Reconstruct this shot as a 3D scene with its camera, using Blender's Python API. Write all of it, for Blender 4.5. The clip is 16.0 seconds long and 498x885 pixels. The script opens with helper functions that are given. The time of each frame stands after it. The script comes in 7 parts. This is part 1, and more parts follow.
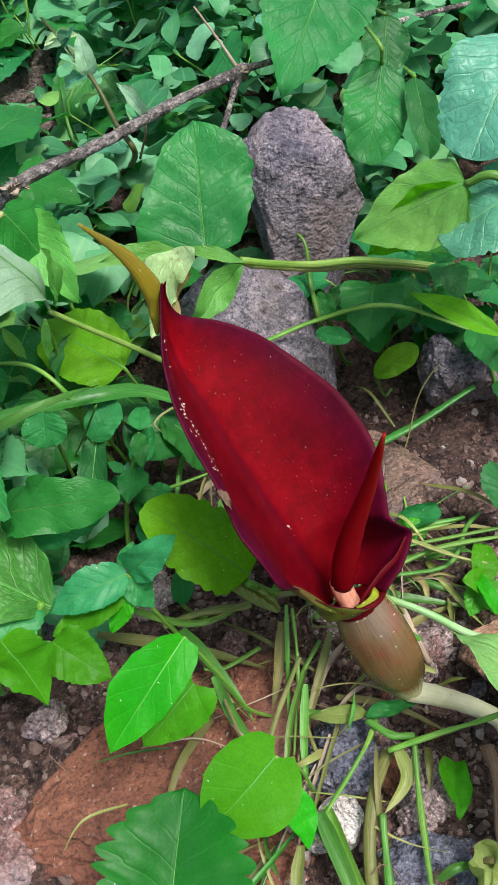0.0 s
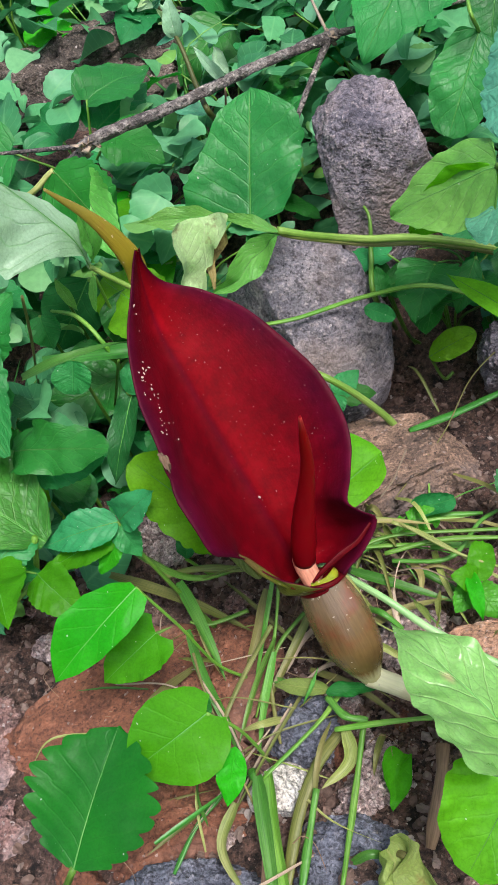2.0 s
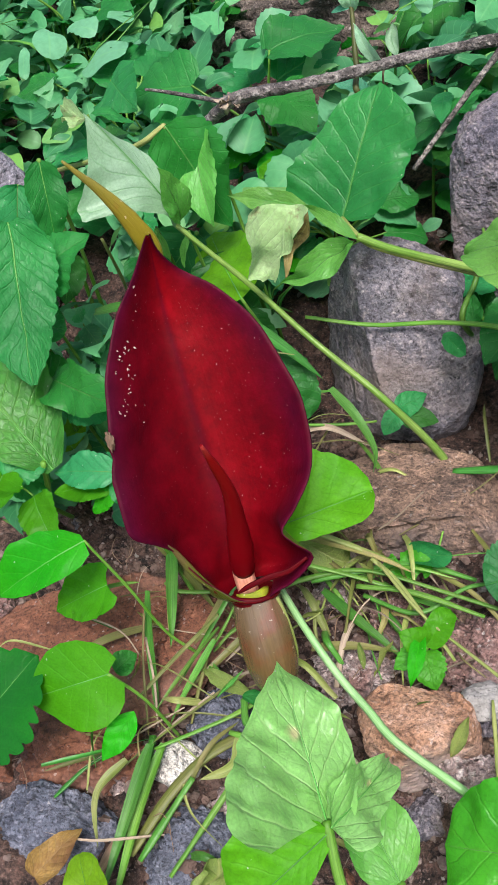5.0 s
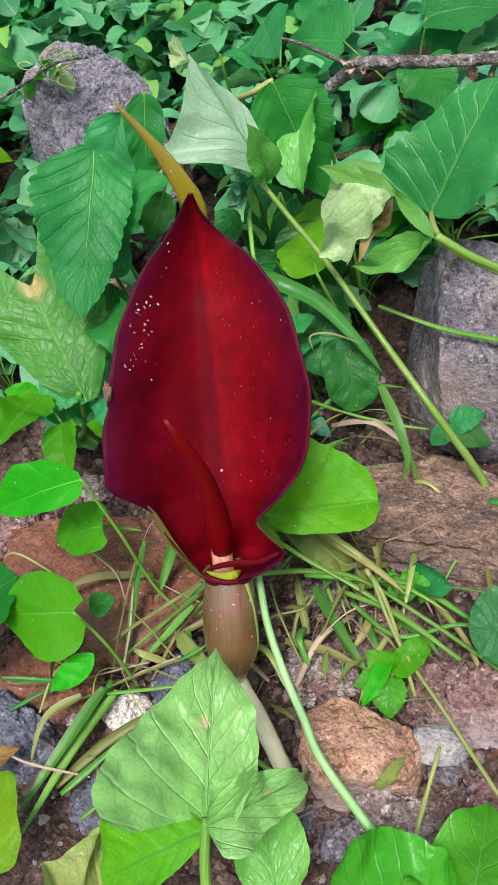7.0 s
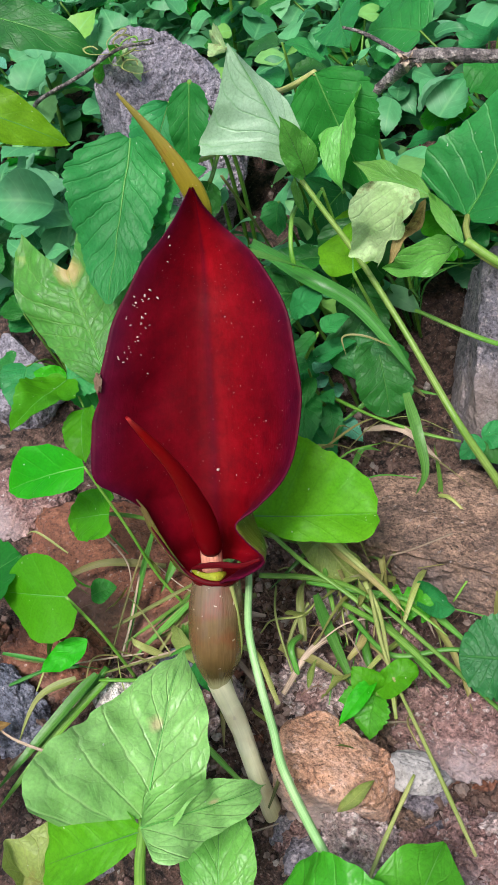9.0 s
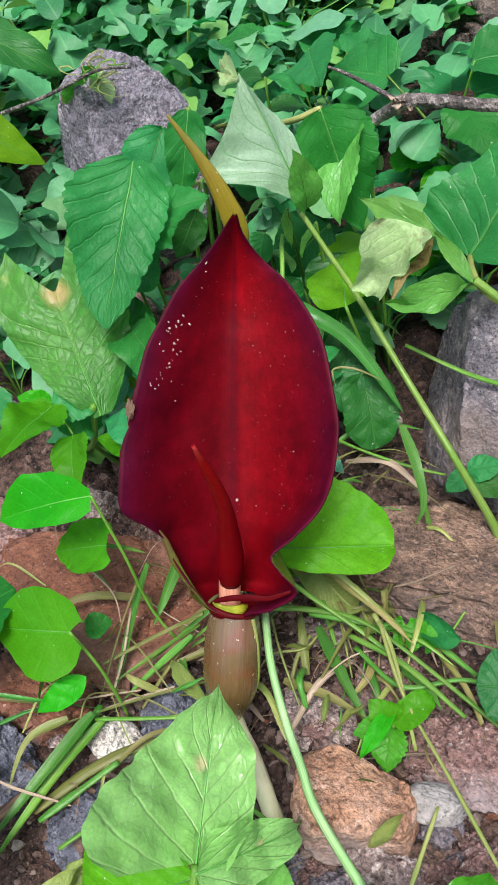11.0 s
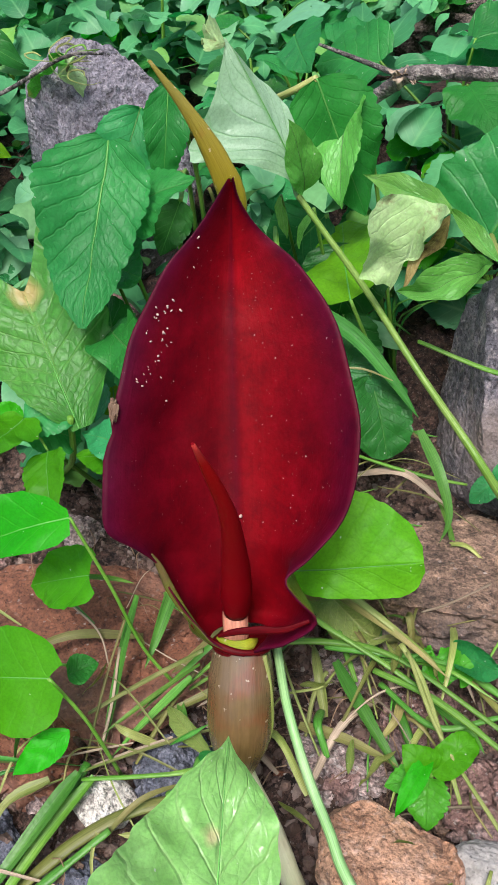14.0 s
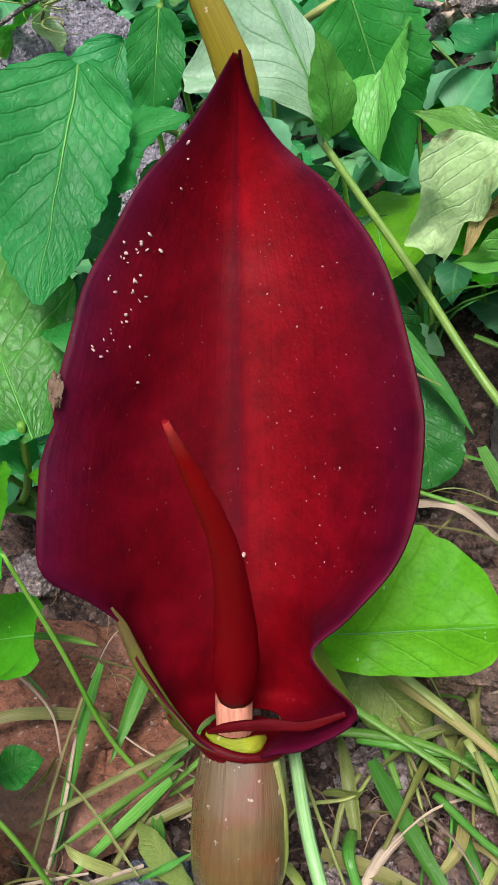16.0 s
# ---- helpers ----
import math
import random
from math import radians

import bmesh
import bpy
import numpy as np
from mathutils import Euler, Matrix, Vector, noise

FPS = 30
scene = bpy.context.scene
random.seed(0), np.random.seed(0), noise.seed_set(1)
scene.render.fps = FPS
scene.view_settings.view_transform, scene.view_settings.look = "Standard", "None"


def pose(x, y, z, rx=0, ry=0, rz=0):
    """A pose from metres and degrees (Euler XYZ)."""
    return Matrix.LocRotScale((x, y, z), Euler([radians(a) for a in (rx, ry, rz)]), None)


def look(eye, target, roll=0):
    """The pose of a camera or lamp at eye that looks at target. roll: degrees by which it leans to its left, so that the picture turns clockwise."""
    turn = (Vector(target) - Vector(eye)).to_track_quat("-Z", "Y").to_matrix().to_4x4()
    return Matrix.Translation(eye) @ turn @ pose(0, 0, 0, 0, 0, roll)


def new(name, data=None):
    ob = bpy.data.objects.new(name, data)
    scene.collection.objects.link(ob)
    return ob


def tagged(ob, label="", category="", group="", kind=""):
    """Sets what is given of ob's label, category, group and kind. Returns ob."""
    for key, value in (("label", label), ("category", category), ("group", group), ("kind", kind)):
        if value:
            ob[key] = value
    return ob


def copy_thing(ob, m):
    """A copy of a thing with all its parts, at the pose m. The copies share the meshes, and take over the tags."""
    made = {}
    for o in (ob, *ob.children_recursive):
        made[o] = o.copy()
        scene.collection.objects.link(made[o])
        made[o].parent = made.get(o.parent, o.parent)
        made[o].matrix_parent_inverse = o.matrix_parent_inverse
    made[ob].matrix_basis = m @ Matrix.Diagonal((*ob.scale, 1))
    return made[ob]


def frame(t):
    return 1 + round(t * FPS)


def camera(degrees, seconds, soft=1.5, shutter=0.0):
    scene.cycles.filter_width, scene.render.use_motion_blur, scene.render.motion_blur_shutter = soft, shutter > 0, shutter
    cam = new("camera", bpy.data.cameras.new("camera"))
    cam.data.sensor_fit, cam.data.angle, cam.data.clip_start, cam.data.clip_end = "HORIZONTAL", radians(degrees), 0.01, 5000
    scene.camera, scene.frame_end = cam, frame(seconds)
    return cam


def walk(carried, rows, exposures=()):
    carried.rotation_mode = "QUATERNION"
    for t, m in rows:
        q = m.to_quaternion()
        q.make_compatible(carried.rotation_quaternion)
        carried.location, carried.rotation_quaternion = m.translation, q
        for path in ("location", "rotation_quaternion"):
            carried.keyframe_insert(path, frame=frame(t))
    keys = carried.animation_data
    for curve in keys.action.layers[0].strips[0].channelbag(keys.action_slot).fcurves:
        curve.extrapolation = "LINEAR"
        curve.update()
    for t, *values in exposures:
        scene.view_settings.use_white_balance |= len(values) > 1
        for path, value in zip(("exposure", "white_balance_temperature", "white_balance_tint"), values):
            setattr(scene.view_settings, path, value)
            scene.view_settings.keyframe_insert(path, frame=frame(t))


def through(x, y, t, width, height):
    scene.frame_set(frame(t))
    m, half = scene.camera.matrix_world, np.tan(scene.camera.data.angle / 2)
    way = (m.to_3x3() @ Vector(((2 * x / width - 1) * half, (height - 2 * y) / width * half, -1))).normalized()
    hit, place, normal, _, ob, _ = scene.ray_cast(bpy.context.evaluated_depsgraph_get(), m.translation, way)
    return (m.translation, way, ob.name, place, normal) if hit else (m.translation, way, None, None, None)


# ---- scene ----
# the camera: seconds, eye, yaw, pitch, roll
cam = camera(30.50, 16.0, soft=0.8)
ROWS = [
    (0.0, 0.0004, 0.0004, 0.3198, 9.83, -46.80, -13.29),
    (0.5, 0.0129, -0.0028, 0.3152, 12.97, -46.00, -14.33),
    (1.0, 0.0276, -0.0037, 0.3132, 16.59, -45.69, -15.49),
    (1.5, 0.0432, -0.0016, 0.3150, 20.57, -45.98, -16.41),
    (2.0, 0.0746, 0.0077, 0.3126, 28.67, -45.67, -20.33),
    (2.5, 0.0957, 0.0169, 0.3117, 34.60, -45.46, -22.52),
    (3.0, 0.1055, 0.0258, 0.3134, 38.45, -45.85, -21.99),
    (3.5, 0.1185, 0.0367, 0.3177, 42.44, -46.07, -22.07),
    (6.0, 0.1603, 0.0831, 0.3080, 57.85, -45.27, -16.50),
    (6.5, 0.1641, 0.0948, 0.3071, 61.63, -45.81, -15.50),
    (7.0, 0.1743, 0.1087, 0.3033, 66.35, -45.29, -16.36),
    (7.5, 0.1784, 0.1208, 0.3024, 69.93, -45.48, -16.81),
    (8.0, 0.1784, 0.1267, 0.3001, 71.61, -45.54, -15.86),
    (8.5, 0.1825, 0.1346, 0.2960, 73.83, -44.75, -16.85),
    (9.0, 0.1882, 0.1466, 0.2939, 76.84, -43.85, -19.38),
    (11.5, 0.1583, 0.0974, 0.3013, 62.91, -43.62, -9.06),
    (12.0, 0.1622, 0.0966, 0.2990, 63.13, -42.73, -10.01),
    (12.5, 0.1612, 0.0960, 0.2940, 62.88, -42.16, -10.16),
    (13.0, 0.1520, 0.0992, 0.2855, 62.59, -42.28, -10.21),
    (13.5, 0.1447, 0.1029, 0.2758, 62.64, -42.00, -10.35),
    (14.0, 0.1349, 0.1077, 0.2671, 62.70, -42.27, -10.42),
    (14.5, 0.1239, 0.1145, 0.2489, 63.31, -41.23, -10.56),
    (15.0, 0.1037, 0.1206, 0.2264, 62.27, -40.26, -9.71),
    (15.5, 0.0919, 0.1258, 0.2136, 61.87, -39.61, -9.13),
    (16.0, 0.0883, 0.1289, 0.2095, 62.21, -39.13, -9.29),
]
walk(cam, [(t, pose(x, y, z, 90 + pitch, 0, yaw) @ pose(0, 0, 0, 0, 0, roll)) for t, x, y, z, yaw, pitch, roll in ROWS])

# ---- world and light: bright overcast, light from high behind the camera's right ----
SUN_DIR = Vector((0.35, -0.25, 0.9)).normalized()
world = bpy.data.worlds.new("world")
scene.world = world
world.use_nodes = True
wn = world.node_tree.nodes
sky = wn.new("ShaderNodeTexSky")
sky.sky_type = "NISHITA"
sky.sun_disc = False
sky.sun_elevation = math.asin(SUN_DIR.z)
sky.sun_rotation = math.atan2(SUN_DIR.x, SUN_DIR.y)
sky.air_density, sky.dust_density = 1.0, 4.0
world.node_tree.links.new(sky.outputs[0], wn["Background"].inputs[0])
wn["Background"].inputs[1].default_value = 0.13
sun = new("sun", bpy.data.lights.new("sun", "SUN"))
sun.data.energy, sun.data.angle, sun.data.color = 2.6, radians(16), (1.0, 0.97, 0.99)
sun.matrix_world = look(SUN_DIR * 5, (0, 0, 0))
scene.view_settings.exposure = 0.72


# ---- materials ----
def nodes_of(name):
    m = bpy.data.materials.new(name)
    m.use_nodes = True
    nt = m.node_tree
    return m, nt, nt.nodes["Principled BSDF"]


def noise_node(nt, scale, detail=4.0, rough=0.55, vec=None, dist=0.0):
    n = nt.nodes.new("ShaderNodeTexNoise")
    n.inputs["Scale"].default_value, n.inputs["Detail"].default_value = scale, detail
    n.inputs["Roughness"].default_value, n.inputs["Distortion"].default_value = rough, dist
    if vec is not None:
        nt.links.new(vec, n.inputs["Vector"])
    return n


def ramp(nt, fac, stops):
    r = nt.nodes.new("ShaderNodeValToRGB")
    el = r.color_ramp.elements
    while len(el) < len(stops):
        el.new(0.5)
    for e, (p, c) in zip(el, stops):
        e.position, e.color = p, (*c, 1) if len(c) == 3 else c
    nt.links.new(fac, r.inputs[0])
    return r.outputs[0]


def math_node(nt, op, a, b=None, c=None):
    n = nt.nodes.new("ShaderNodeMath")
    n.operation = op
    for i, v in enumerate((a, b, c)):
        if v is None:
            continue
        if isinstance(v, (int, float)):
            n.inputs[i].default_value = v
        else:
            nt.links.new(v, n.inputs[i])
    return n.outputs[0]


def mix_col(nt, fac, a, b, mode="MIX"):
    n = nt.nodes.new("ShaderNodeMix")
    n.data_type, n.blend_type = "RGBA", mode
    for sock, v in ((n.inputs["Factor"], fac), (n.inputs["A"], a), (n.inputs["B"], b)):
        if isinstance(v, (int, float)):
            sock.default_value = v
        elif isinstance(v, tuple):
            sock.default_value = (*v, 1)
        else:
            nt.links.new(v, sock)
    return n.outputs["Result"]


def bump(nt, height, strength, dist, normal=None):
    b = nt.nodes.new("ShaderNodeBump")
    b.inputs["Strength"].default_value, b.inputs["Distance"].default_value = strength, dist
    nt.links.new(height, b.inputs["Height"])
    if normal is not None:
        nt.links.new(normal, b.inputs["Normal"])
    return b.outputs[0]


def coords(nt, kind="Object"):
    return nt.nodes.new("ShaderNodeTexCoord").outputs[kind]


def rand_of(nt):
    return nt.nodes.new("ShaderNodeObjectInfo").outputs["Random"]


def leaf_mat(name, col, dark, vein, rough=0.45, n_veins=9, through=0.35, spots=None, spot_size=30, quilt=0.25, slant=0.55, spot_at=0.62, vein_mix=0.6, mark=None, gloss=0.32, mark_col=(0.62, 0.52, 0.28), mark_size=1.0, emboss=0.6):
    """A leaf blade: UV u across, v along; lighter midrib and side veins, mottled green, some light through."""
    m, nt, p = nodes_of(name)
    uv = coords(nt, "UV")
    sep = nt.nodes.new("ShaderNodeSeparateXYZ")
    nt.links.new(uv, sep.inputs[0])
    au = math_node(nt, "ABSOLUTE", math_node(nt, "MULTIPLY_ADD", sep.outputs[0], 2.0, -1.0))
    wob = noise_node(nt, 7.0, 2.0, vec=uv)
    vv = math_node(nt, "MULTIPLY_ADD", wob.outputs[0], 0.05, sep.outputs[1])
    lat = math_node(nt, "SUBTRACT", vv, math_node(nt, "MULTIPLY", math_node(nt, "POWER", au, 0.8), slant * 0.5))
    fr = math_node(nt, "FRACT", math_node(nt, "MULTIPLY", lat, float(n_veins)))
    tri = math_node(nt, "ABSOLUTE", math_node(nt, "SUBTRACT", fr, 0.5))
    side = math_node(nt, "SMOOTH_MAX", math_node(nt, "SUBTRACT", 1.0, math_node(nt, "MULTIPLY", math_node(nt, "SUBTRACT", 0.5, tri), 14.0)), 0.0, 0.05)
    mid = math_node(nt, "MAXIMUM", math_node(nt, "SUBTRACT", 1.0, math_node(nt, "MULTIPLY", au, 22.0)), 0.0)
    net = nt.nodes.new("ShaderNodeTexVoronoi")
    net.feature = "DISTANCE_TO_EDGE"
    net.inputs["Scale"].default_value = n_veins * 1.8
    nt.links.new(uv, net.inputs["Vector"])
    fine = math_node(nt, "MAXIMUM", math_node(nt, "SUBTRACT", 0.6, math_node(nt, "MULTIPLY", net.outputs["Distance"], 6.0)), 0.0)
    veins = math_node(nt, "MINIMUM", math_node(nt, "ADD", math_node(nt, "ADD", math_node(nt, "MULTIPLY", side, 0.45), math_node(nt, "MULTIPLY", mid, 0.8)), math_node(nt, "MULTIPLY", fine, 0.12)), 1.0)
    oc = coords(nt, "Object")
    big = noise_node(nt, 22.0, 3.0, vec=oc)
    small = noise_node(nt, 380.0, 3.0, vec=oc)
    green = mix_col(nt, ramp(nt, big.outputs[0], [(0.35, (0, 0, 0)), (0.68, (1, 1, 1))]), dark, col)
    green = mix_col(nt, math_node(nt, "MULTIPLY", small.outputs[0], 0.35), green, tuple(c * 0.6 for c in col))
    grit = noise_node(nt, 1100.0, 3.0, 0.7, vec=oc)
    green = mix_col(nt, 1.0, green, ramp(nt, grit.outputs[0], [(0.35, (0.88, 0.88, 0.88)), (0.5, (1, 1, 1)), (0.66, (1.08, 1.08, 1.08))]), "MULTIPLY")
    dusty = noise_node(nt, 700.0, 1.0, 0.5, vec=oc)
    green = mix_col(nt, ramp(nt, dusty.outputs[0], [(0.775, (0, 0, 0)), (0.80, (0.7, 0.7, 0.7))]), green, (0.5, 0.55, 0.45))
    cell = ramp(nt, net.outputs["Distance"], [(0.0, (1 - 0.28 * quilt,) * 3), (0.3, (1 + 0.15 * quilt,) * 3)])
    green = mix_col(nt, 1.0, green, cell, "MULTIPLY")
    hue = nt.nodes.new("ShaderNodeHueSaturation")
    rnd = rand_of(nt)
    nt.links.new(math_node(nt, "MULTIPLY_ADD", rnd, 0.035, 0.492), hue.inputs["Hue"])
    nt.links.new(math_node(nt, "MULTIPLY_ADD", rnd, 0.36, 0.82), hue.inputs["Value"])
    nt.links.new(green, hue.inputs["Color"])
    out = mix_col(nt, math_node(nt, "MULTIPLY", veins, vein_mix), hue.outputs[0], vein)
    if spots:
        sp = noise_node(nt, spot_size, 4.0, 0.65, vec=oc)
        out = mix_col(nt, ramp(nt, sp.outputs[0], [(spot_at - 0.05, (0, 0, 0)), (spot_at + 0.08, (1, 1, 1))]), out, spots)
    if mark:
        dist = nt.nodes.new("ShaderNodeVectorMath")
        dist.operation = "DISTANCE"
        nt.links.new(uv, dist.inputs[0])
        dist.inputs[1].default_value = (*mark, 0)
        dd = math_node(nt, "MULTIPLY_ADD", wob.outputs[0], 0.12, dist.outputs["Value"])
        out = mix_col(nt, ramp(nt, dd, [(0.075 * mark_size, (0.75, 0.75, 0.75)), (0.125 * mark_size, (0, 0, 0))]), out, mark_col)
    nt.links.new(out, p.inputs["Base Color"])
    p.inputs["Specular IOR Level"].default_value = gloss
    relief = math_node(nt, "ADD", math_node(nt, "MULTIPLY", veins, -0.6), math_node(nt, "MULTIPLY", math_node(nt, "ADD", math_node(nt, "MULTIPLY", net.outputs["Distance"], 1.2), math_node(nt, "MULTIPLY", tri, -0.6)), quilt))
    relief = math_node(nt, "ADD", relief, math_node(nt, "MULTIPLY", small.outputs[0], 0.12))
    crinkle = noise_node(nt, 120.0, 3.0, 0.6, vec=oc, dist=0.5)
    relief = math_node(nt, "ADD", relief, math_node(nt, "MULTIPLY", crinkle.outputs[0], 0.9))
    nt.links.new(bump(nt, relief, emboss, 0.0012), p.inputs["Normal"])
    nt.links.new(math_node(nt, "MULTIPLY_ADD", crinkle.outputs[0], 0.35, rough - 0.2), p.inputs["Roughness"])
    tr = nt.nodes.new("ShaderNodeBsdfTranslucent")
    bright = nt.nodes.new("ShaderNodeHueSaturation")
    bright.inputs["Saturation"].default_value, bright.inputs["Value"].default_value = 1.1, 1.6
    nt.links.new(out, bright.inputs["Color"])
    nt.links.new(bright.outputs[0], tr.inputs[0])
    ms = nt.nodes.new("ShaderNodeMixShader")
    ms.inputs[0].default_value = through
    nt.links.new(p.outputs[0], ms.inputs[1])
    nt.links.new(tr.outputs[0], ms.inputs[2])
    nt.links.new(ms.outputs[0], nt.nodes["Material Output"].inputs[0])
    return m


def stem_mat(name, a, b, rough=0.45, gloss=0.35):
    m, nt, p = nodes_of(name)
    oc = coords(nt, "Object")
    n1 = noise_node(nt, 45.0, 3.0, vec=oc)
    n2 = noise_node(nt, 600.0, 3.0, vec=oc)
    c = mix_col(nt, ramp(nt, n1.outputs[0], [(0.35, (0, 0, 0)), (0.65, (1, 1, 1))]), a, b)
    uvm = nt.nodes.new("ShaderNodeMapping")
    uvm.inputs["Scale"].default_value = (9.0, 1.2, 1.0)
    nt.links.new(coords(nt, "UV"), uvm.inputs[0])
    n3 = noise_node(nt, 2.0, 3.0, 0.6, vec=uvm.outputs[0])
    c = mix_col(nt, ramp(nt, n3.outputs[0], [(0.38, (0.65, 0.65, 0.65)), (0.58, (0, 0, 0))]), c, tuple(v * 0.4 for v in a))
    c = mix_col(nt, math_node(nt, "MULTIPLY", n2.outputs[0], 0.4), c, tuple(v * 0.55 for v in a))
    hue = nt.nodes.new("ShaderNodeHueSaturation")
    nt.links.new(math_node(nt, "MULTIPLY_ADD", rand_of(nt), 0.7, 0.6), hue.inputs["Value"])
    nt.links.new(c, hue.inputs["Color"])
    nt.links.new(hue.outputs[0], p.inputs["Base Color"])
    p.inputs["Roughness"].default_value = rough
    p.inputs["Specular IOR Level"].default_value = gloss
    nt.links.new(bump(nt, n2.outputs[0], 0.4, 0.0006), p.inputs["Normal"])
    return m


def rock_mat(name, cols, grain=260.0, pit=0.5, tint=None, rough=0.9, patch=28.0, specks=0.88, grit=0.3, relief=0.9, mottle=1.0):
    m, nt, p = nodes_of(name)
    oc = coords(nt, "Object")
    n1 = noise_node(nt, patch, 5.0, 0.6, vec=oc, dist=0.3)
    n2 = noise_node(nt, grain * 1.7, 6.0, 0.75, vec=oc)
    n3 = noise_node(nt, 90.0, 5.0, 0.65, vec=oc)
    v = nt.nodes.new("ShaderNodeTexVoronoi")
    v.inputs["Scale"].default_value = grain * 2.6
    nt.links.new(oc, v.inputs["Vector"])
    c = ramp(nt, n1.outputs[0], [(0.3, cols[0]), (0.5, cols[1]), (0.7, cols[2])])
    c = mix_col(nt, ramp(nt, n2.outputs[0], [(0.36, (0.95, 0.95, 0.95)), (0.43, (0, 0, 0))]), c, tuple(k * 0.3 for k in cols[0]))
    n7 = noise_node(nt, 420.0, 2.0, 0.5, vec=oc)
    c = mix_col(nt, ramp(nt, n7.outputs[0], [(0.58, (0, 0, 0)), (0.66, (grit, grit, grit))]), c, tuple(min(1, k * 1.5) for k in cols[2]))
    c = mix_col(nt, ramp(nt, n7.outputs[0], [(0.33, (0.6, 0.6, 0.6)), (0.40, (0, 0, 0))]), c, tuple(k * 0.35 for k in cols[0]))
    c = mix_col(nt, ramp(nt, n3.outputs[0], [(0.56, (0, 0, 0)), (0.75, (0.7, 0.7, 0.7))]), c, tuple(min(1, k * 1.6) for k in cols[2]))
    c = mix_col(nt, ramp(nt, v.outputs["Color"], [(specks, (0, 0, 0)), (specks + 0.10, (0.6, 0.6, 0.6))]), c, (0.55, 0.49, 0.46))
    n5 = noise_node(nt, 900.0, 4.0, 0.75, vec=oc)
    c = mix_col(nt, mottle, c, ramp(nt, n5.outputs[0], [(0.36, (0.55, 0.55, 0.55)), (0.5, (1, 1, 1)), (0.64, (1.4, 1.38, 1.35))]), "MULTIPLY")
    n6 = noise_node(nt, 170.0, 4.0, 0.7, vec=oc, dist=0.6)
    c = mix_col(nt, mottle, c, ramp(nt, n6.outputs[0], [(0.36, (0.45, 0.43, 0.43)), (0.47, (1, 1, 1)), (0.6, (1.0, 1.0, 1.0)), (0.72, (1.5, 1.5, 1.5))]), "MULTIPLY")
    if tint:
        n4 = noise_node(nt, 17.0, 3.0, vec=oc)
        c = mix_col(nt, ramp(nt, n4.outputs[0], [(0.5, (0, 0, 0)), (0.66, (0.8, 0.8, 0.8))]), c, tint)
    nt.links.new(c, p.inputs["Base Color"])
    p.inputs["Roughness"].default_value = rough
    h = math_node(nt, "ADD", math_node(nt, "MULTIPLY", n3.outputs[0], 1.2), math_node(nt, "MULTIPLY", n7.outputs[0], 1.2))
    h = math_node(nt, "ADD", h, math_node(nt, "MULTIPLY", n2.outputs[0], 0.5))
    h = math_node(nt, "ADD", h, math_node(nt, "MULTIPLY", v.outputs["Distance"], pit * 0.3))
    nt.links.new(bump(nt, h, relief, 0.003), p.inputs["Normal"])
    return m


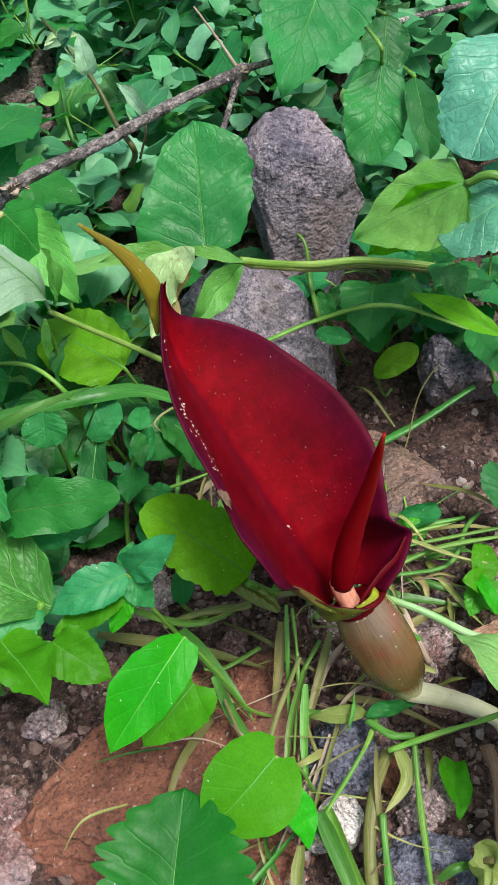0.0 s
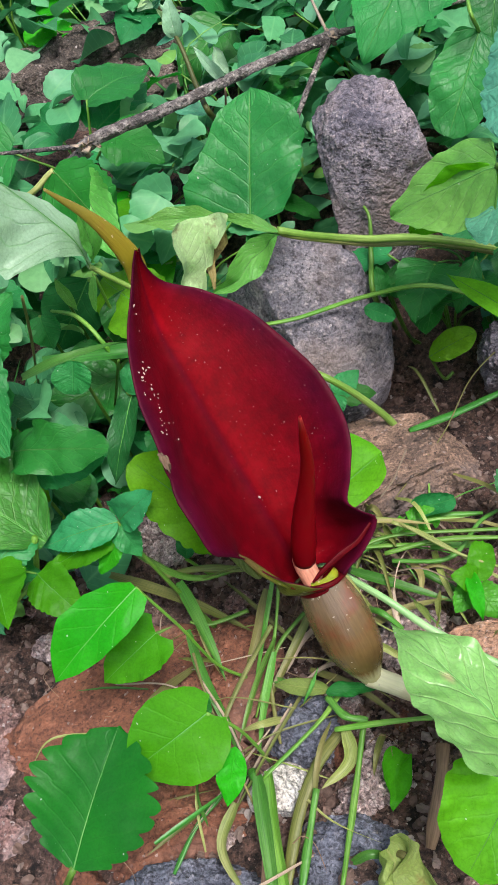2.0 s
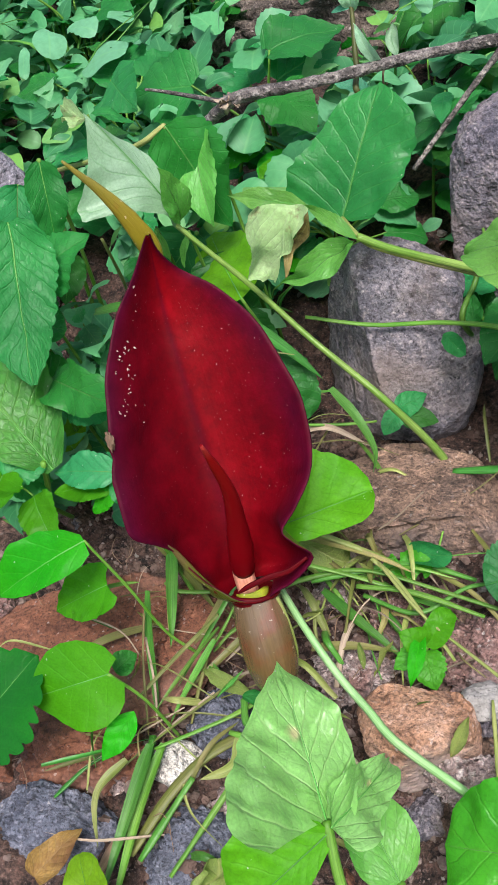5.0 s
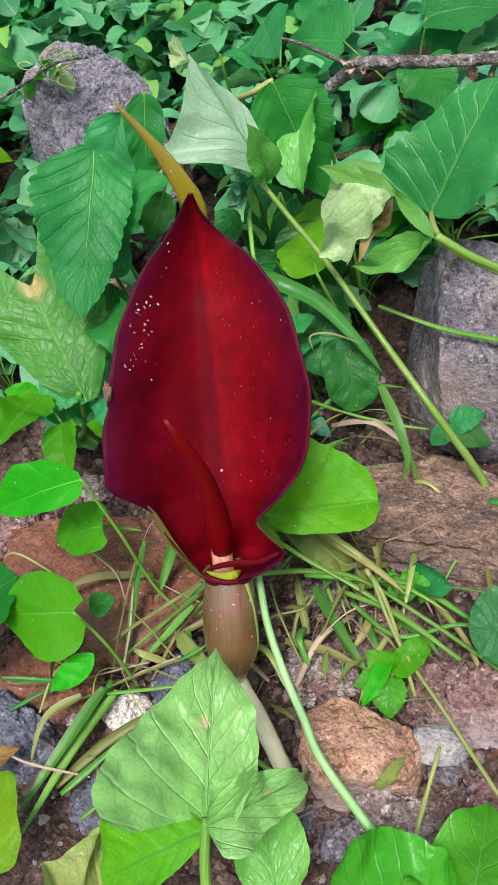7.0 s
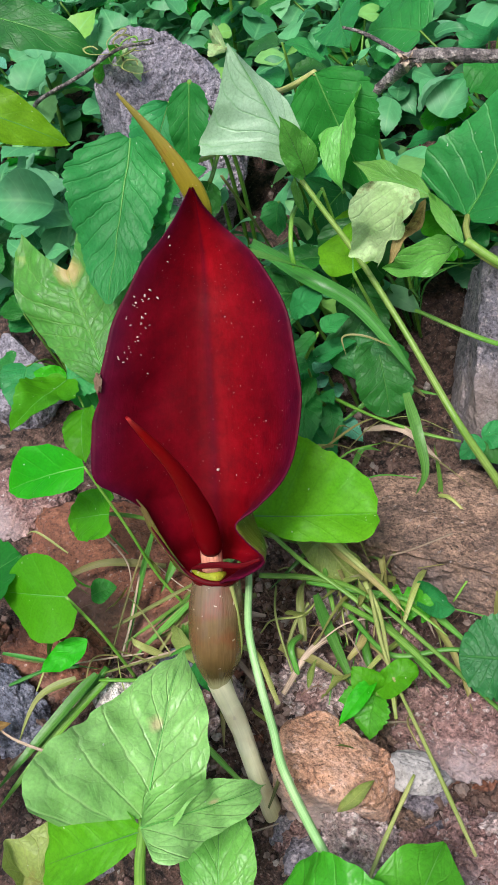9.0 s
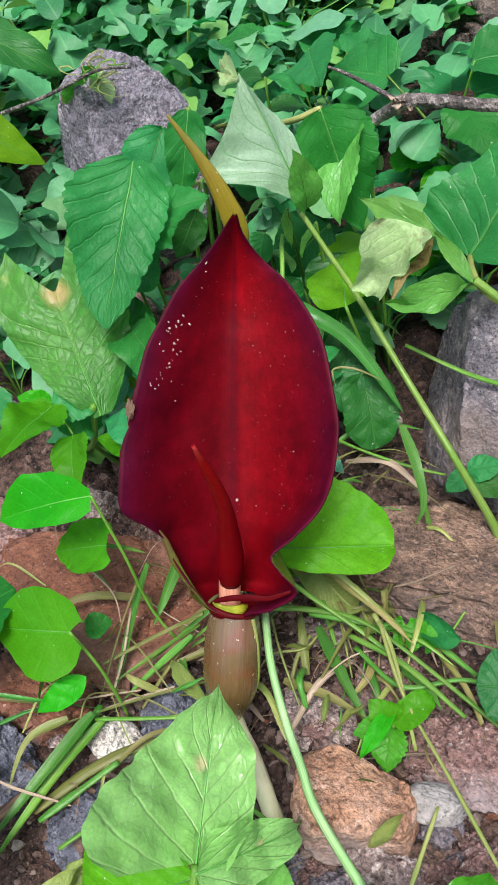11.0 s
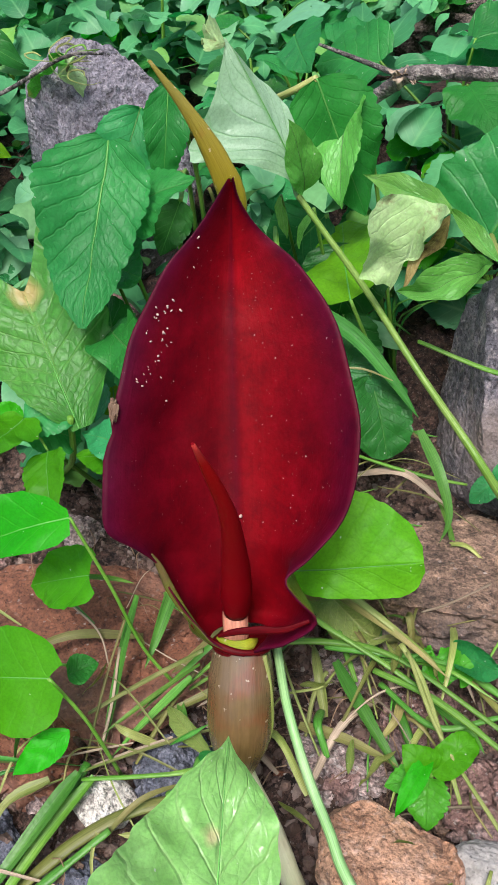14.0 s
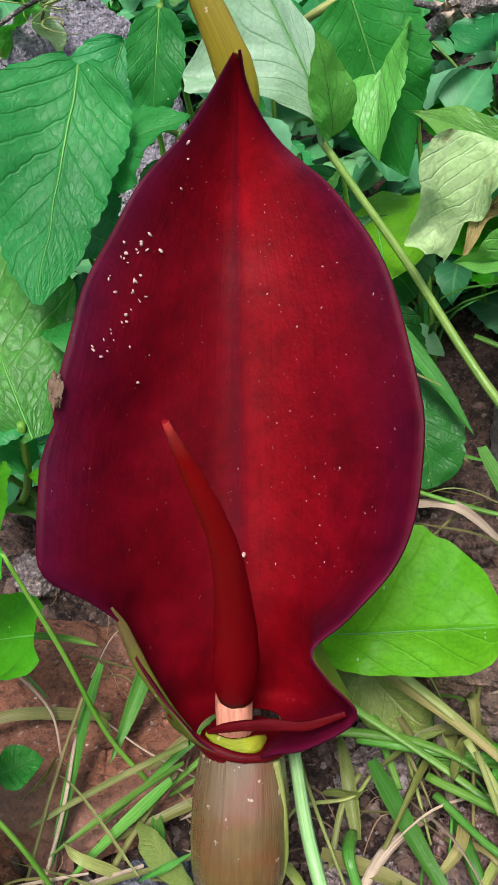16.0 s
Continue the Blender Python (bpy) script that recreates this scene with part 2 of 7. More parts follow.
def spathe_inner_mat():
    m, nt, p = nodes_of("spathe_inner")
    uv = coords(nt, "UV")
    sep = nt.nodes.new("ShaderNodeSeparateXYZ")
    nt.links.new(uv, sep.inputs[0])
    au = math_node(nt, "ABSOLUTE", math_node(nt, "MULTIPLY_ADD", sep.outputs[0], 2.0, -1.0))
    stretch = nt.nodes.new("ShaderNodeMapping")
    stretch.inputs["Scale"].default_value = (26.0, 2.0, 1.0)
    nt.links.new(uv, stretch.inputs[0])
    lines = noise_node(nt, 3.0, 4.0, 0.6, vec=stretch.outputs[0])
    oc = coords(nt, "Object")
    blot = noise_node(nt, 40.0, 3.0, vec=oc)
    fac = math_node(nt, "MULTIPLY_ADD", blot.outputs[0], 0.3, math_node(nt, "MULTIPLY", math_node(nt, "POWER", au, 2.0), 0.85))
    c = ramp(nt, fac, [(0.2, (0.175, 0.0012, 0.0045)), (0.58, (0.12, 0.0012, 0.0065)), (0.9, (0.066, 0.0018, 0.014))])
    c = mix_col(nt, math_node(nt, "MULTIPLY", lines.outputs[0], 0.16), c, (0.07, 0.0006, 0.003))
    cloud = noise_node(nt, 24.0, 2.0, 0.5, vec=oc)
    c = mix_col(nt, ramp(nt, cloud.outputs[0], [(0.40, (0.35, 0.35, 0.35)), (0.56, (0, 0, 0))]), c, (0.06, 0.0007, 0.0035))
    # left half darker, right brighter: side shading put into the colour; left also purpler
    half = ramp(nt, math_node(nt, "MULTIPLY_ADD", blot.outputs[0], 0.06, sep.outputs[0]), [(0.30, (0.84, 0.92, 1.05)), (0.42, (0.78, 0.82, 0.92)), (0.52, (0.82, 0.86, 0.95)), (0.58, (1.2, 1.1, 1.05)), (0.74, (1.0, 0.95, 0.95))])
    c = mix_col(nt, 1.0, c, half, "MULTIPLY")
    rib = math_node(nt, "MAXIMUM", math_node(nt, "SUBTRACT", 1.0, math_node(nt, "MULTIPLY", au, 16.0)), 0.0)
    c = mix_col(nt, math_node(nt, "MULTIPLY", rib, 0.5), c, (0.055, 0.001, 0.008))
    mott = noise_node(nt, 150.0, 5.0, 0.75, vec=oc)
    c = mix_col(nt, 1.0, c, ramp(nt, mott.outputs[0], [(0.34, (0.72, 0.8, 0.9)), (0.5, (1.05, 1.05, 1.05)), (0.66, (1.35, 1.5, 1.5))]), "MULTIPLY")
    dust = noise_node(nt, 1300.0, 1.0, 0.5, vec=oc)
    c = mix_col(nt, ramp(nt, dust.outputs[0], [(0.76, (0, 0, 0)), (0.80, (0.45, 0.45, 0.45))]), c, (0.45, 0.2, 0.2))
    nt.links.new(c, p.inputs["Base Color"])
    p.inputs["Roughness"].default_value = 0.5
    p.inputs["Specular IOR Level"].default_value = 0.08
    p.inputs["Sheen Weight"].default_value = 0.009
    p.inputs["Sheen Roughness"].default_value = 0.4
    p.inputs["Sheen Tint"].default_value = (0.6, 0.25, 0.5, 1)
    fine = noise_node(nt, 900.0, 2.0, vec=oc)
    h = math_node(nt, "ADD", math_node(nt, "MULTIPLY", lines.outputs[0], 0.45), math_node(nt, "MULTIPLY", fine.outputs[0], 0.3))
    nt.links.new(bump(nt, math_node(nt, "ADD", h, mott.outputs[0]), 0.35, 0.0007), p.inputs["Normal"])
    tr = nt.nodes.new("ShaderNodeBsdfTranslucent")
    tr.inputs[0].default_value = (0.3, 0.002, 0.004, 1)
    ms = nt.nodes.new("ShaderNodeMixShader")
    ms.inputs[0].default_value = 0.15
    nt.links.new(p.outputs[0], ms.inputs[1])
    nt.links.new(tr.outputs[0], ms.inputs[2])
    nt.links.new(ms.outputs[0], nt.nodes["Material Output"].inputs[0])
    return m


def velvet_mat():
    """The spadix: even deep red, slightly grainy, a little lighter towards its end."""
    m, nt, p = nodes_of("spadix_skin")
    sep = nt.nodes.new("ShaderNodeSeparateXYZ")
    nt.links.new(coords(nt, "UV"), sep.inputs[0])
    n = noise_node(nt, 60.0, 3.0, vec=coords(nt))
    f = math_node(nt, "MULTIPLY_ADD", n.outputs[0], 0.15, math_node(nt, "MULTIPLY", sep.outputs[1], 0.88))
    nt.links.new(ramp(nt, f, [(0.1, (0.155, 0.001, 0.004)), (0.5, (0.185, 0.001, 0.004)), (0.9, (0.22, 0.002, 0.003)), (0.98, (0.3, 0.03, 0.025))]), p.inputs["Base Color"])
    p.inputs["Roughness"].default_value, p.inputs["Specular IOR Level"].default_value = 0.5, 0.06
    g = noise_node(nt, 1500.0, 2.0, vec=coords(nt))
    nt.links.new(bump(nt, g.outputs[0], 0.15, 0.0004), p.inputs["Normal"])
    return m


def streak_mat(name, a, b, c3, rough=0.4, lines_x=40.0, ends=None, streak=0.55, fleck=420.0, gloss=0.22, foot=None):
    """Lengthwise-streaked plant skin (bulb, tail): UV u round, v along."""
    m, nt, p = nodes_of(name)
    uv = coords(nt, "UV")
    st = nt.nodes.new("ShaderNodeMapping")
    st.inputs["Scale"].default_value = (lines_x, 2.5, 1.0)
    nt.links.new(uv, st.inputs[0])
    n = noise_node(nt, 2.0, 4.0, 0.6, vec=st.outputs[0])
    oc = coords(nt, "Object")
    big = noise_node(nt, 70.0, 3.0, vec=oc)
    c = ramp(nt, big.outputs[0], [(0.38, a), (0.5, b), (0.62, c3)])
    c = mix_col(nt, ramp(nt, n.outputs[0], [(0.40, (0, 0, 0)), (0.62, (streak, streak, streak))]), c, tuple(k * 0.5 for k in a))
    if ends:
        sv = nt.nodes.new("ShaderNodeSeparateXYZ")
        nt.links.new(uv, sv.inputs[0])
        vf = math_node(nt, "MULTIPLY_ADD", big.outputs[0], 0.4, math_node(nt, "SUBTRACT", sv.outputs[1], 0.2))
        c = mix_col(nt, 0.45, c, ramp(nt, vf, [(0.05, ends[0]), (0.45, ends[1]), (0.8, ends[2])]))
        if foot:
            low = math_node(nt, "MULTIPLY_ADD", n.outputs[0], 0.12, sv.outputs[1])
            c = mix_col(nt, ramp(nt, low, [(0.88, (0, 0, 0)), (0.99, (0.9, 0.9, 0.9))]), c, foot)
    fl = noise_node(nt, fleck, 2.0, vec=oc)
    c = mix_col(nt, ramp(nt, fl.outputs[0], [(0.68, (0, 0, 0)), (0.74, (0.7, 0.7, 0.7))]), c, (0.5, 0.42, 0.3))
    nt.links.new(c, p.inputs["Base Color"])
    p.inputs["Roughness"].default_value = rough
    p.inputs["Specular IOR Level"].default_value = gloss
    nt.links.new(bump(nt, n.outputs[0], 0.4, 0.0008), p.inputs["Normal"])
    return m


def soil_mat():
    m, nt, p = nodes_of("soil")
    oc = coords(nt, "Object")
    n1 = noise_node(nt, 14.0, 5.0, 0.6, vec=oc)
    n2 = noise_node(nt, 170.0, 6.0, 0.7, vec=oc)
    n3 = noise_node(nt, 700.0, 4.0, 0.7, vec=oc)
    c = ramp(nt, n1.outputs[0], [(0.3, (0.05, 0.025, 0.018)), (0.5, (0.13, 0.073, 0.055)), (0.7, (0.24, 0.153, 0.12))])
    c = mix_col(nt, ramp(nt, n2.outputs[0], [(0.38, (1, 1, 1)), (0.52, (0, 0, 0))]), c, (0.015, 0.008, 0.006))
    c = mix_col(nt, ramp(nt, n3.outputs[0], [(0.58, (0, 0, 0)), (0.7, (0.8, 0.8, 0.8))]), c, (0.36, 0.26, 0.22))
    n5 = noise_node(nt, 420.0, 5.0, 0.8, vec=oc)
    c = mix_col(nt, 1.0, c, ramp(nt, n5.outputs[0], [(0.36, (0.3, 0.3, 0.3)), (0.5, (1, 1, 1)), (0.64, (1.9, 1.8, 1.75))]), "MULTIPLY")
    nt.links.new(c, p.inputs["Base Color"])
    p.inputs["Roughness"].default_value = 0.95
    h = math_node(nt, "ADD", math_node(nt, "MULTIPLY", n2.outputs[0], 2.0), n3.outputs[0])
    nt.links.new(bump(nt, h, 1.0, 0.004), p.inputs["Normal"])
    return m


SOIL = soil_mat()
M_GREY = rock_mat("grey_rock", [(0.085, 0.08, 0.105), (0.21, 0.185, 0.21), (0.35, 0.29, 0.285)], 330, 0.8, (0.17, 0.125, 0.11))
M_BROWN = rock_mat("brown_rock", [(0.08, 0.055, 0.045), (0.20, 0.125, 0.088), (0.34, 0.215, 0.15)], 330, 0.6, (0.14, 0.11, 0.105), relief=0.7)
M_RED = rock_mat("red_rock", [(0.10, 0.038, 0.022), (0.18, 0.068, 0.036), (0.25, 0.11, 0.065)], 420, 0.2, (0.19, 0.10, 0.078), grit=0.15, relief=0.45, mottle=0.6)
M_ORANGE = rock_mat("orange_rock", [(0.29, 0.135, 0.07), (0.37, 0.21, 0.132), (0.42, 0.30, 0.25)], 420, 0.4, (0.38, 0.30, 0.28), relief=0.5, grit=0.25)
M_BLUE = rock_mat("slate_rock", [(0.06, 0.065, 0.095), (0.14, 0.15, 0.195), (0.26, 0.26, 0.31)], 300, 0.6)
M_PALE = rock_mat("pale_rock", [(0.2, 0.185, 0.175), (0.29, 0.275, 0.26), (0.38, 0.35, 0.33)], 420, 0.3, relief=0.2, grit=0.05, specks=0.96, mottle=0.4)
M_PURPLE = rock_mat("purple_rock", [(0.14, 0.075, 0.068), (0.26, 0.15, 0.132), (0.40, 0.27, 0.24)], 320, 0.6, (0.34, 0.28, 0.28), specks=0.8)
M_RUBBLE = rock_mat("rubble_rock", [(0.23, 0.16, 0.15), (0.39, 0.29, 0.27), (0.54, 0.45, 0.425)], 280, 0.9, specks=0.74, grit=0.6)
M_EARTH = rock_mat("dark_earth", [(0.045, 0.036, 0.03), (0.10, 0.078, 0.064), (0.19, 0.15, 0.125)], 300, 0.5)
M_TAUPE = rock_mat("grey_brown_rock", [(0.075, 0.07, 0.085), (0.18, 0.165, 0.185), (0.32, 0.27, 0.26)], 330, 0.7, (0.17, 0.13, 0.115), relief=0.6)
M_LILAC = rock_mat("lilac_rock", [(0.15, 0.14, 0.165), (0.23, 0.215, 0.25), (0.31, 0.285, 0.31)], 300, 0.3)
M_WHITE = rock_mat("white_rock", [(0.55, 0.5, 0.44), (0.7, 0.66, 0.6), (0.78, 0.74, 0.7)], 300, 0.3)

L_BRIGHT = leaf_mat("leaf_bright", (0.074, 0.36, 0.007), (0.043, 0.275, 0.006), (0.10, 0.40, 0.03), 0.48, 5, 0.32, quilt=0.1, vein_mix=0.2, emboss=0.3, gloss=0.16)
L_MID = leaf_mat("leaf_mid", (0.030, 0.25, 0.034), (0.016, 0.16, 0.022), (0.11, 0.38, 0.08), 0.46, 7, 0.3, vein_mix=0.4)
L_DARK = leaf_mat("leaf_dark", (0.028, 0.17, 0.022), (0.013, 0.10, 0.014), (0.08, 0.25, 0.05), 0.48, 8, 0.28, vein_mix=0.5)
L_QUILT = leaf_mat("leaf_quilted", (0.034, 0.28, 0.042), (0.018, 0.175, 0.028), (0.09, 0.36, 0.08), 0.5, 9, 0.3, quilt=0.22, vein_mix=0.28, gloss=0.22)
L_ARUM = leaf_mat("leaf_arum", (0.09, 0.38, 0.018), (0.05, 0.28, 0.015), (0.16, 0.42, 0.07), 0.4, 6, 0.32, quilt=0.2, vein_mix=0.3, gloss=0.28)
L_MINT = leaf_mat("leaf_mint", (0.05, 0.34, 0.075), (0.03, 0.25, 0.05), (0.07, 0.36, 0.11), 0.46, 7, 0.3, quilt=0.15, vein_mix=0.25, emboss=0.4)
L_BLUE = leaf_mat("leaf_bluish", (0.11, 0.36, 0.20), (0.06, 0.27, 0.13), (0.22, 0.46, 0.30), 0.4, 8, 0.2, quilt=0.4, vein_mix=0.4)
L_YELLOW = leaf_mat("leaf_yellowing", (0.18, 0.39, 0.011), (0.11, 0.29, 0.009), (0.05, 0.2, 0.01), 0.5, 6, 0.38, vein_mix=0.35, emboss=0.35, gloss=0.16)
L_PALE = leaf_mat("leaf_pale", (0.19, 0.44, 0.08), (0.10, 0.32, 0.05), (0.33, 0.54, 0.2), 0.38, 7, 0.3, quilt=0.3, slant=0.9, vein_mix=0.45, gloss=0.3)
L_WILT = leaf_mat("leaf_wilted", (0.62, 0.72, 0.42), (0.36, 0.56, 0.2), (0.62, 0.7, 0.45), 0.42, 7, 0.3, (0.16, 0.11, 0.04), 90, 0.35, 0.9, 0.64, vein_mix=0.25, gloss=0.3)
L_SCORCHED_EDGE = leaf_mat("leaf_scorched_edge", (0.5, 0.42, 0.17), (0.3, 0.2, 0.06), (0.55, 0.5, 0.25), 0.6, 7, 0.2, (0.08, 0.045, 0.02), 180, 0.4, spot_at=0.55)
L_BURNT = leaf_mat("leaf_burnt", (0.10, 0.33, 0.04), (0.055, 0.25, 0.03), (0.2, 0.38, 0.1), 0.45, 8, 0.3, (0.42, 0.40, 0.09), 26, 0.6, spot_at=0.6)
L_SCORCH = leaf_mat("leaf_scorched", (0.09, 0.29, 0.04), (0.05, 0.22, 0.03), (0.2, 0.38, 0.1), 0.45, 8, 0.3, (0.34, 0.42, 0.06), 22, 0.6, spot_at=0.76, mark=(0.5, 1.0), mark_col=(0.48, 0.33, 0.13), mark_size=1.8)
L_CRUMPLE = leaf_mat("leaf_crumpled", (0.30, 0.34, 0.09), (0.19, 0.25, 0.05), (0.42, 0.42, 0.16), 0.45, 14, 0.3, (0.24, 0.16, 0.05), 70, 0.4, 0.3, 0.64)
L_SERRATE = leaf_mat("leaf_serrated", (0.024, 0.18, 0.011), (0.012, 0.12, 0.009), (0.05, 0.24, 0.03), 0.46, 6, 0.3, quilt=0.08, vein_mix=0.18, emboss=0.25, gloss=0.22)
L_GREYBACK = leaf_mat("leaf_silvery_back", (0.34, 0.52, 0.34), (0.22, 0.41, 0.21), (0.12, 0.32, 0.10), 0.4, 7, 0.22, quilt=0.15, slant=0.9, vein_mix=0.85)
L_DRY = leaf_mat("leaf_dry", (0.45, 0.27, 0.09), (0.32, 0.17, 0.05), (0.5, 0.36, 0.2), 0.6, 7, 0.25, (0.2, 0.1, 0.04), 40, 0.8)
L_FRONT = leaf_mat("leaf_front", (0.30, 0.51, 0.17), (0.23, 0.45, 0.10), (0.46, 0.62, 0.30), 0.34, 6, 0.3, quilt=0.35, slant=0.8, vein_mix=0.5, mark=(0.455, 0.5), gloss=0.4, emboss=0.8)

S_GREEN = stem_mat("stem_green", (0.085, 0.25, 0.022), (0.20, 0.37, 0.06))
S_RIB = stem_mat("leaf_rib", (0.07, 0.31, 0.04), (0.13, 0.37, 0.08))
S_PETIOLE = stem_mat("petiole_skin", (0.17, 0.34, 0.045), (0.32, 0.46, 0.11), 0.38)
S_PETIOLE_PALE = stem_mat("pale_petiole_skin", (0.19, 0.38, 0.13), (0.34, 0.50, 0.24), 0.36)
S_PALE = stem_mat("stem_pale", (0.22, 0.29, 0.06), (0.38, 0.37, 0.14), 0.5)
S_STRAW = stem_mat("straw", (0.25, 0.21, 0.075), (0.15, 0.18, 0.035), 0.6)
S_OLIVE = stem_mat("stem_olive", (0.095, 0.12, 0.02), (0.165, 0.155, 0.05), 0.5)
S_BROWNROOT = stem_mat("stem_brown", (0.2, 0.12, 0.07), (0.29, 0.19, 0.12), 0.6)
S_GRASS = stem_mat("grass_blade", (0.055, 0.22, 0.022), (0.12, 0.30, 0.05), 0.42)
S_GRASSDK = stem_mat("grass_dark", (0.03, 0.17, 0.018), (0.06, 0.24, 0.04), 0.38)
S_BARK = rock_mat("bark", [(0.035, 0.03, 0.028), (0.14, 0.12, 0.11), (0.42, 0.38, 0.34)], 300, 0.4, patch=70.0)
S_DRYTWIG = stem_mat("dry_twig", (0.30, 0.22, 0.15), (0.46, 0.37, 0.28), 0.8)
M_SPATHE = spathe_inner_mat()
M_OUTER = streak_mat("spathe_outer", (0.06, 0.07, 0.007), (0.105, 0.12, 0.013), (0.10, 0.07, 0.02))
M_THROAT = streak_mat("throat_skin", (0.22, 0.26, 0.012), (0.32, 0.36, 0.02), (0.26, 0.22, 0.02))
M_BULB = streak_mat("bulb_skin", (0.10, 0.06, 0.022), (0.145, 0.09, 0.034), (0.19, 0.05, 0.024), 0.2, 34, ((0.17, 0.12, 0.075), (0.12, 0.055, 0.02), (0.15, 0.115, 0.026)), 0.45, gloss=0.9, foot=(0.55, 0.50, 0.24))
M_TAIL = streak_mat("tail_skin", (0.20, 0.19, 0.012), (0.24, 0.22, 0.015), (0.30, 0.05, 0.02), 0.36, 14, ((0.30, 0.28, 0.02), (0.24, 0.15, 0.012), (0.13, 0.09, 0.02)), 0.35, 700.0, gloss=0.4)
M_SPADIX = velvet_mat()
M_PINK = stem_mat("spadix_pale_base", (0.85, 0.34, 0.22), (0.9, 0.42, 0.28), 0.5)
M_STALK = streak_mat("stalk_skin", (0.60, 0.58, 0.30), (0.74, 0.70, 0.44), (0.58, 0.48, 0.26), 0.36, 26, ((0.74, 0.70, 0.44), (0.78, 0.74, 0.50), (0.30, 0.20, 0.07)), 0.3, gloss=0.4)
M_LIP = stem_mat("lip_skin", (0.07, 0.0015, 0.004), (0.095, 0.0018, 0.004), 0.5, 0.08)
M_POLLEN = stem_mat("pollen", (0.72, 0.42, 0.36), (0.85, 0.66, 0.56), 0.9)


# ---- mesh helpers ----
def link_bm(name, bm, mats, parent=None, label=""):
    me = bpy.data.meshes.new(name)
    bm.to_mesh(me)
    bm.free()
    for m in mats if isinstance(mats, (list, tuple)) else [mats]:
        me.materials.append(m)
    me.shade_smooth()
    ob = new(name, me)
    if parent is not None:
        ob.parent = parent
    if label:
        ob["label"] = label
    return ob


def part(name, bm, material, parent, label=""):
    return link_bm(name, bm, material, parent, label)


def holder(name, at, label, category, group=""):
    """An Empty at a thing's base; its parts are built in world places and then moved under it."""
    e = new(name)
    e.empty_display_size = 0.01
    e.location = at
    return tagged(e, label, category, group)


def settle(thing):
    for o in thing.children:
        o.matrix_parent_inverse = Matrix.Translation(-Vector(thing.location))
    return thing


def smooth_path(pts, n=8):
    """Catmull-Rom through the points."""
    P = [Vector(p) for p in pts]
    if len(P) == 2:
        return [P[0].lerp(P[1], k / n) for k in range(n + 1)]
    P = [2 * P[0] - P[1]] + P + [2 * P[-1] - P[-2]]
    out = []
    for i in range(1, len(P) - 2):
        a, b, c, d = P[i - 1 : i + 3]
        for k in range(n):
            t = k / n
            out.append(0.5 * (2 * b + (c - a) * t + (2 * a - 5 * b + 4 * c - d) * t * t + (3 * b - a - 3 * c + d) * t**3))
    return out + [P[-2]]


def tube_bm(pts, radii, seg=8, flat=1.0, up=(0, 0, 1), n=8, knobbly=0.0, close=True):
    """A tapered tube through pts; flat squeezes it along its own normal. UV: u round, v along."""
    path = smooth_path(pts, n)
    bm = bmesh.new()
    uvl = bm.loops.layers.uv.new("UVMap")
    rings, m = [], len(path) - 1
    side_last = None
    for i, p in enumerate(path):
        t = (path[min(i + 1, m)] - path[max(i - 1, 0)]).normalized()
        ref = Vector(up) if side_last is None else side_last.cross(t)
        side = t.cross(ref)
        if side.length < 1e-4:
            side = t.orthogonal()
        side.normalize()
        nor = side.cross(t).normalized()
        side_last = side if side_last is None else side
        f = i / m * (len(radii) - 1)
        j = min(int(f), len(radii) - 2)
        r = radii[j] + (radii[j + 1] - radii[j]) * (f - j)
        ring = []
        for k in range(seg):
            a = 2 * math.pi * k / seg
            rr = r * (1 + knobbly * noise.noise(p * 180 + Vector((k, 0, 0))))
            ring.append(bm.verts.new(p + side * math.cos(a) * rr + nor * math.sin(a) * rr * flat))
        rings.append(ring)
    for i in range(m):
        for k in range(seg):
            k2 = (k + 1) % seg
            f = bm.faces.new((rings[i][k], rings[i][k2], rings[i + 1][k2], rings[i + 1][k]))
            for lp, (u, v) in zip(f.loops, ((k, i), (k + 1, i), (k + 1, i + 1), (k, i + 1))):
                lp[uvl].uv = (u / seg, v / m)
    if close:
        bm.faces.new(rings[0][::-1])
        bm.faces.new(rings[-1])
    return bm


PROFILES = {
    "ovate": (0.5, 0.95), "heart": (0.36, 0.95), "lance": (0.8, 1.05), "round": (0.5, 0.5),
    "hastate": (0.2, 1.0), "arrow": (0.12, 0.85), "spade": (0.6, 0.45), "tri": (0.16, 0.95), "oblong": (0.35, 0.4), "grass": (0.25, 0.6),
}


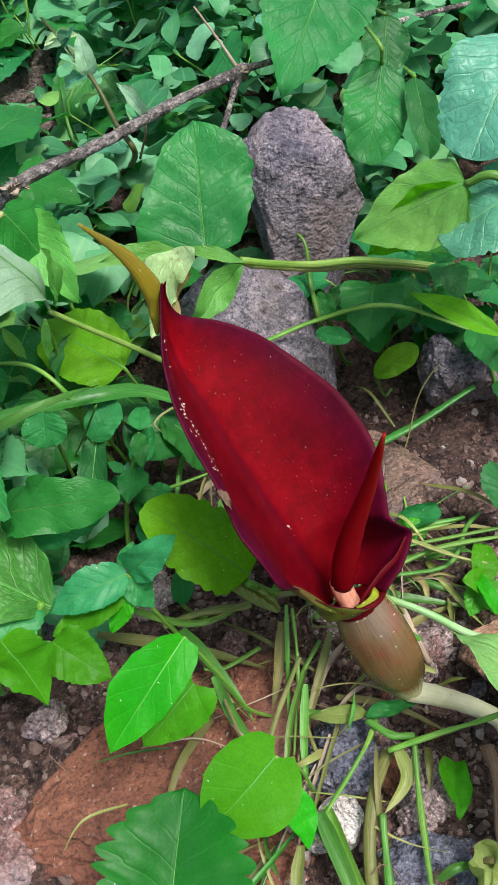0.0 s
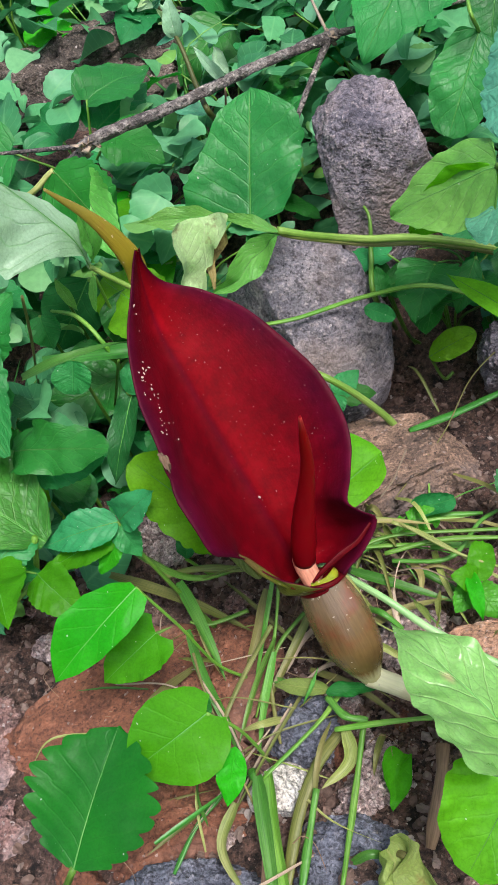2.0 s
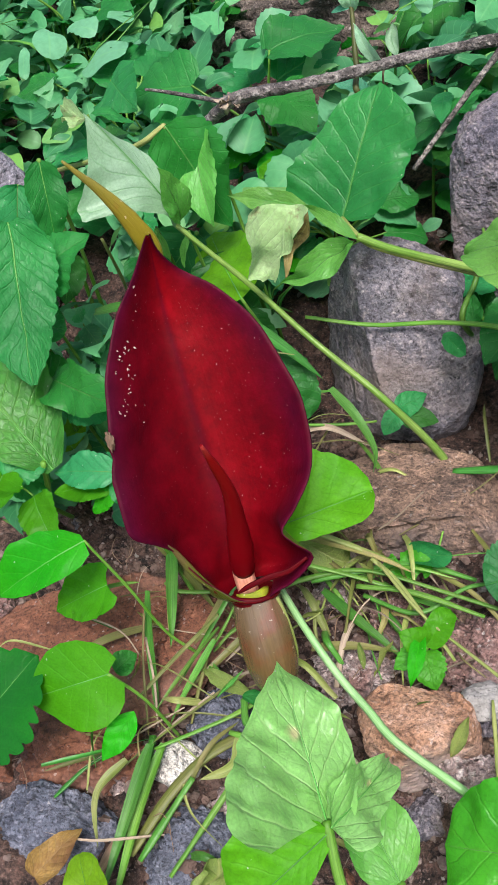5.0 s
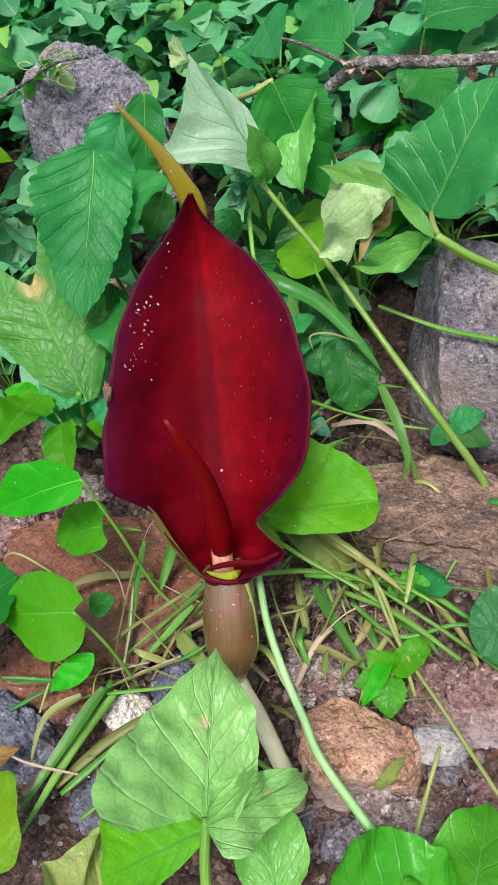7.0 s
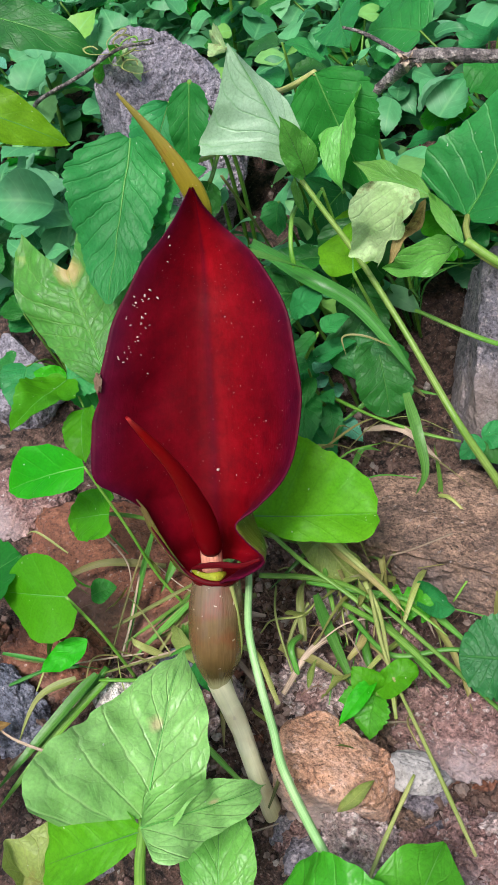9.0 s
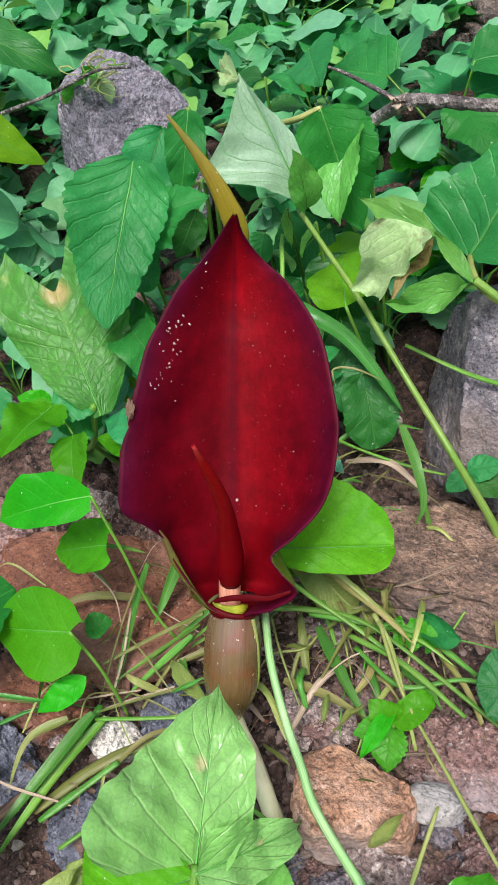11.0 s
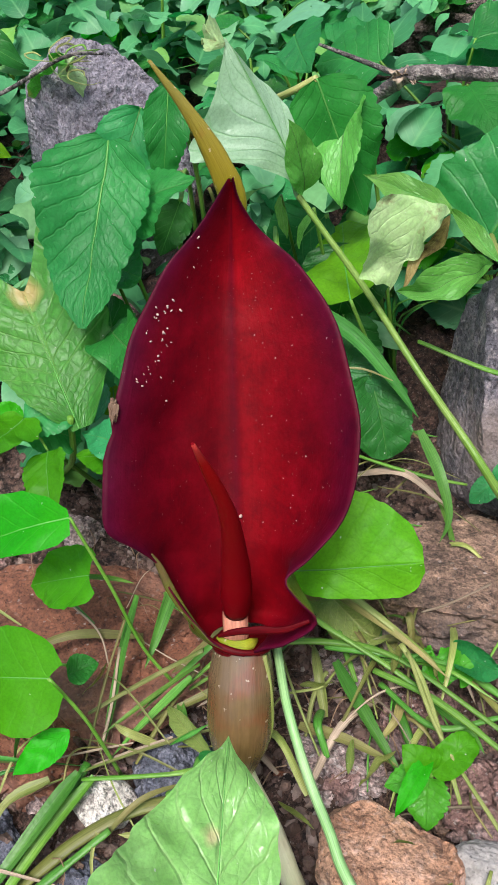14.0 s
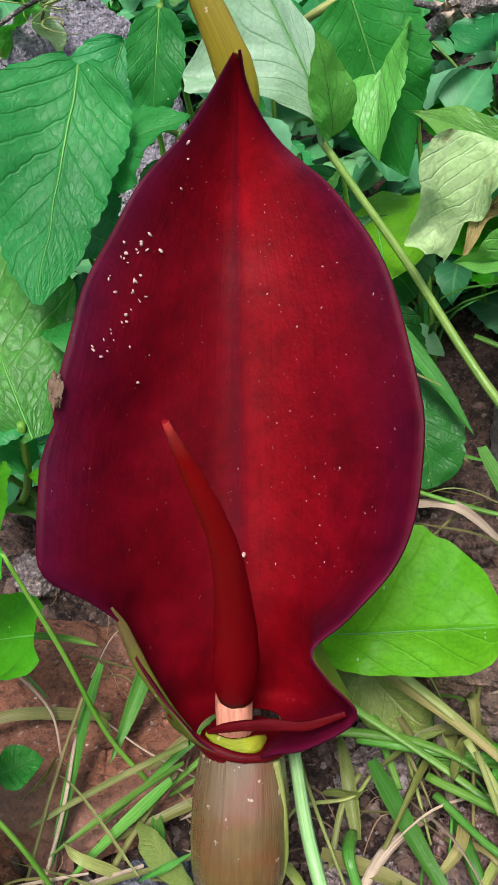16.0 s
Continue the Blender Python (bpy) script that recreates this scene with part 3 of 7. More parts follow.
def leaf_bm(base, tip, nrm, width, kind="ovate", sag=0.0, fold=0.15, wave=0.0, teeth=0, tooth=0.05, lobe=0.0, lobe_end=0.0, curl=0.0, twist=0.0, nu=10, nv=22, seed=0, crumple=0.0, bite=0.0, ripple=0.12, pucker=0.03, ribs=7, halves=(1.0, 1.0), out=None, folds=None, ragged=1.0):
    """A leaf blade from base to tip: width across, arched by sag, folded along the midrib, edges waved and toothed."""
    b, t = Vector(base), Vector(tip)
    L = (t - b).length
    n0 = Vector(nrm).normalized()
    n0 = (n0 - (t - b) * (n0.dot(t - b) / L**2)).normalized()
    ctrl = (b + t) / 2 + n0 * sag * L
    pa, pb = PROFILES[kind]
    vm = pa / (pa + pb)
    top = vm**pa * (1 - vm) ** pb
    rng = random.Random(seed)
    ph = rng.uniform(0, 6.28)
    bm = bmesh.new()
    uvl = bm.loops.layers.uv.new("UVMap")
    grid = []
    for i in range(nv + 1):
        v = i / nv
        c = b * (1 - v) ** 2 + ctrl * 2 * v * (1 - v) + t * v * v
        d = ((ctrl - b) * (1 - v) + (t - ctrl) * v).normalized()
        n = (n0 - d * n0.dot(d)).normalized()
        n = Matrix.Rotation(twist * v, 3, d) @ n
        s = d.cross(n)
        vv = min(max(v, 0.004), 0.996)
        w = 0.5 * width * vv**pa * (1 - vv) ** pb / top
        if i == 0 and lobe == 0:
            w *= 0.3
        row = []
        for j in range(-nu, nu + 1):
            u = j / nu
            a = abs(u)
            ww = w * (1 + 0.10 * ragged * noise.noise(Vector((v * 3.3, seed * 2.3, 5.0 if u > 0 else -5.0))))
            if out:
                ww = L * float(np.interp(vv, out[0], out[1] if u < 0 else out[2])) * (1 + 0.04 * ragged * noise.noise(Vector((v * 9, seed, u))))
            ww *= 1 + 0.05 * ragged * a * noise.noise(Vector((v * 17, seed * 1.9, 2.0 if u > 0 else -2.0)))
            if teeth:
                tv = v * teeth + 0.15 * (1 if u > 0 else 0) + 0.35 * noise.noise(Vector((v * 6, seed, u)))
                ww *= 1 + tooth * (1 + 0.7 * noise.noise(Vector((math.floor(tv), seed, 3.0)))) * (1.6 * math.sin(math.pi * (tv % 1.0) ** 1.25) ** 0.6 - 1.2) * a**3
            if bite:
                ww *= 1 - bite * a * max(0.0, noise.noise(Vector((v * 7, 3.0 * (1 if u > 0 else -1), seed * 1.7)))) * 2
            ww *= halves[0] if u < 0 else halves[1]
            h = (folds[0 if u < 0 else 1] if folds else fold) * a * ww - pucker * ww * a ** 0.5 * abs(math.cos(math.pi * ribs * (v - 0.28 * a**0.8))) + wave * ww * math.sin(v * 9 + ph + (1.7 if u > 0 else 0)) * a**2
            ang = curl * a
            x = math.copysign(ww * (math.sin(ang) / curl if curl else a), u)
            h += ww * ((1 - math.cos(ang)) / curl if curl else 0)
            back = lobe * L * a**1.3 * (v**6 * 0.7 if lobe_end else (1 - v) ** 2.5)
            q = c + s * x + n * h - d * back
            if ripple:
                q += n * (ripple * L * (noise.noise(q * (2.2 / L) + Vector((seed, 0, 0))) * 0.8 + noise.noise(q * (6.0 / L) + Vector((0, seed, 0))) * 0.3) * (0.4 + a))
            if crumple:
                q += noise.noise_vector(q * 90 + Vector((seed, 0, 0))) * crumple
            row.append(bm.verts.new(q))
        grid.append(row)
    for i in range(nv):
        for j in range(2 * nu):
            f = bm.faces.new((grid[i][j], grid[i][j + 1], grid[i + 1][j + 1], grid[i + 1][j]))
            for lp, (jj, ii) in zip(f.loops, ((j, i), (j + 1, i), (j + 1, i + 1), (j, i + 1))):
                lp[uvl].uv = (jj / (2 * nu), ii / nv)
    return bm


def rock_bm(half, seed, sub=4, cuts=11, rough=0.10, fine=0.03, faces=()):
    """A broken stone: a ball cut by planes, then roughened at two sizes."""
    rng = random.Random(seed)
    bm = bmesh.new()
    bmesh.ops.create_icosphere(bm, subdivisions=sub, radius=1.0)
    planes = [(Vector(d).normalized(), k) for d, k in faces]
    for _ in range(cuts):
        d = Vector((rng.gauss(0, 1), rng.gauss(0, 1), rng.gauss(0, 1))).normalized()
        planes.append((d, rng.uniform(0.55, 0.88)))
    off = Vector((seed * 3.7, seed * 1.3, 0))
    for v in bm.verts:
        p = v.co.copy()
        way = p * 0.06
        for d, k in planes:
            e = p.dot(d) - k
            if e > 0:
                p -= d * e * 0.97
                way += d * e
        way.normalize()
        cell = noise.cell_vector(p * 2.3 + off)
        ridge = 1 - abs(noise.noise(p * 3.2 + off * 1.7)) * 2
        dd, pp = noise.voronoi(p * 2.4 + off)
        crack = max(0.0, 1 - (dd[1] - dd[0]) / 0.13)
        chunk = noise.cell(pp[0] * 7.0)
        dd2 = noise.voronoi(p * 6.5 + off)[0]
        crack2 = max(0.0, 1 - (dd2[1] - dd2[0]) / 0.2)
        p += way * (fine * (0.9 * (chunk - 0.5) - 1.3 * crack - 0.5 * crack2 * crack2))
        p += way * (rough * noise.fractal(p * 1.8 + off, 1.0, 2.0, 4) + fine * noise.fractal(p * 7 + off, 0.8, 2.0, 3) - fine * 0.9 * max(0.0, ridge - 0.55) + fine * 0.3 * (cell.x - 0.5))
        v.co = Vector((p.x * half[0], p.y * half[1], p.z * half[2])) / 0.86
    return bm


def rock(name, at, half, rot, seed, mat, label, sub=6, cuts=11, rough=0.07, tilt=(0, 0), fine=0.055, faces=()):
    ob = link_bm(name, rock_bm(half, seed, sub, cuts, rough, fine, faces), mat)
    ob.matrix_world = pose(*at, tilt[0], tilt[1], rot)
    return tagged(ob, label, "stone")


def smooth01(a, b, x):
    t = min(max((x - a) / (b - a), 0.0), 1.0)
    return t * t * (3 - 2 * t)


def ground_z(x, y):
    d = -0.55 * x + 0.83 * y
    z = 0.045 * smooth01(0.24, 0.5, d) + 0.02 * smooth01(0.5, 1.5, d)
    p = Vector((x, y, 0))
    near = 1.0 / (1.0 + (x * x + y * y) * 0.4)
    z += (0.010 * noise.fractal(p * 14, 1.0, 2.0, 3) + 0.0045 * noise.fractal(p * 80, 0.7, 2.0, 5)) * near
    return z - 0.008


# ---- ground ----
def build_ground():
    n, a, b = 400, 0.062, 6.6
    cx, cy = -0.02, 0.2
    xs = [a * math.sinh(b * (2 * i / n - 1)) for i in range(n + 1)]
    verts = [(cx + x, cy + y, ground_z(cx + x, cy + y)) for y in xs for x in xs]
    faces = [(j * (n + 1) + i, j * (n + 1) + i + 1, (j + 1) * (n + 1) + i + 1, (j + 1) * (n + 1) + i) for j in range(n) for i in range(n)]
    me = bpy.data.meshes.new("ground")
    me.from_pydata(verts, [], faces)
    me.materials.append(SOIL)
    me.shade_smooth()
    return tagged(new("ground", me), "bare reddish-brown crumbly soil with small stones", "ground", kind="structure")


build_ground()


def build_gravel():
    rng = random.Random(4)
    shapes = []
    for k in range(8):
        bm = rock_bm((1, 0.8, 0.62), 50 + k, 2, 16, 0.28, 0.12)
        bm.verts.ensure_lookup_table()
        shapes.append(([v.co.copy() for v in bm.verts], [[v.index for v in f.verts] for f in bm.faces]))
        bm.free()
    verts, faces, ids = [], [], []
    for _ in range(9000):
        x, y = rng.gauss(-0.01, 0.09), rng.gauss(0.18, 0.07)
        s = 0.0006 + 0.0030 * rng.random() ** 4
        vs, fs = shapes[rng.randrange(8)]
        m = Matrix.Translation((x, y, ground_z(x, y) + s * 0.2)) @ Euler((rng.uniform(0, 6), rng.uniform(0, 6), rng.uniform(0, 6))).to_matrix().to_4x4()
        o = len(verts)
        verts += [tuple(m @ (v * s)) for v in vs]
        faces += [[i + o for i in f] for f in fs]
    me = bpy.data.meshes.new("gravel")
    me.from_pydata(verts, [], faces)
    me.materials.append(M_GRAVEL)
    me.shade_flat()
    return tagged(new("gravel", me), "fine grit and crumbs of stone on the soil", "gravel", kind="stuff")


def gravel_mat():
    m, nt, p = nodes_of("gravel")
    isl = nt.nodes.new("ShaderNodeNewGeometry").outputs["Random Per Island"]
    c = ramp(nt, isl, [(0.0, (0.13, 0.075, 0.055)), (0.5, (0.25, 0.16, 0.125)), (0.88, (0.36, 0.27, 0.23)), (1.0, (0.52, 0.46, 0.41))])
    n2 = noise_node(nt, 500.0, 5.0, 0.7, vec=coords(nt))
    c = mix_col(nt, math_node(nt, "MULTIPLY", n2.outputs[0], 0.7), c, (0.06, 0.04, 0.035))
    nt.links.new(c, p.inputs["Base Color"])
    p.inputs["Roughness"].default_value = 0.9
    nt.links.new(bump(nt, n2.outputs[0], 0.8, 0.002), p.inputs["Normal"])
    return m


M_GRAVEL = gravel_mat()
build_gravel()

# ---- stones ----
TOP, FRONT = ((0.15, -0.35, 0.9), 0.62), ((0.55, -0.75, 0.15), 0.72)
rock("stone", (-0.086, 0.134, -0.006), (0.066, 0.041, 0.018), 21, 11, M_RED, "flat rust-red stone sunk in the soil", cuts=12, rough=0.05, fine=0.03, faces=(((0.05, -0.1, 1.0), 0.55),))
rock("stone", (-0.056, 0.100, -0.008), (0.032, 0.020, 0.015), 22, 12, M_RED, "small rust-red stone beside the flat one", cuts=12)
rock("stone", (-0.050, 0.160, -0.003), (0.024, 0.015, 0.011), 60, 36, M_RED, "brownish-red stone under the grass stems", cuts=12)
rock("stone", (-0.098, 0.219, -0.002), (0.016, 0.012, 0.011), 15, 38, M_RUBBLE, "crumbly grey rubble stone under the mint leaves", rough=0.15)
rock("stone", (-0.130, 0.160, -0.002), (0.010, 0.008, 0.008), 35, 37, M_RUBBLE, "small pinkish lump of stone", cuts=12, sub=5)
rock("stone", (0.006, 0.094, -0.006), (0.022, 0.015, 0.014), 15, 13, M_BLUE, "dark blue-grey stone half in the soil", faces=(TOP,))
rock("stone", (-0.046, 0.073, -0.006), (0.027, 0.014, 0.014), 20, 14, M_BLUE, "dark slate-grey stone with pale marks", faces=(TOP,))
rock("stone", (-0.0204, 0.1140, 0.001), (0.0105, 0.0080, 0.0070), 40, 15, M_WHITE, "small white pebble in the soil", 5, cuts=7, rough=0.04, fine=0.01)
rock("stone", (0.010, 0.122, -0.005), (0.015, 0.013, 0.012), 70, 16, M_RUBBLE, "crumbly pinkish-grey rubble stone", rough=0.16, fine=0.09)
rock("stone", (-0.015, 0.139, -0.003), (0.015, 0.012, 0.011), 10, 17, M_BLUE, "grey-blue stone under cut grass")
rock("stone", (0.0505, 0.1690, 0.005), (0.0195, 0.0165, 0.0185), 30, 18, M_ORANGE, "rounded rust-orange stone in the rubble", cuts=9, rough=0.05, faces=(((0.3, -0.3, 0.9), 0.8),), fine=0.016)
rock("stone", (0.073, 0.166, -0.003), (0.016, 0.013, 0.013), 20, 19, M_RUBBLE, "pinkish-grey rubble stone beside the orange one", fine=0.09, faces=(TOP,))
rock("stone", (0.067, 0.1915, 0.0085), (0.0098, 0.0066, 0.0072), 50, 20, M_PALE, "small pale grey angular stone", faces=(TOP, FRONT), fine=0.015)
rock("stone", (0.058, 0.213, 0.001), (0.022, 0.017, 0.016), 40, 21, M_PURPLE, "purplish-brown pitted stone in the rubble", fine=0.09, faces=(TOP,))
rock("stone", (0.089, 0.188, -0.004), (0.018, 0.015, 0.013), 60, 22, M_PURPLE, "purplish rubble stone with white grains", rough=0.16, fine=0.09)
rock("stone", (0.016, 0.181, -0.003), (0.019, 0.015, 0.012), 30, 23, M_RUBBLE, "crumbly grey stone with white grains", rough=0.14, fine=0.09, faces=(TOP,))
rock("stone", (0.021, 0.208, -0.003), (0.016, 0.014, 0.012), 20, 24, M_PURPLE, "brown pitted stone under straw", fine=0.09, faces=(TOP,))
rock("stone", (-0.007, 0.251, -0.001), (0.044, 0.033, 0.0225), 24, 25, M_BROWN, "large brown weathered stone with a dark broken front", cuts=5, rough=0.05, faces=(((-0.08, 0.30, 0.95), 0.52), ((0.30, -0.92, 0.12), 0.52), ((-0.9, -0.1, 0.2), 0.82), ((0.9, 0.1, 0.35), 0.76)), fine=0.02)
rock("stone", (-0.0150, 0.376, 0.067), (0.0290, 0.027, 0.048), 10, 43, M_GREY, "tall grey pitted stone standing among weeds", cuts=7, rough=0.05, faces=(((0.1, -0.9, 0.2), 0.78), ((0.1, -0.1, 0.95), 0.88), ((-0.75, -0.2, -0.6), 0.74), ((0.7, -0.2, -0.65), 0.74)), fine=0.018)
rock("stone", (-0.046, 0.320, 0.022), (0.035, 0.030, 0.052), 0, 27, M_TAUPE, "big grey-brown pitted stone", cuts=5, rough=0.05, faces=(((0.62, -0.55, 0.5), 0.62), ((-0.2, -0.9, 0.3), 0.72), ((0.2, -0.1, 0.95), 0.78)), fine=0.014)
rock("stone", (-0.274, 0.269, 0.050), (0.040, 0.038, 0.070), 20, 28, M_LILAC, "large pale grey boulder behind the weeds", cuts=12, rough=0.06, fine=0.02)
rock("stone", (-0.200, 0.205, 0.015), (0.040, 0.030, 0.040), 60, 29, M_PURPLE, "purplish stone in the weeds")
rock("stone", (-0.155, 0.112, -0.005), (0.025, 0.023, 0.015), 10, 30, M_PURPLE, "purplish-grey flat stone in the soil", faces=(TOP,))
rock("stone", (0.055, 0.318, 0.010), (0.020, 0.016, 0.028), 10, 31, M_GREY, "grey stone among weeds")
rock("stone", (-0.225, 0.136, 0.006), (0.030, 0.020, 0.024), 20, 32, M_LILAC, "pale bluish-grey stone behind leaves", faces=(TOP,), fine=0.03)
rock("stone", (-0.230, 0.548, 0.045), (0.105, 0.035, 0.040), 22, 33, M_EARTH, "dark brown rock behind the branch", cuts=12)

# rubble: small broken stones packed between the larger ones
rub = random.Random(31)
RUBBLE_KINDS = [(M_PURPLE, "small purplish broken stone in the soil"), (M_RUBBLE, "small pinkish-grey broken stone in the soil"), (M_BROWN, "small brown broken stone in the soil"), (M_RED, "small rust-red broken stone in the soil"), (M_GREY, "small grey broken stone in the soil")]
for k in range(95):
    if k < 60:
        x, y = rub.uniform(-0.17, 0.12), rub.uniform(0.07, 0.25)
    else:
        x, y = rub.gauss(0.05, 0.03), rub.gauss(0.19, 0.03)
    s = 0.003 + 0.009 * rub.random() ** 1.6
    mt, lb = RUBBLE_KINDS[min(4, int(rub.random() ** 1.3 * 5))]
    ob = rock("stone", (x, y, ground_z(x, y) + s * 0.05), (s, s * rub.uniform(0.6, 0.9), s * rub.uniform(0.5, 0.75)), rub.uniform(0, 180), 200 + k, mt, lb, sub=4, cuts=14, rough=0.16, tilt=(rub.uniform(-15, 15), rub.uniform(-15, 15)))
    ob["group"] = "rubble round the flower"

# ---- the dark red arum flower ----
AX, FW, RT = Vector((-0.418, 0.392, 0.82)), Vector((0.76, -0.34, 0.553)), Vector((0.496, 0.854, -0.156))
BASE = Vector((-0.010, 0.169, 0.055))
# along the axis; left rim forward, side; right rim forward, side; back; belly
LIMB = [
    (-0.0004, 0.0155, -0.0045, 0.0170, 0.0030, -0.006, 0.0065), (0.0016, 0.0155, -0.0080, 0.0195, 0.0055, -0.006, 0.0070), (0.004, 0.0150, -0.0105, 0.0225, 0.0105, -0.006, 0.008),
    (0.010, 0.013, -0.0155, 0.026, 0.018, -0.005, 0.005), (0.017, 0.012, -0.0195, 0.028, 0.013, -0.0045, 0.006),
    (0.023, 0.012, -0.0225, 0.029, 0.010, -0.004, 0.007), (0.0275, 0.0155, -0.0275, 0.0275, 0.017, -0.004, 0.005),
    (0.034, 0.021, -0.034, 0.026, 0.024, -0.004, 0.003), (0.043, 0.021, -0.035, 0.025, 0.028, -0.004, 0.002),
    (0.056, 0.019, -0.034, 0.023, 0.030, -0.0035, 0.001), (0.069, 0.019, -0.030, 0.019, 0.029, -0.003, 0.0),
    (0.082, 0.016, -0.027, 0.014, 0.027, -0.002, 0.0), (0.092, 0.013, -0.022, 0.0105, 0.0225, -0.002, 0.0),
    (0.101, 0.012, -0.017, 0.007, 0.017, 0.0, 0.0), (0.109, 0.011, -0.0105, 0.004, 0.009, 0.004, 0.0),
    (0.116, 0.0125, -0.005, 0.010, 0.002, 0.009, 0.0), (0.121, 0.015, -0.001, 0.016, 0.0, 0.0145, 0.0),
]


def limb_point(v, u):
    f = v * (len(LIMB) - 1)
    j = min(int(f), len(LIMB) - 2)
    r = [LIMB[max(j - 1, 0)], LIMB[j], LIMB[j + 1], LIMB[min(j + 2, len(LIMB) - 1)]]
    t = f - j
    a, fl, rl, fr, rr, fc, be = [0.5 * (2 * p1 + (p2 - p0) * t + (2 * p0 - 5 * p1 + 4 * p2 - p3) * t * t + (3 * p1 - p0 - 3 * p2 + p3) * t**3) for p0, p1, p2, p3 in zip(*r)]
    rf, rs = (fl, rl) if u < 0 else (fr, rr)
    m = abs(u)
    side = rs * m + math.copysign(be * math.sin(math.pi * m), u)
    rise = 0.2 * m**1.9 + 0.8 * m * m * (3 - 2 * m) if u < 0 else m**1.9
    fwd = fc + (rf - fc) * rise
    fwd += 0.0016 * math.exp(-((u / 0.06) ** 2)) * (1 - v)
    fwd -= 0.003 * math.exp(-(((v - 0.6) / 0.06) ** 2) - ((u + 0.5) / 0.2) ** 2)
    p = BASE + AX * a + FW * fwd + RT * side
    return p + noise.noise_vector(p * 60) * 0.0008 * (0.3 + m)


def build_flower():
    fl = holder("arum_flower", (0.042, 0.146, 0.0), "dark blood-red arum flower with a hooded spathe on a pale stalk", "flower")
    nu, nv, th = 22, 64, 0.0005
    bm = bmesh.new()
    uvl = bm.loops.layers.uv.new("UVMap")
    P = [[limb_point(i / nv, j / nu) for j in range(-nu, nu + 1)] for i in range(nv + 1)]
    # torn nick in the left margin
    for i in range(nv + 1):
        v = i / nv
        k = math.exp(-(((v - 0.575) / 0.014) ** 2))
        for j in range(5):
            P[i][j] = P[i][j].lerp(P[i][5], k * (1 - j / 5) * 0.22)
    w = 2 * nu + 1
    front, back = [], []
    for i in range(nv + 1):
        fr, br = [], []
        for j in range(w):
            dv = P[min(i + 1, nv)][j] - P[max(i - 1, 0)][j]
            du = P[i][min(j + 1, w - 1)] - P[i][max(j - 1, 0)]
            nn = du.cross(dv)
            nn = nn.normalized() if nn.length > 1e-12 else FW
            fr.append(bm.verts.new(P[i][j]))
            br.append(bm.verts.new(P[i][j] - nn * th))
        front.append(fr)
        back.append(br)

    def quad(a, b, c, d, uvs, mi):
        f = bm.faces.new((a, b, c, d))
        f.material_index = mi
        for lp, q in zip(f.loops, uvs):
            lp[uvl].uv = q

    for i in range(nv):
        for j in range(w - 1):
            q = [(j / (w - 1), i / nv), ((j + 1) / (w - 1), i / nv), ((j + 1) / (w - 1), (i + 1) / nv), (j / (w - 1), (i + 1) / nv)]
            quad(front[i][j], front[i][j + 1], front[i + 1][j + 1], front[i + 1][j], q, 0)
            quad(back[i][j + 1], back[i][j], back[i + 1][j], back[i + 1][j + 1], [q[1], q[0], q[3], q[2]], 1)
        for j, s in ((0, 1), (w - 1, -1)):
            a, b, c, d = front[i][j], front[i + 1][j], back[i + 1][j], back[i][j]
            quad(*((a, b, c, d) if s > 0 else (d, c, b, a)), [(0, 0)] * 4, 0)
    for j in range(w - 1):
        quad(front[0][j + 1], front[0][j], back[0][j], back[0][j + 1], [(0, 0)] * 4, 1)
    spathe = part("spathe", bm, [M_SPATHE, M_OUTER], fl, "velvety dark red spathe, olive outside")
    # tail at the tip of the hood
    tail = tube_bm([(-0.0556, 0.2117, 0.1444), (-0.0536, 0.2129, 0.1570), (-0.0575, 0.2090, 0.1750), (-0.0655, 0.2033, 0.1910)], [0.0012, 0.0036, 0.0037, 0.0025, 0.0014, 0.0004], 14, 0.5, FW, 10, knobbly=0.10)
    part("tail", tail, M_TAIL, fl, "olive-yellow twisted tip")
    # bulb-like tube below the mouth
    top, bot = BASE + FW * 0.0055 - AX * 0.0015, Vector((0.0100, 0.1495, 0.0222))
    ax = (bot - top).normalized()
    sd = (RT - ax * RT.dot(ax)).normalized()
    fd = ax.cross(sd)
    prof = [(0.0, 0.0100), (0.08, 0.0106), (0.25, 0.0122), (0.45, 0.0126), (0.60, 0.0122), (0.74, 0.0106), (0.86, 0.0076), (0.94, 0.0053), (1.0, 0.0040)]
    bm = bmesh.new()
    uvl = bm.loops.layers.uv.new("UVMap")
    rings, seg, rows = [], 40, 32
    for i in range(rows + 1):
        t = i / rows
        r = np.interp(t, [p[0] for p in prof], [p[1] for p in prof])
        ring = []
        for k in range(seg):
            a = 2 * math.pi * k / seg
            ribs = 1 + 0.012 * math.sin(a * 11) + 0.02 * noise.noise(Vector((math.cos(a) * 2, math.sin(a) * 2, t * 3)))
            ring.append(bm.verts.new(top.lerp(bot, t) + (sd * math.cos(a) * 0.75 + fd * math.sin(a)) * r * ribs))
        rings.append(ring)
    for i in range(rows):
        for k in range(seg):
            f = bm.faces.new((rings[i][k], rings[i + 1][k], rings[i + 1][(k + 1) % seg], rings[i][(k + 1) % seg]))
            for lp, q in zip(f.loops, ((k, i), (k, i + 1), (k + 1, i + 1), (k + 1, i))):
                lp[uvl].uv = (q[0] / seg, q[1] / rows)
    part("bulb", bm, M_BULB, fl, "olive-brown striped tube")
    seam = []
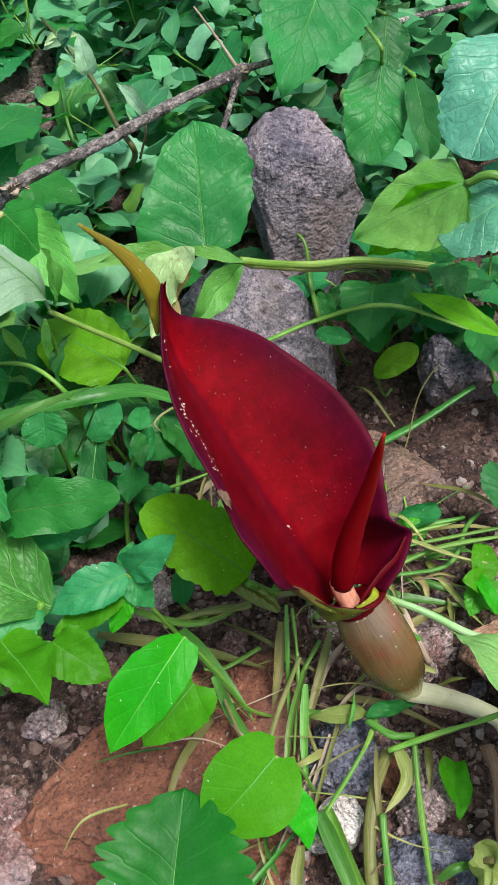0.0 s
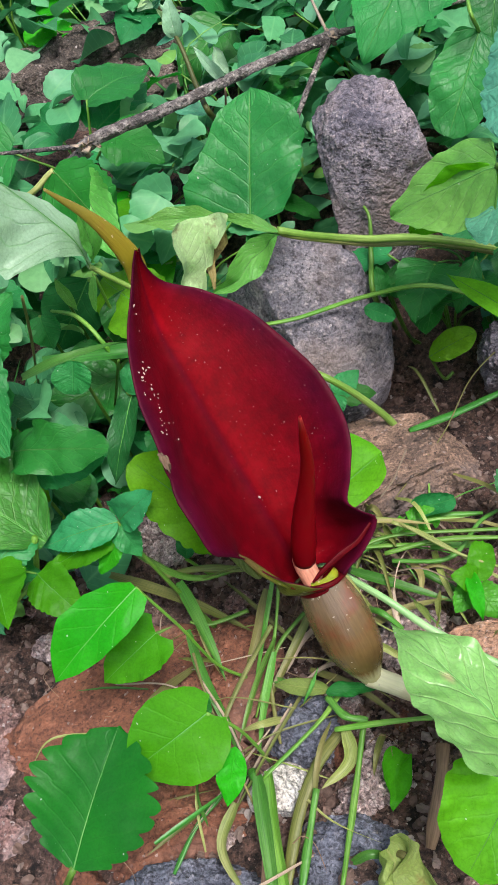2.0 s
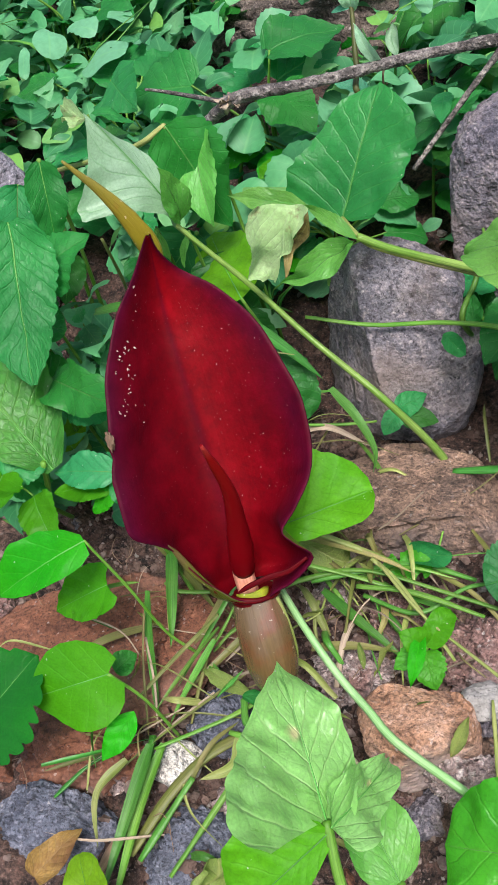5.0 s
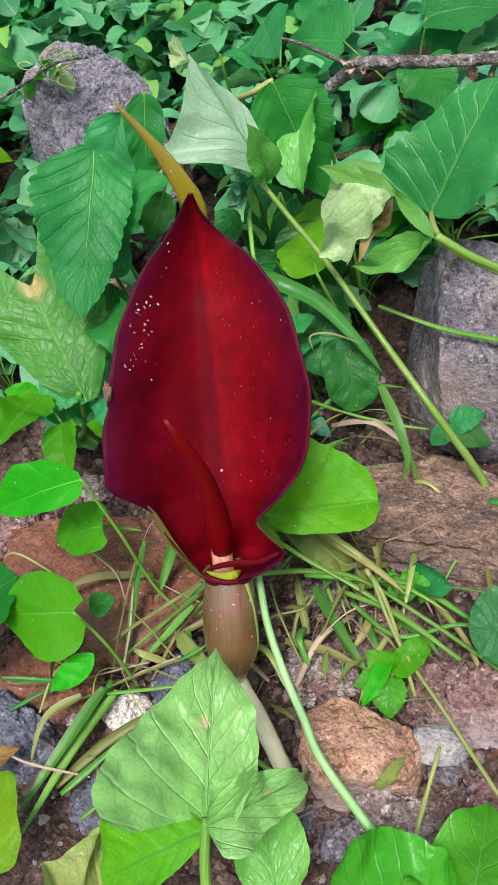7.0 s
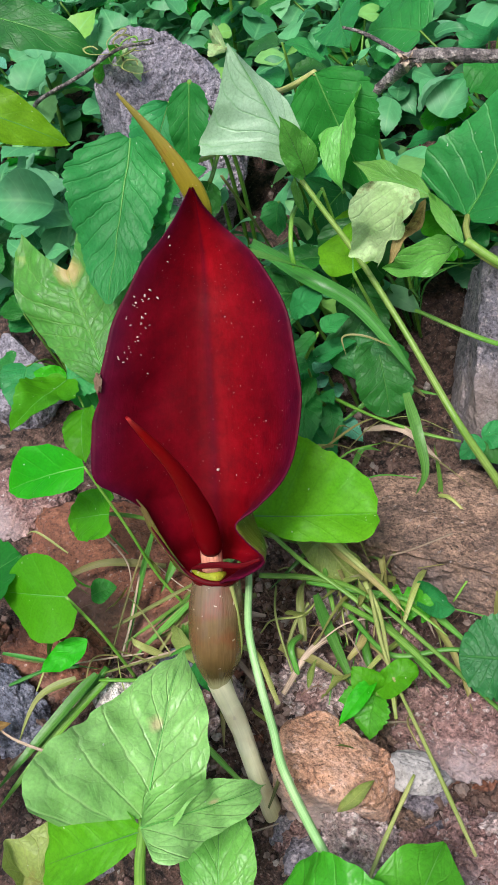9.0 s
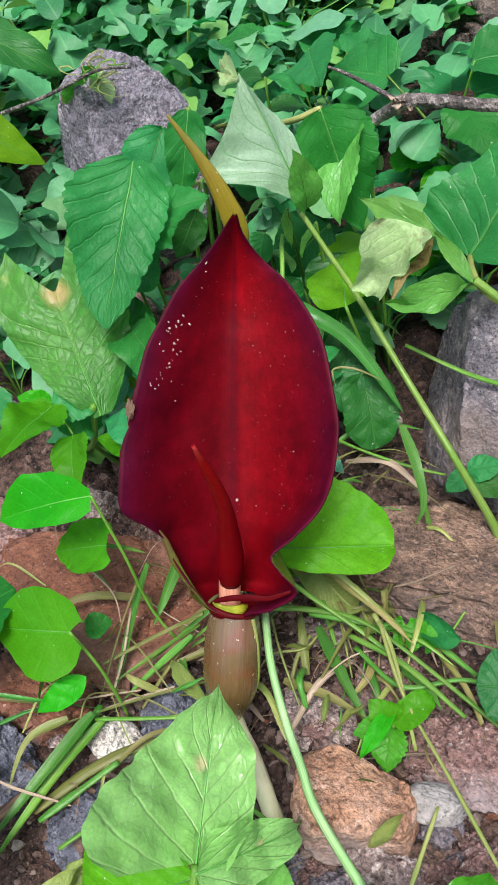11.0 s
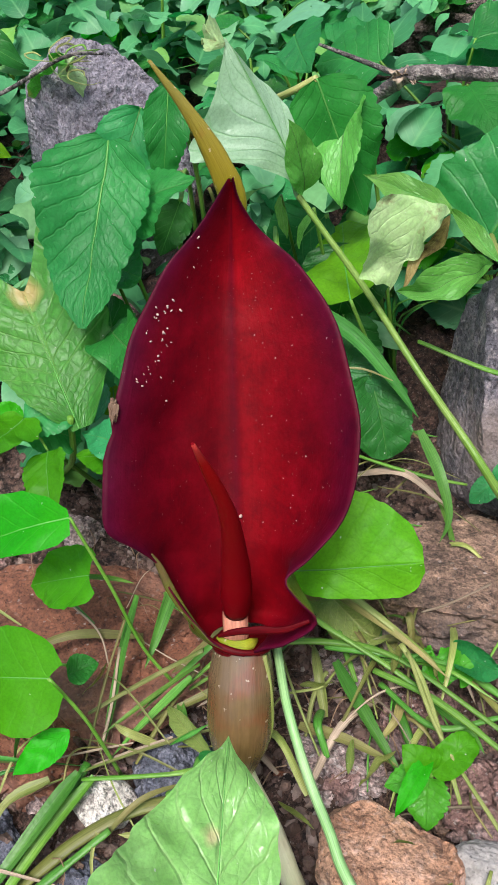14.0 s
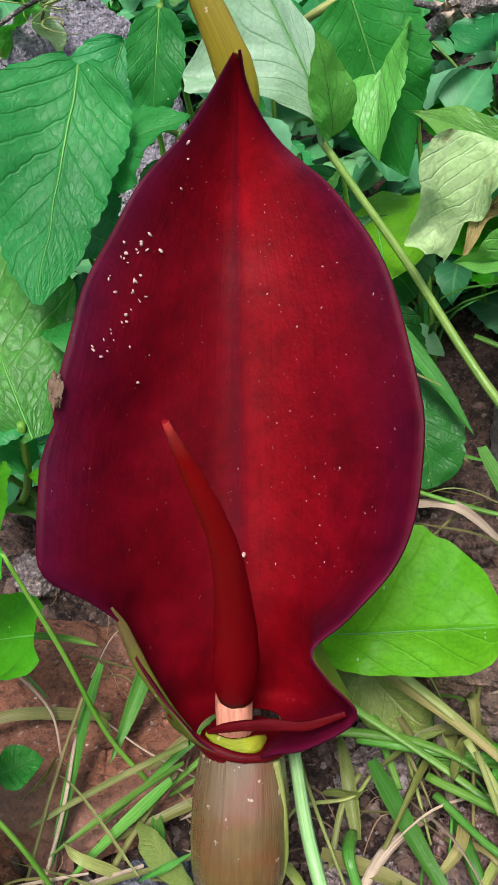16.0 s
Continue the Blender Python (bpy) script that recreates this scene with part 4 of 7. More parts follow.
    for k, (t, a) in enumerate(((0.03, 0.75), (0.2, 0.62), (0.38, 0.5), (0.55, 0.36), (0.7, 0.24))):
        r = float(np.interp(t, [p[0] for p in prof], [p[1] for p in prof])) * 1.01
        seam.append(top.lerp(bot, t) + (sd * math.cos(a) * 0.75 + fd * math.sin(a)) * r)
    part("seam", tube_bm(seam, [0.0008, 0.0006, 0.0005, 0.0004, 0.0002], 8), S_PALE, fl, "pale overlapping edge of the tube")
    # spadix: pale lower zone and dark red appendix
    foot = BASE + FW * 0.003 - AX * 0.012 - RT * 0.001
    z1 = BASE + FW * 0.0045 + AX * 0.004 - RT * 0.0015
    z2 = BASE + FW * 0.0058 + AX * 0.0088 - RT * 0.0012
    part("spadix_base", tube_bm([foot, z1, z2], [0.0034, 0.0036, 0.0037], 16), M_PINK, fl, "pale pink base of the spadix")
    tip = Vector((0.0076, 0.1608, 0.1446))
    m1 = z2 + (tip - z2) * 0.3 - FW * 0.002 + RT * 0.0025
    m2 = z2 + (tip - z2) * 0.65 - FW * 0.001 + RT * 0.0035
    part("spadix", tube_bm([z2 - AX * 0.001, m1, m2, tip], [0.0038, 0.0043, 0.0039, 0.0032, 0.0025, 0.0019, 0.0014, 0.0004], 20, n=12, knobbly=0.07), M_SPADIX, fl, "tapering dark red spadix")
    part("stalk", tube_bm([bot - ax * 0.002, (0.0236, 0.1493, 0.0165), (0.0332, 0.1475, 0.0110), (0.0405, 0.1462, 0.0030), (0.0455, 0.1450, -0.016), (0.048, 0.1445, -0.034)], [0.0040, 0.0033, 0.0031, 0.0034, 0.0032], 14, knobbly=0.12), M_STALK, fl, "pale cream-green flower stalk")
    def on(a, f, s):
        return BASE + AX * a + FW * f + RT * s

    # collar: the closed foot of the spathe, just over the bulb
    bm = bmesh.new()
    rings = []
    for k, (h, g) in enumerate(((-0.0048, 0.92), (-0.0042, 0.94), (-0.0034, 0.94), (-0.0028, 0.92), (-0.0026, 0.86), (-0.0026, 0.4), (-0.0026, 0.02))):
        ring = []
        for q in range(48):
            a = 2 * math.pi * q / 48
            wob = 0.0006 * noise.noise(Vector((math.cos(a) * 2, math.sin(a) * 2, 4.0)))
            ring.append(bm.verts.new(on(h + 0.0018 + wob, 0.0055 + (0.0106 * g + wob) * math.sin(a), (0.0088 * g + wob) * math.cos(a))))
        rings.append(ring)
    for ra, rb in zip(rings, rings[1:]):
        for q in range(48):
            bm.faces.new((ra[q], ra[(q + 1) % 48], rb[(q + 1) % 48], rb[q]))
    part("collar", bm, M_LIP, fl, "dark red foot of the spathe round the mouth")
    part("lip", tube_bm([on(0.0100, 0.0250, 0.0165), on(0.0072, 0.0225, 0.0100), on(0.0062, 0.0190, 0.0030), on(0.0048, 0.0160, -0.0030), on(0.0030, 0.0135, -0.0068)], [0.0005, 0.0009, 0.0011, 0.0010, 0.0004], 14, 0.5, FW, n=14, knobbly=0.4), M_LIP, fl, "rolled dark red lip of the mouth")
    part("throat", tube_bm([on(0.0022, 0.0118, -0.0070), on(0.0004, 0.0138, -0.0035), on(0.0002, 0.0144, -0.0002), on(0.0006, 0.0134, 0.0024), on(0.0008, 0.0115, 0.0040)], [0.0005, 0.0015, 0.0018, 0.0015, 0.0005], 14, 0.5, FW), M_THROAT, fl, "yellow-green throat below the lip")
    part("foot_edge", tube_bm([on(0.0061, 0.012, -0.0138), on(0.0021, 0.0130, -0.0095), on(0.0000, 0.0150, -0.0051), on(-0.0010, 0.0162, -0.0001), on(-0.0012, 0.0144, 0.0059), on(-0.0006, 0.009, 0.0088)], [0.0004, 0.0009, 0.0011, 0.0009, 0.0008, 0.0005], 12, 0.8, FW), M_LIP, fl, "thin dark edge where the spathe closes")
    part("rolled_margin", tube_bm([on(0.0262, 0.0126, -0.0236), on(0.0222, 0.0118, -0.0216), on(0.0163, 0.0115, -0.0192), on(0.0113, 0.0108, -0.0166), on(0.0061, 0.0108, -0.0132), on(0.0021, 0.0115, -0.0095)], [0.0002, 0.0010, 0.0013, 0.0011, 0.0008, 0.0004], 12, 0.5, FW, knobbly=0.1), M_OUTER, fl, "olive-green rolled margin")
    torn = rock_bm((0.0012, 0.0007, 0.0034), 71, 4, 8, 0.25, 0.12)
    for q in torn.verts:
        q.co = on(0.0655 + q.co.z, 0.0200 + q.co.y, -0.0312 + q.co.x)
    part("torn_edge", torn, S_BROWNROOT, fl, "brown withered nick in the margin")
    # flecks of pollen on the velvet
    rng = random.Random(9)
    bm = bmesh.new()
    for k in range(105):
        if k < 44:
            v, u, s = rng.gauss(0.695, 0.05), -0.72 + rng.choice((-0.1, 0.0, 0.04)) + rng.gauss(0, 0.06), rng.uniform(0.00018, 0.00055)
        else:
            v, u, s = rng.uniform(0.38, 0.8), abs(rng.gauss(0.45, 0.22)), 0.00009 + 0.00022 * rng.random() ** 2
        if k == 104:
            v, u, s = 0.42, 0.03, 0.0008
        if abs(u) > 0.93:
            continue
        p = limb_point(v, u)
        nn = (limb_point(v, u + 0.02) - p).cross(limb_point(v + 0.01, u) - p).normalized()
        m = Matrix.Translation(p + nn * s * 0.4) @ Euler((rng.uniform(0, 6), rng.uniform(0, 6), rng.uniform(0, 6))).to_matrix().to_4x4() @ Matrix.Diagonal((s * rng.uniform(0.8, 1.8), s * 0.7, s * 0.5, 1))
        bmesh.ops.create_icosphere(bm, subdivisions=1, radius=1.0, matrix=m)
    tagged(part("pollen", bm, M_POLLEN, fl, "pale flecks of pollen"), kind="stuff")
    return settle(fl)


build_flower()


# ---- leaves and weeds ----
UPCAM = (0.25, -0.35, 0.9)


def leaf_thing(name, label, category, blades, stems=(), group="", at=None):
    """A leaf or small plant: blades are (part name, material, keyword dict), stems are (points, radii, material)."""
    foot = Vector(at) if at else Vector(stems[0][0][-1]) if stems else Vector(blades[0][2]["base"])
    th = holder(name, foot, label, category, group)
    for k, (pn, mat, kw) in enumerate(blades):
        kw = {"nrm": UPCAM, "seed": k + len(label), **kw}
        kw["nu"], kw["nv"] = max(12, kw.get("nu", 0)), max(42, kw.get("nv", 0))
        bm = leaf_bm(**kw)
        bm.verts.ensure_lookup_table()
        row = 2 * kw["nu"] + 1
        rib = [bm.verts[i * row + kw["nu"]].co.copy() for i in range(0, kw["nv"] - 1, 2)]
        size = (rib[-1] - rib[0]).length
        blade = part(pn, bm, mat, th)
        if size > 0.022 and "curl" not in kw:
            part("midrib", tube_bm(rib, [size * 0.007, size * 0.005, size * 0.003, size * 0.001], 6, 0.8, n=2), S_RIB, blade, "raised pale midrib")
    for pts, radii, mat in stems:
        part("petiole", tube_bm(pts, radii, 8), mat, th)
    return settle(th)


# arum leaf in front of the flower, its lobes spread, and the leaf folded under it
leaf_thing("arum_leaf", "large pale green arrow-shaped arum leaf with a tan spot", "leaf",
           [("blade", L_FRONT, dict(base=(0.062, 0.115, 0.065), tip=(0.0235, 0.1455, 0.069), nrm=(0.45, -0.15, 0.85), width=0.059, kind="arrow", sag=0.12, folds=(0.7, -0.14), wave=0.16, ribs=6, ripple=0.16, pucker=0.075, lobe=0.10, out=((0, 0.03, 0.08, 0.14, 0.22, 0.28, 0.42, 0.6, 0.73, 0.87, 1), (0.34, 0.46, 0.52, 0.53, 0.51, 0.48, 0.41, 0.30, 0.20, 0.085, 0.0), (0.09, 0.12, 0.17, 0.21, 0.25, 0.27, 0.28, 0.25, 0.18, 0.08, 0.0)), nu=20, nv=64)),
            ("side_lobe", L_FRONT, dict(base=(0.0646, 0.1135, 0.0670), tip=(0.0580, 0.1485, 0.0370), nrm=(0.6, 0.1, 0.8), width=0.019, kind="tri", sag=0.16, fold=0.5, wave=0.2, ripple=0.15)),
            ("back_lobe", L_YELLOW, dict(base=(0.0640, 0.1130, 0.0640), tip=(0.0500, 0.0830, 0.0500), nrm=(0.4, -0.1, 0.9), width=0.030, sag=0.14, fold=0.15, wave=0.18, pucker=0.06, ripple=0.14, out=((0, 0.15, 0.4, 0.7, 0.9, 1), (0.05, 0.12, 0.20, 0.25, 0.2, 0.1), (0.10, 0.35, 0.48, 0.42, 0.25, 0.1))))],
           [([(0.062, 0.115, 0.065), (0.070, 0.106, 0.052), (0.080, 0.098, 0.030), (0.092, 0.09, -0.006)], [0.0014, 0.0016, 0.002, 0.0024], S_GREEN)])
leaf_thing("arum_leaf", "pale green arum leaf hanging limp beside the stalk", "leaf",
           [("blade", L_PALE, dict(base=(0.0775, 0.1194, 0.0280), tip=(0.0471, 0.1358, 0.0350), nrm=(0.9, -0.3, 0.5), width=0.022, kind="ovate", sag=0.1, fold=0.3, wave=0.15, nu=8, nv=20))],
           [([ (0.0775, 0.1194, 0.0280), (0.0788, 0.1135, 0.0000)], [0.0014, 0.0016], S_GREEN)])
leaf_thing("arum_leaf", "glossy green arum leaf with a waved edge near the stones", "leaf",
           [("blade", L_ARUM, dict(base=(0.1254, 0.1463, 0.0500), tip=(0.0984, 0.1818, 0.0350), width=0.036, kind="heart", sag=0.12, fold=-0.1, wave=0.3, nu=10, nv=26)),
            ("lobe", L_ARUM, dict(base=(0.1230, 0.1478, 0.0480), tip=(0.0829, 0.1353, 0.0300), width=0.040, kind="oblong", sag=0.12, fold=-0.1, wave=0.3, nu=10, nv=26))],
           [([ (0.1254, 0.1463, 0.0500), (0.1199, 0.1483, 0.0000)], [0.002, 0.0022], S_GREEN)])
# hooded pale leaf on its long petiole
leaf_thing("arum_leaf", "silvery-green folded arum leaf on a long arching petiole", "leaf",
           [("blade", L_GREYBACK, dict(base=(-0.1098, 0.2707, 0.1125), tip=(-0.1310, 0.2634, 0.1643), nrm=(0.80, 0.05, 0.40), width=0.040, kind="tri", sag=0.16, fold=-0.3, wave=0.12, ripple=0.11, pucker=0.05, out=((0, 0.15, 0.3, 0.42, 0.49, 0.6, 0.8, 1), (0.03, 0.08, 0.21, 0.40, 0.51, 0.42, 0.2, 0.0), (0.03, 0.06, 0.12, 0.15, 0.15, 0.13, 0.07, 0.0)), nu=12, nv=44)),
            ("folded_side", L_PALE, dict(base=(-0.1080, 0.2720, 0.114), tip=(-0.1010, 0.2640, 0.1450), nrm=(0.7, -0.1, 0.6), width=0.013, kind="lance", sag=0.15, fold=0.3)),
            ("withered_tip", L_WILT, dict(base=(-0.1312, 0.2632, 0.1635), tip=(-0.1450, 0.2580, 0.1610), width=0.016, kind="ovate", curl=1.2, crumple=0.006))],
           [([(-0.1098, 0.2707, 0.1125), (-0.099, 0.2735, 0.100), (-0.083, 0.277, 0.083), (-0.058, 0.2785, 0.060), (-0.023, 0.2745, 0.043), (-0.004, 0.281, 0.012), (0.0, 0.283, -0.006)], [0.0011, 0.0011, 0.0012, 0.0013, 0.0015, 0.0018, 0.0021], S_PETIOLE)])
# wilted curled leaf and its petiole
leaf_thing("arum_leaf", "wilted yellow-white curled arum leaf with brown scorch", "leaf",
           [("blade", L_WILT, dict(base=(-0.0668, 0.2900, 0.1180), tip=(-0.0690, 0.2790, 0.0900), nrm=(0.55, -0.75, 0.3), width=0.026, kind="oblong", sag=0.16, curl=1.15, crumple=0.004, ripple=0.2, out=((0, 0.1, 0.4, 0.7, 0.9, 1), (0.46, 0.40, 0.16, 0.05, 0.03, 0.0), (0.40, 0.46, 0.46, 0.44, 0.38, 0.2)), nu=12, nv=30)),
            ("scorched_edge", L_SCORCHED_EDGE, dict(base=(-0.0600, 0.2935, 0.1135), tip=(-0.0655, 0.2765, 0.0900), nrm=(0.6, -0.7, 0.2), width=0.007, kind="lance", sag=-0.15, curl=1.5, crumple=0.004, nu=6, nv=20)),
            ("upper_fold", L_PALE, dict(base=(-0.0611, 0.2981, 0.1125), tip=(-0.0884, 0.2840, 0.1217), nrm=(0.4, -0.6, 0.7), width=0.010, kind="lance", sag=0.15, fold=0.4, crumple=0.002)),
            ("green_fold", L_PALE, dict(base=(-0.0361, 0.2928, 0.1062), tip=(-0.0640, 0.2765, 0.0895), nrm=(0.3, -0.8, 0.5), width=0.011, kind="lance", sag=-0.12, fold=0.6, crumple=0.003)),
            ("rib_fold", L_PALE, dict(base=(-0.0361, 0.2928, 0.1072), tip=(-0.0611, 0.2981, 0.1120), nrm=(0.3, -0.5, 0.8), width=0.006, kind="lance", sag=0.2, fold=0.6))],
           [([(-0.037, 0.2945, 0.107), (-0.026, 0.302, 0.098), (-0.010, 0.322, 0.080), (0.016, 0.338, 0.066), (0.060, 0.352, 0.040), (0.085, 0.36, 0.0)], [0.0016, 0.0016, 0.0017, 0.0018, 0.0019, 0.0022], S_PETIOLE)])
# broad leaves behind
leaf_thing("arum_leaf", "broad smooth green arum leaf behind the flower", "leaf",
           [("blade", L_MID, dict(base=(-0.0520, 0.3060, 0.1040), tip=(-0.0510, 0.3420, 0.1430), nrm=(0.1, -0.7, 0.7), width=0.05, kind="heart", sag=0.04, fold=0.12, wave=0.08, ripple=0.09, out=((0, 0.06, 0.2, 0.4, 0.65, 0.82, 0.94, 1), (0.30, 0.50, 0.50, 0.44, 0.32, 0.24, 0.12, 0.0), (0.10, 0.26, 0.34, 0.40, 0.42, 0.36, 0.16, 0.0)), nu=14, nv=60))],
           [([(-0.0520, 0.3060, 0.1040), (-0.043, 0.2990, 0.106), (-0.034, 0.2965, 0.103), (-0.024, 0.3045, 0.094), (-0.008, 0.326, 0.074), (0.017, 0.342, 0.060), (0.060, 0.356, 0.034), (0.085, 0.364, -0.004)], [0.0012, 0.0012, 0.0012, 0.0012, 0.0012, 0.0012, 0.0014, 0.0016], S_PALE)])
leaf_thing("weed_leaf", "large toothed green leaf above the grey stone", "leaf",
           [("blade", L_QUILT, dict(base=(0.0107, 0.4535, 0.1500), tip=(-0.0163, 0.3929, 0.1233), nrm=(0.1, -0.7, 0.7), width=0.052, kind="heart", sag=0.10, fold=0.10, teeth=16, tooth=0.05, nu=12, nv=40))],
           [([ (0.0107, 0.4535, 0.1500), (0.0092, 0.5845, 0.1200), (-0.0043, 0.8742, 0.0000)], [0.0016, 0.0016, 0.002], S_GREEN)])
leaf_thing("weed_leaf", "oval fresh green leaf hanging from a thin stem", "leaf",
           [("blade", L_MID, dict(base=(0.031, 0.425, 0.114), tip=(0.0186, 0.3878, 0.0850), nrm=(0.2, -0.75, 0.6), width=0.030, kind="oblong", sag=0.08, fold=0.12, nu=8, nv=20))],
           [([(0.031, 0.425, 0.114), (0.0282, 0.4168, 0.1300), (0.0141, 0.5379, 0.1000), (0.0020, 0.7353, 0.0000)], [0.0009, 0.0009, 0.001, 0.0012], S_GREEN)])
leaf_thing("weed_leaf", "dark green rounded leaf in the weeds", "leaf",
           [("blade", L_DARK, dict(base=(0.0364, 0.4644, 0.1200), tip=(0.0344, 0.4419, 0.1000), nrm=(0.1, -0.7, 0.7), width=0.024, kind="round", sag=0.05, fold=0.1))],
           [([ (0.0364, 0.4644, 0.1200), (0.0323, 0.7888, 0.0000)], [0.001, 0.0012], S_GREEN)])
leaf_thing("weed_leaf", "deep green narrow leaf hanging in the weeds", "leaf",
           [("blade", L_DARK, dict(base=(0.0450, 0.4158, 0.1100), tip=(0.0465, 0.3742, 0.0900), nrm=(0.1, -0.7, 0.6), width=0.014, kind="oblong", sag=0.06, fold=0.15))],
           [([ (0.0450, 0.4158, 0.1100), (0.0505, 0.6823, 0.0000)], [0.001, 0.0012], S_GREEN)])
leaf_thing("weed_leaf", "pale bluish-green scalloped leaf catching the sky", "leaf",
           [("blade", L_BLUE, dict(base=(0.0745, 0.3257, 0.1650), tip=(0.0515, 0.2957, 0.1362), nrm=(-0.05, -0.2, 1.0), width=0.042, kind="oblong", sag=0.08, fold=0.08, teeth=14, tooth=0.06, nu=10, nv=40))],
           [([ (0.0745, 0.3257, 0.1650), (0.1103, 0.4523, 0.1200), (0.1834, 0.6806, 0.0000)], [0.0014, 0.0015, 0.002], S_GREEN)])
leaf_thing("weed_leaf", "pale bluish-green scalloped leaf lower on the stem", "leaf",
           [("blade", L_BLUE, dict(base=(0.0739, 0.2830, 0.1300), tip=(0.0375, 0.2774, 0.1170), nrm=(-0.05, -0.25, 1.0), width=0.034, kind="oblong", sag=0.08, fold=0.08, teeth=12, tooth=0.06, nu=10, nv=36))],
           [([ (0.0739, 0.2830, 0.1300), (0.1008, 0.3453, 0.1000), (0.1529, 0.4877, 0.0000)], [0.0014, 0.0015, 0.002], S_GREEN)])
leaf_thing("arum_leaf", "glossy veined leaf folded over its bright petiole", "leaf",
           [("blade", L_PALE, dict(base=(0.0485, 0.2884, 0.1316), tip=(0.0088, 0.2965, 0.1080), nrm=(-0.1, -0.5, 0.85), width=0.036, kind="heart", sag=0.12, fold=-0.18, nu=10, nv=24)),
            ("under_fold", L_YELLOW, dict(base=(0.0485, 0.2884, 0.129), tip=(0.0125, 0.3049, 0.0950), nrm=(0.1, -0.9, 0.1), width=0.026, kind="ovate", sag=-0.1, fold=0.2))],
           [([(0.0485, 0.2884, 0.1316), (0.06, 0.284, 0.135), (0.085, 0.28, 0.11), (0.10, 0.28, 0.0)], [0.0015, 0.0017, 0.0019, 0.002], S_GREEN)])
leaf_thing("weed_leaf", "bright yellow-green blade standing out over the soil", "leaf",
           [("blade", L_YELLOW, dict(base=(0.0613, 0.2735, 0.0700), tip=(0.0269, 0.2909, 0.0850), nrm=(0.0, -0.5, 0.8), width=0.010, kind="lance", sag=0.08, fold=0.45))],
           [([ (0.0613, 0.2735, 0.0700), (0.0732, 0.3314, 0.0000)], [0.001, 0.0012], S_GREEN)])
leaf_thing("weed_leaf", "small round leaf on a thin bluish stem", "leaf",
           [("blade", L_MID, dict(base=(-0.0125, 0.3073, 0.0550), tip=(0.0028, 0.2993, 0.0550), nrm=(0.0, -0.6, 0.8), width=0.008, kind="round", fold=0.1)),
            ("blade", L_MID, dict(base=(-0.0069, 0.3205, 0.0500), tip=(-0.0095, 0.3291, 0.0600), nrm=(0.0, -0.7, 0.6), width=0.010, kind="ovate"))],
           [([ (-0.0283, 0.3640, 0.0750), (-0.0143, 0.3486, 0.0750), (-0.0131, 0.3370, 0.0600), (-0.0108, 0.3208, 0.0500), (-0.0116, 0.3538, 0.0000)], [0.0006, 0.0007, 0.0012, 0.0013, 0.0012], S_GREEN)])
# leaf behind the spathe, both sides
leaf_thing("arum_leaf", "yellow-green arum leaf close behind the flower", "leaf",
           [("blade", L_YELLOW, dict(base=(-0.0427, 0.1888, 0.0450), tip=(-0.0725, 0.1907, 0.0880), nrm=(0.2, -0.45, 0.85), width=0.027, kind="oblong", teeth=7, tooth=0.05, sag=0.05, fold=0.06, wave=0.08, nu=10, nv=24))],
           [([ (-0.0444, 0.1862, 0.0450), (-0.0371, 0.1903, 0.0300), (-0.0386, 0.2134, 0.0000)], [0.0016, 0.0018, 0.002], S_GREEN)])
leaf_thing("arum_leaf", "yellow-green leaf blade spreading beside the flower", "leaf",
           [("blade", L_YELLOW, dict(base=(-0.0300, 0.1860, 0.0480), tip=(0.0088, 0.2210, 0.0600), nrm=(0.6, -0.45, 0.7), width=0.046, sag=0.10, fold=-0.1, wave=0.10, out=((0, 0.3, 0.6, 0.85, 0.95, 1), (0.55, 0.60, 0.47, 0.31, 0.21, 0.07), (0.05, 0.12, 0.17, 0.19, 0.15, 0.05)), nu=14, nv=48))],
           [([ (-0.0280, 0.1850, 0.0500), (-0.006, 0.177, 0.049), (0.015, 0.1665, 0.049), (0.030, 0.161, 0.041), (0.043, 0.1575, 0.036), (0.056, 0.154, 0.032), (0.0831, 0.1528, 0.0260), (0.0912, 0.1557, 0.0000)], [0.0013, 0.0013, 0.0013, 0.0014, 0.0014, 0.0015, 0.0015, 0.0016], S_PETIOLE_PALE)])
leaf_thing("arum_leaf", "crumpled yellowed leaf lying under the flower", "leaf",
           [("blade", L_CRUMPLE, dict(base=(-0.0335, 0.1780, 0.0390), tip=(-0.0690, 0.2130, 0.0220), nrm=(0.3, -0.5, 0.8), width=0.020, kind="oblong", sag=0.08, curl=2.9, crumple=0.0012, pucker=0.22, ribs=15, nu=12, nv=110))], at=(-0.0690, 0.2130, 0.0000))
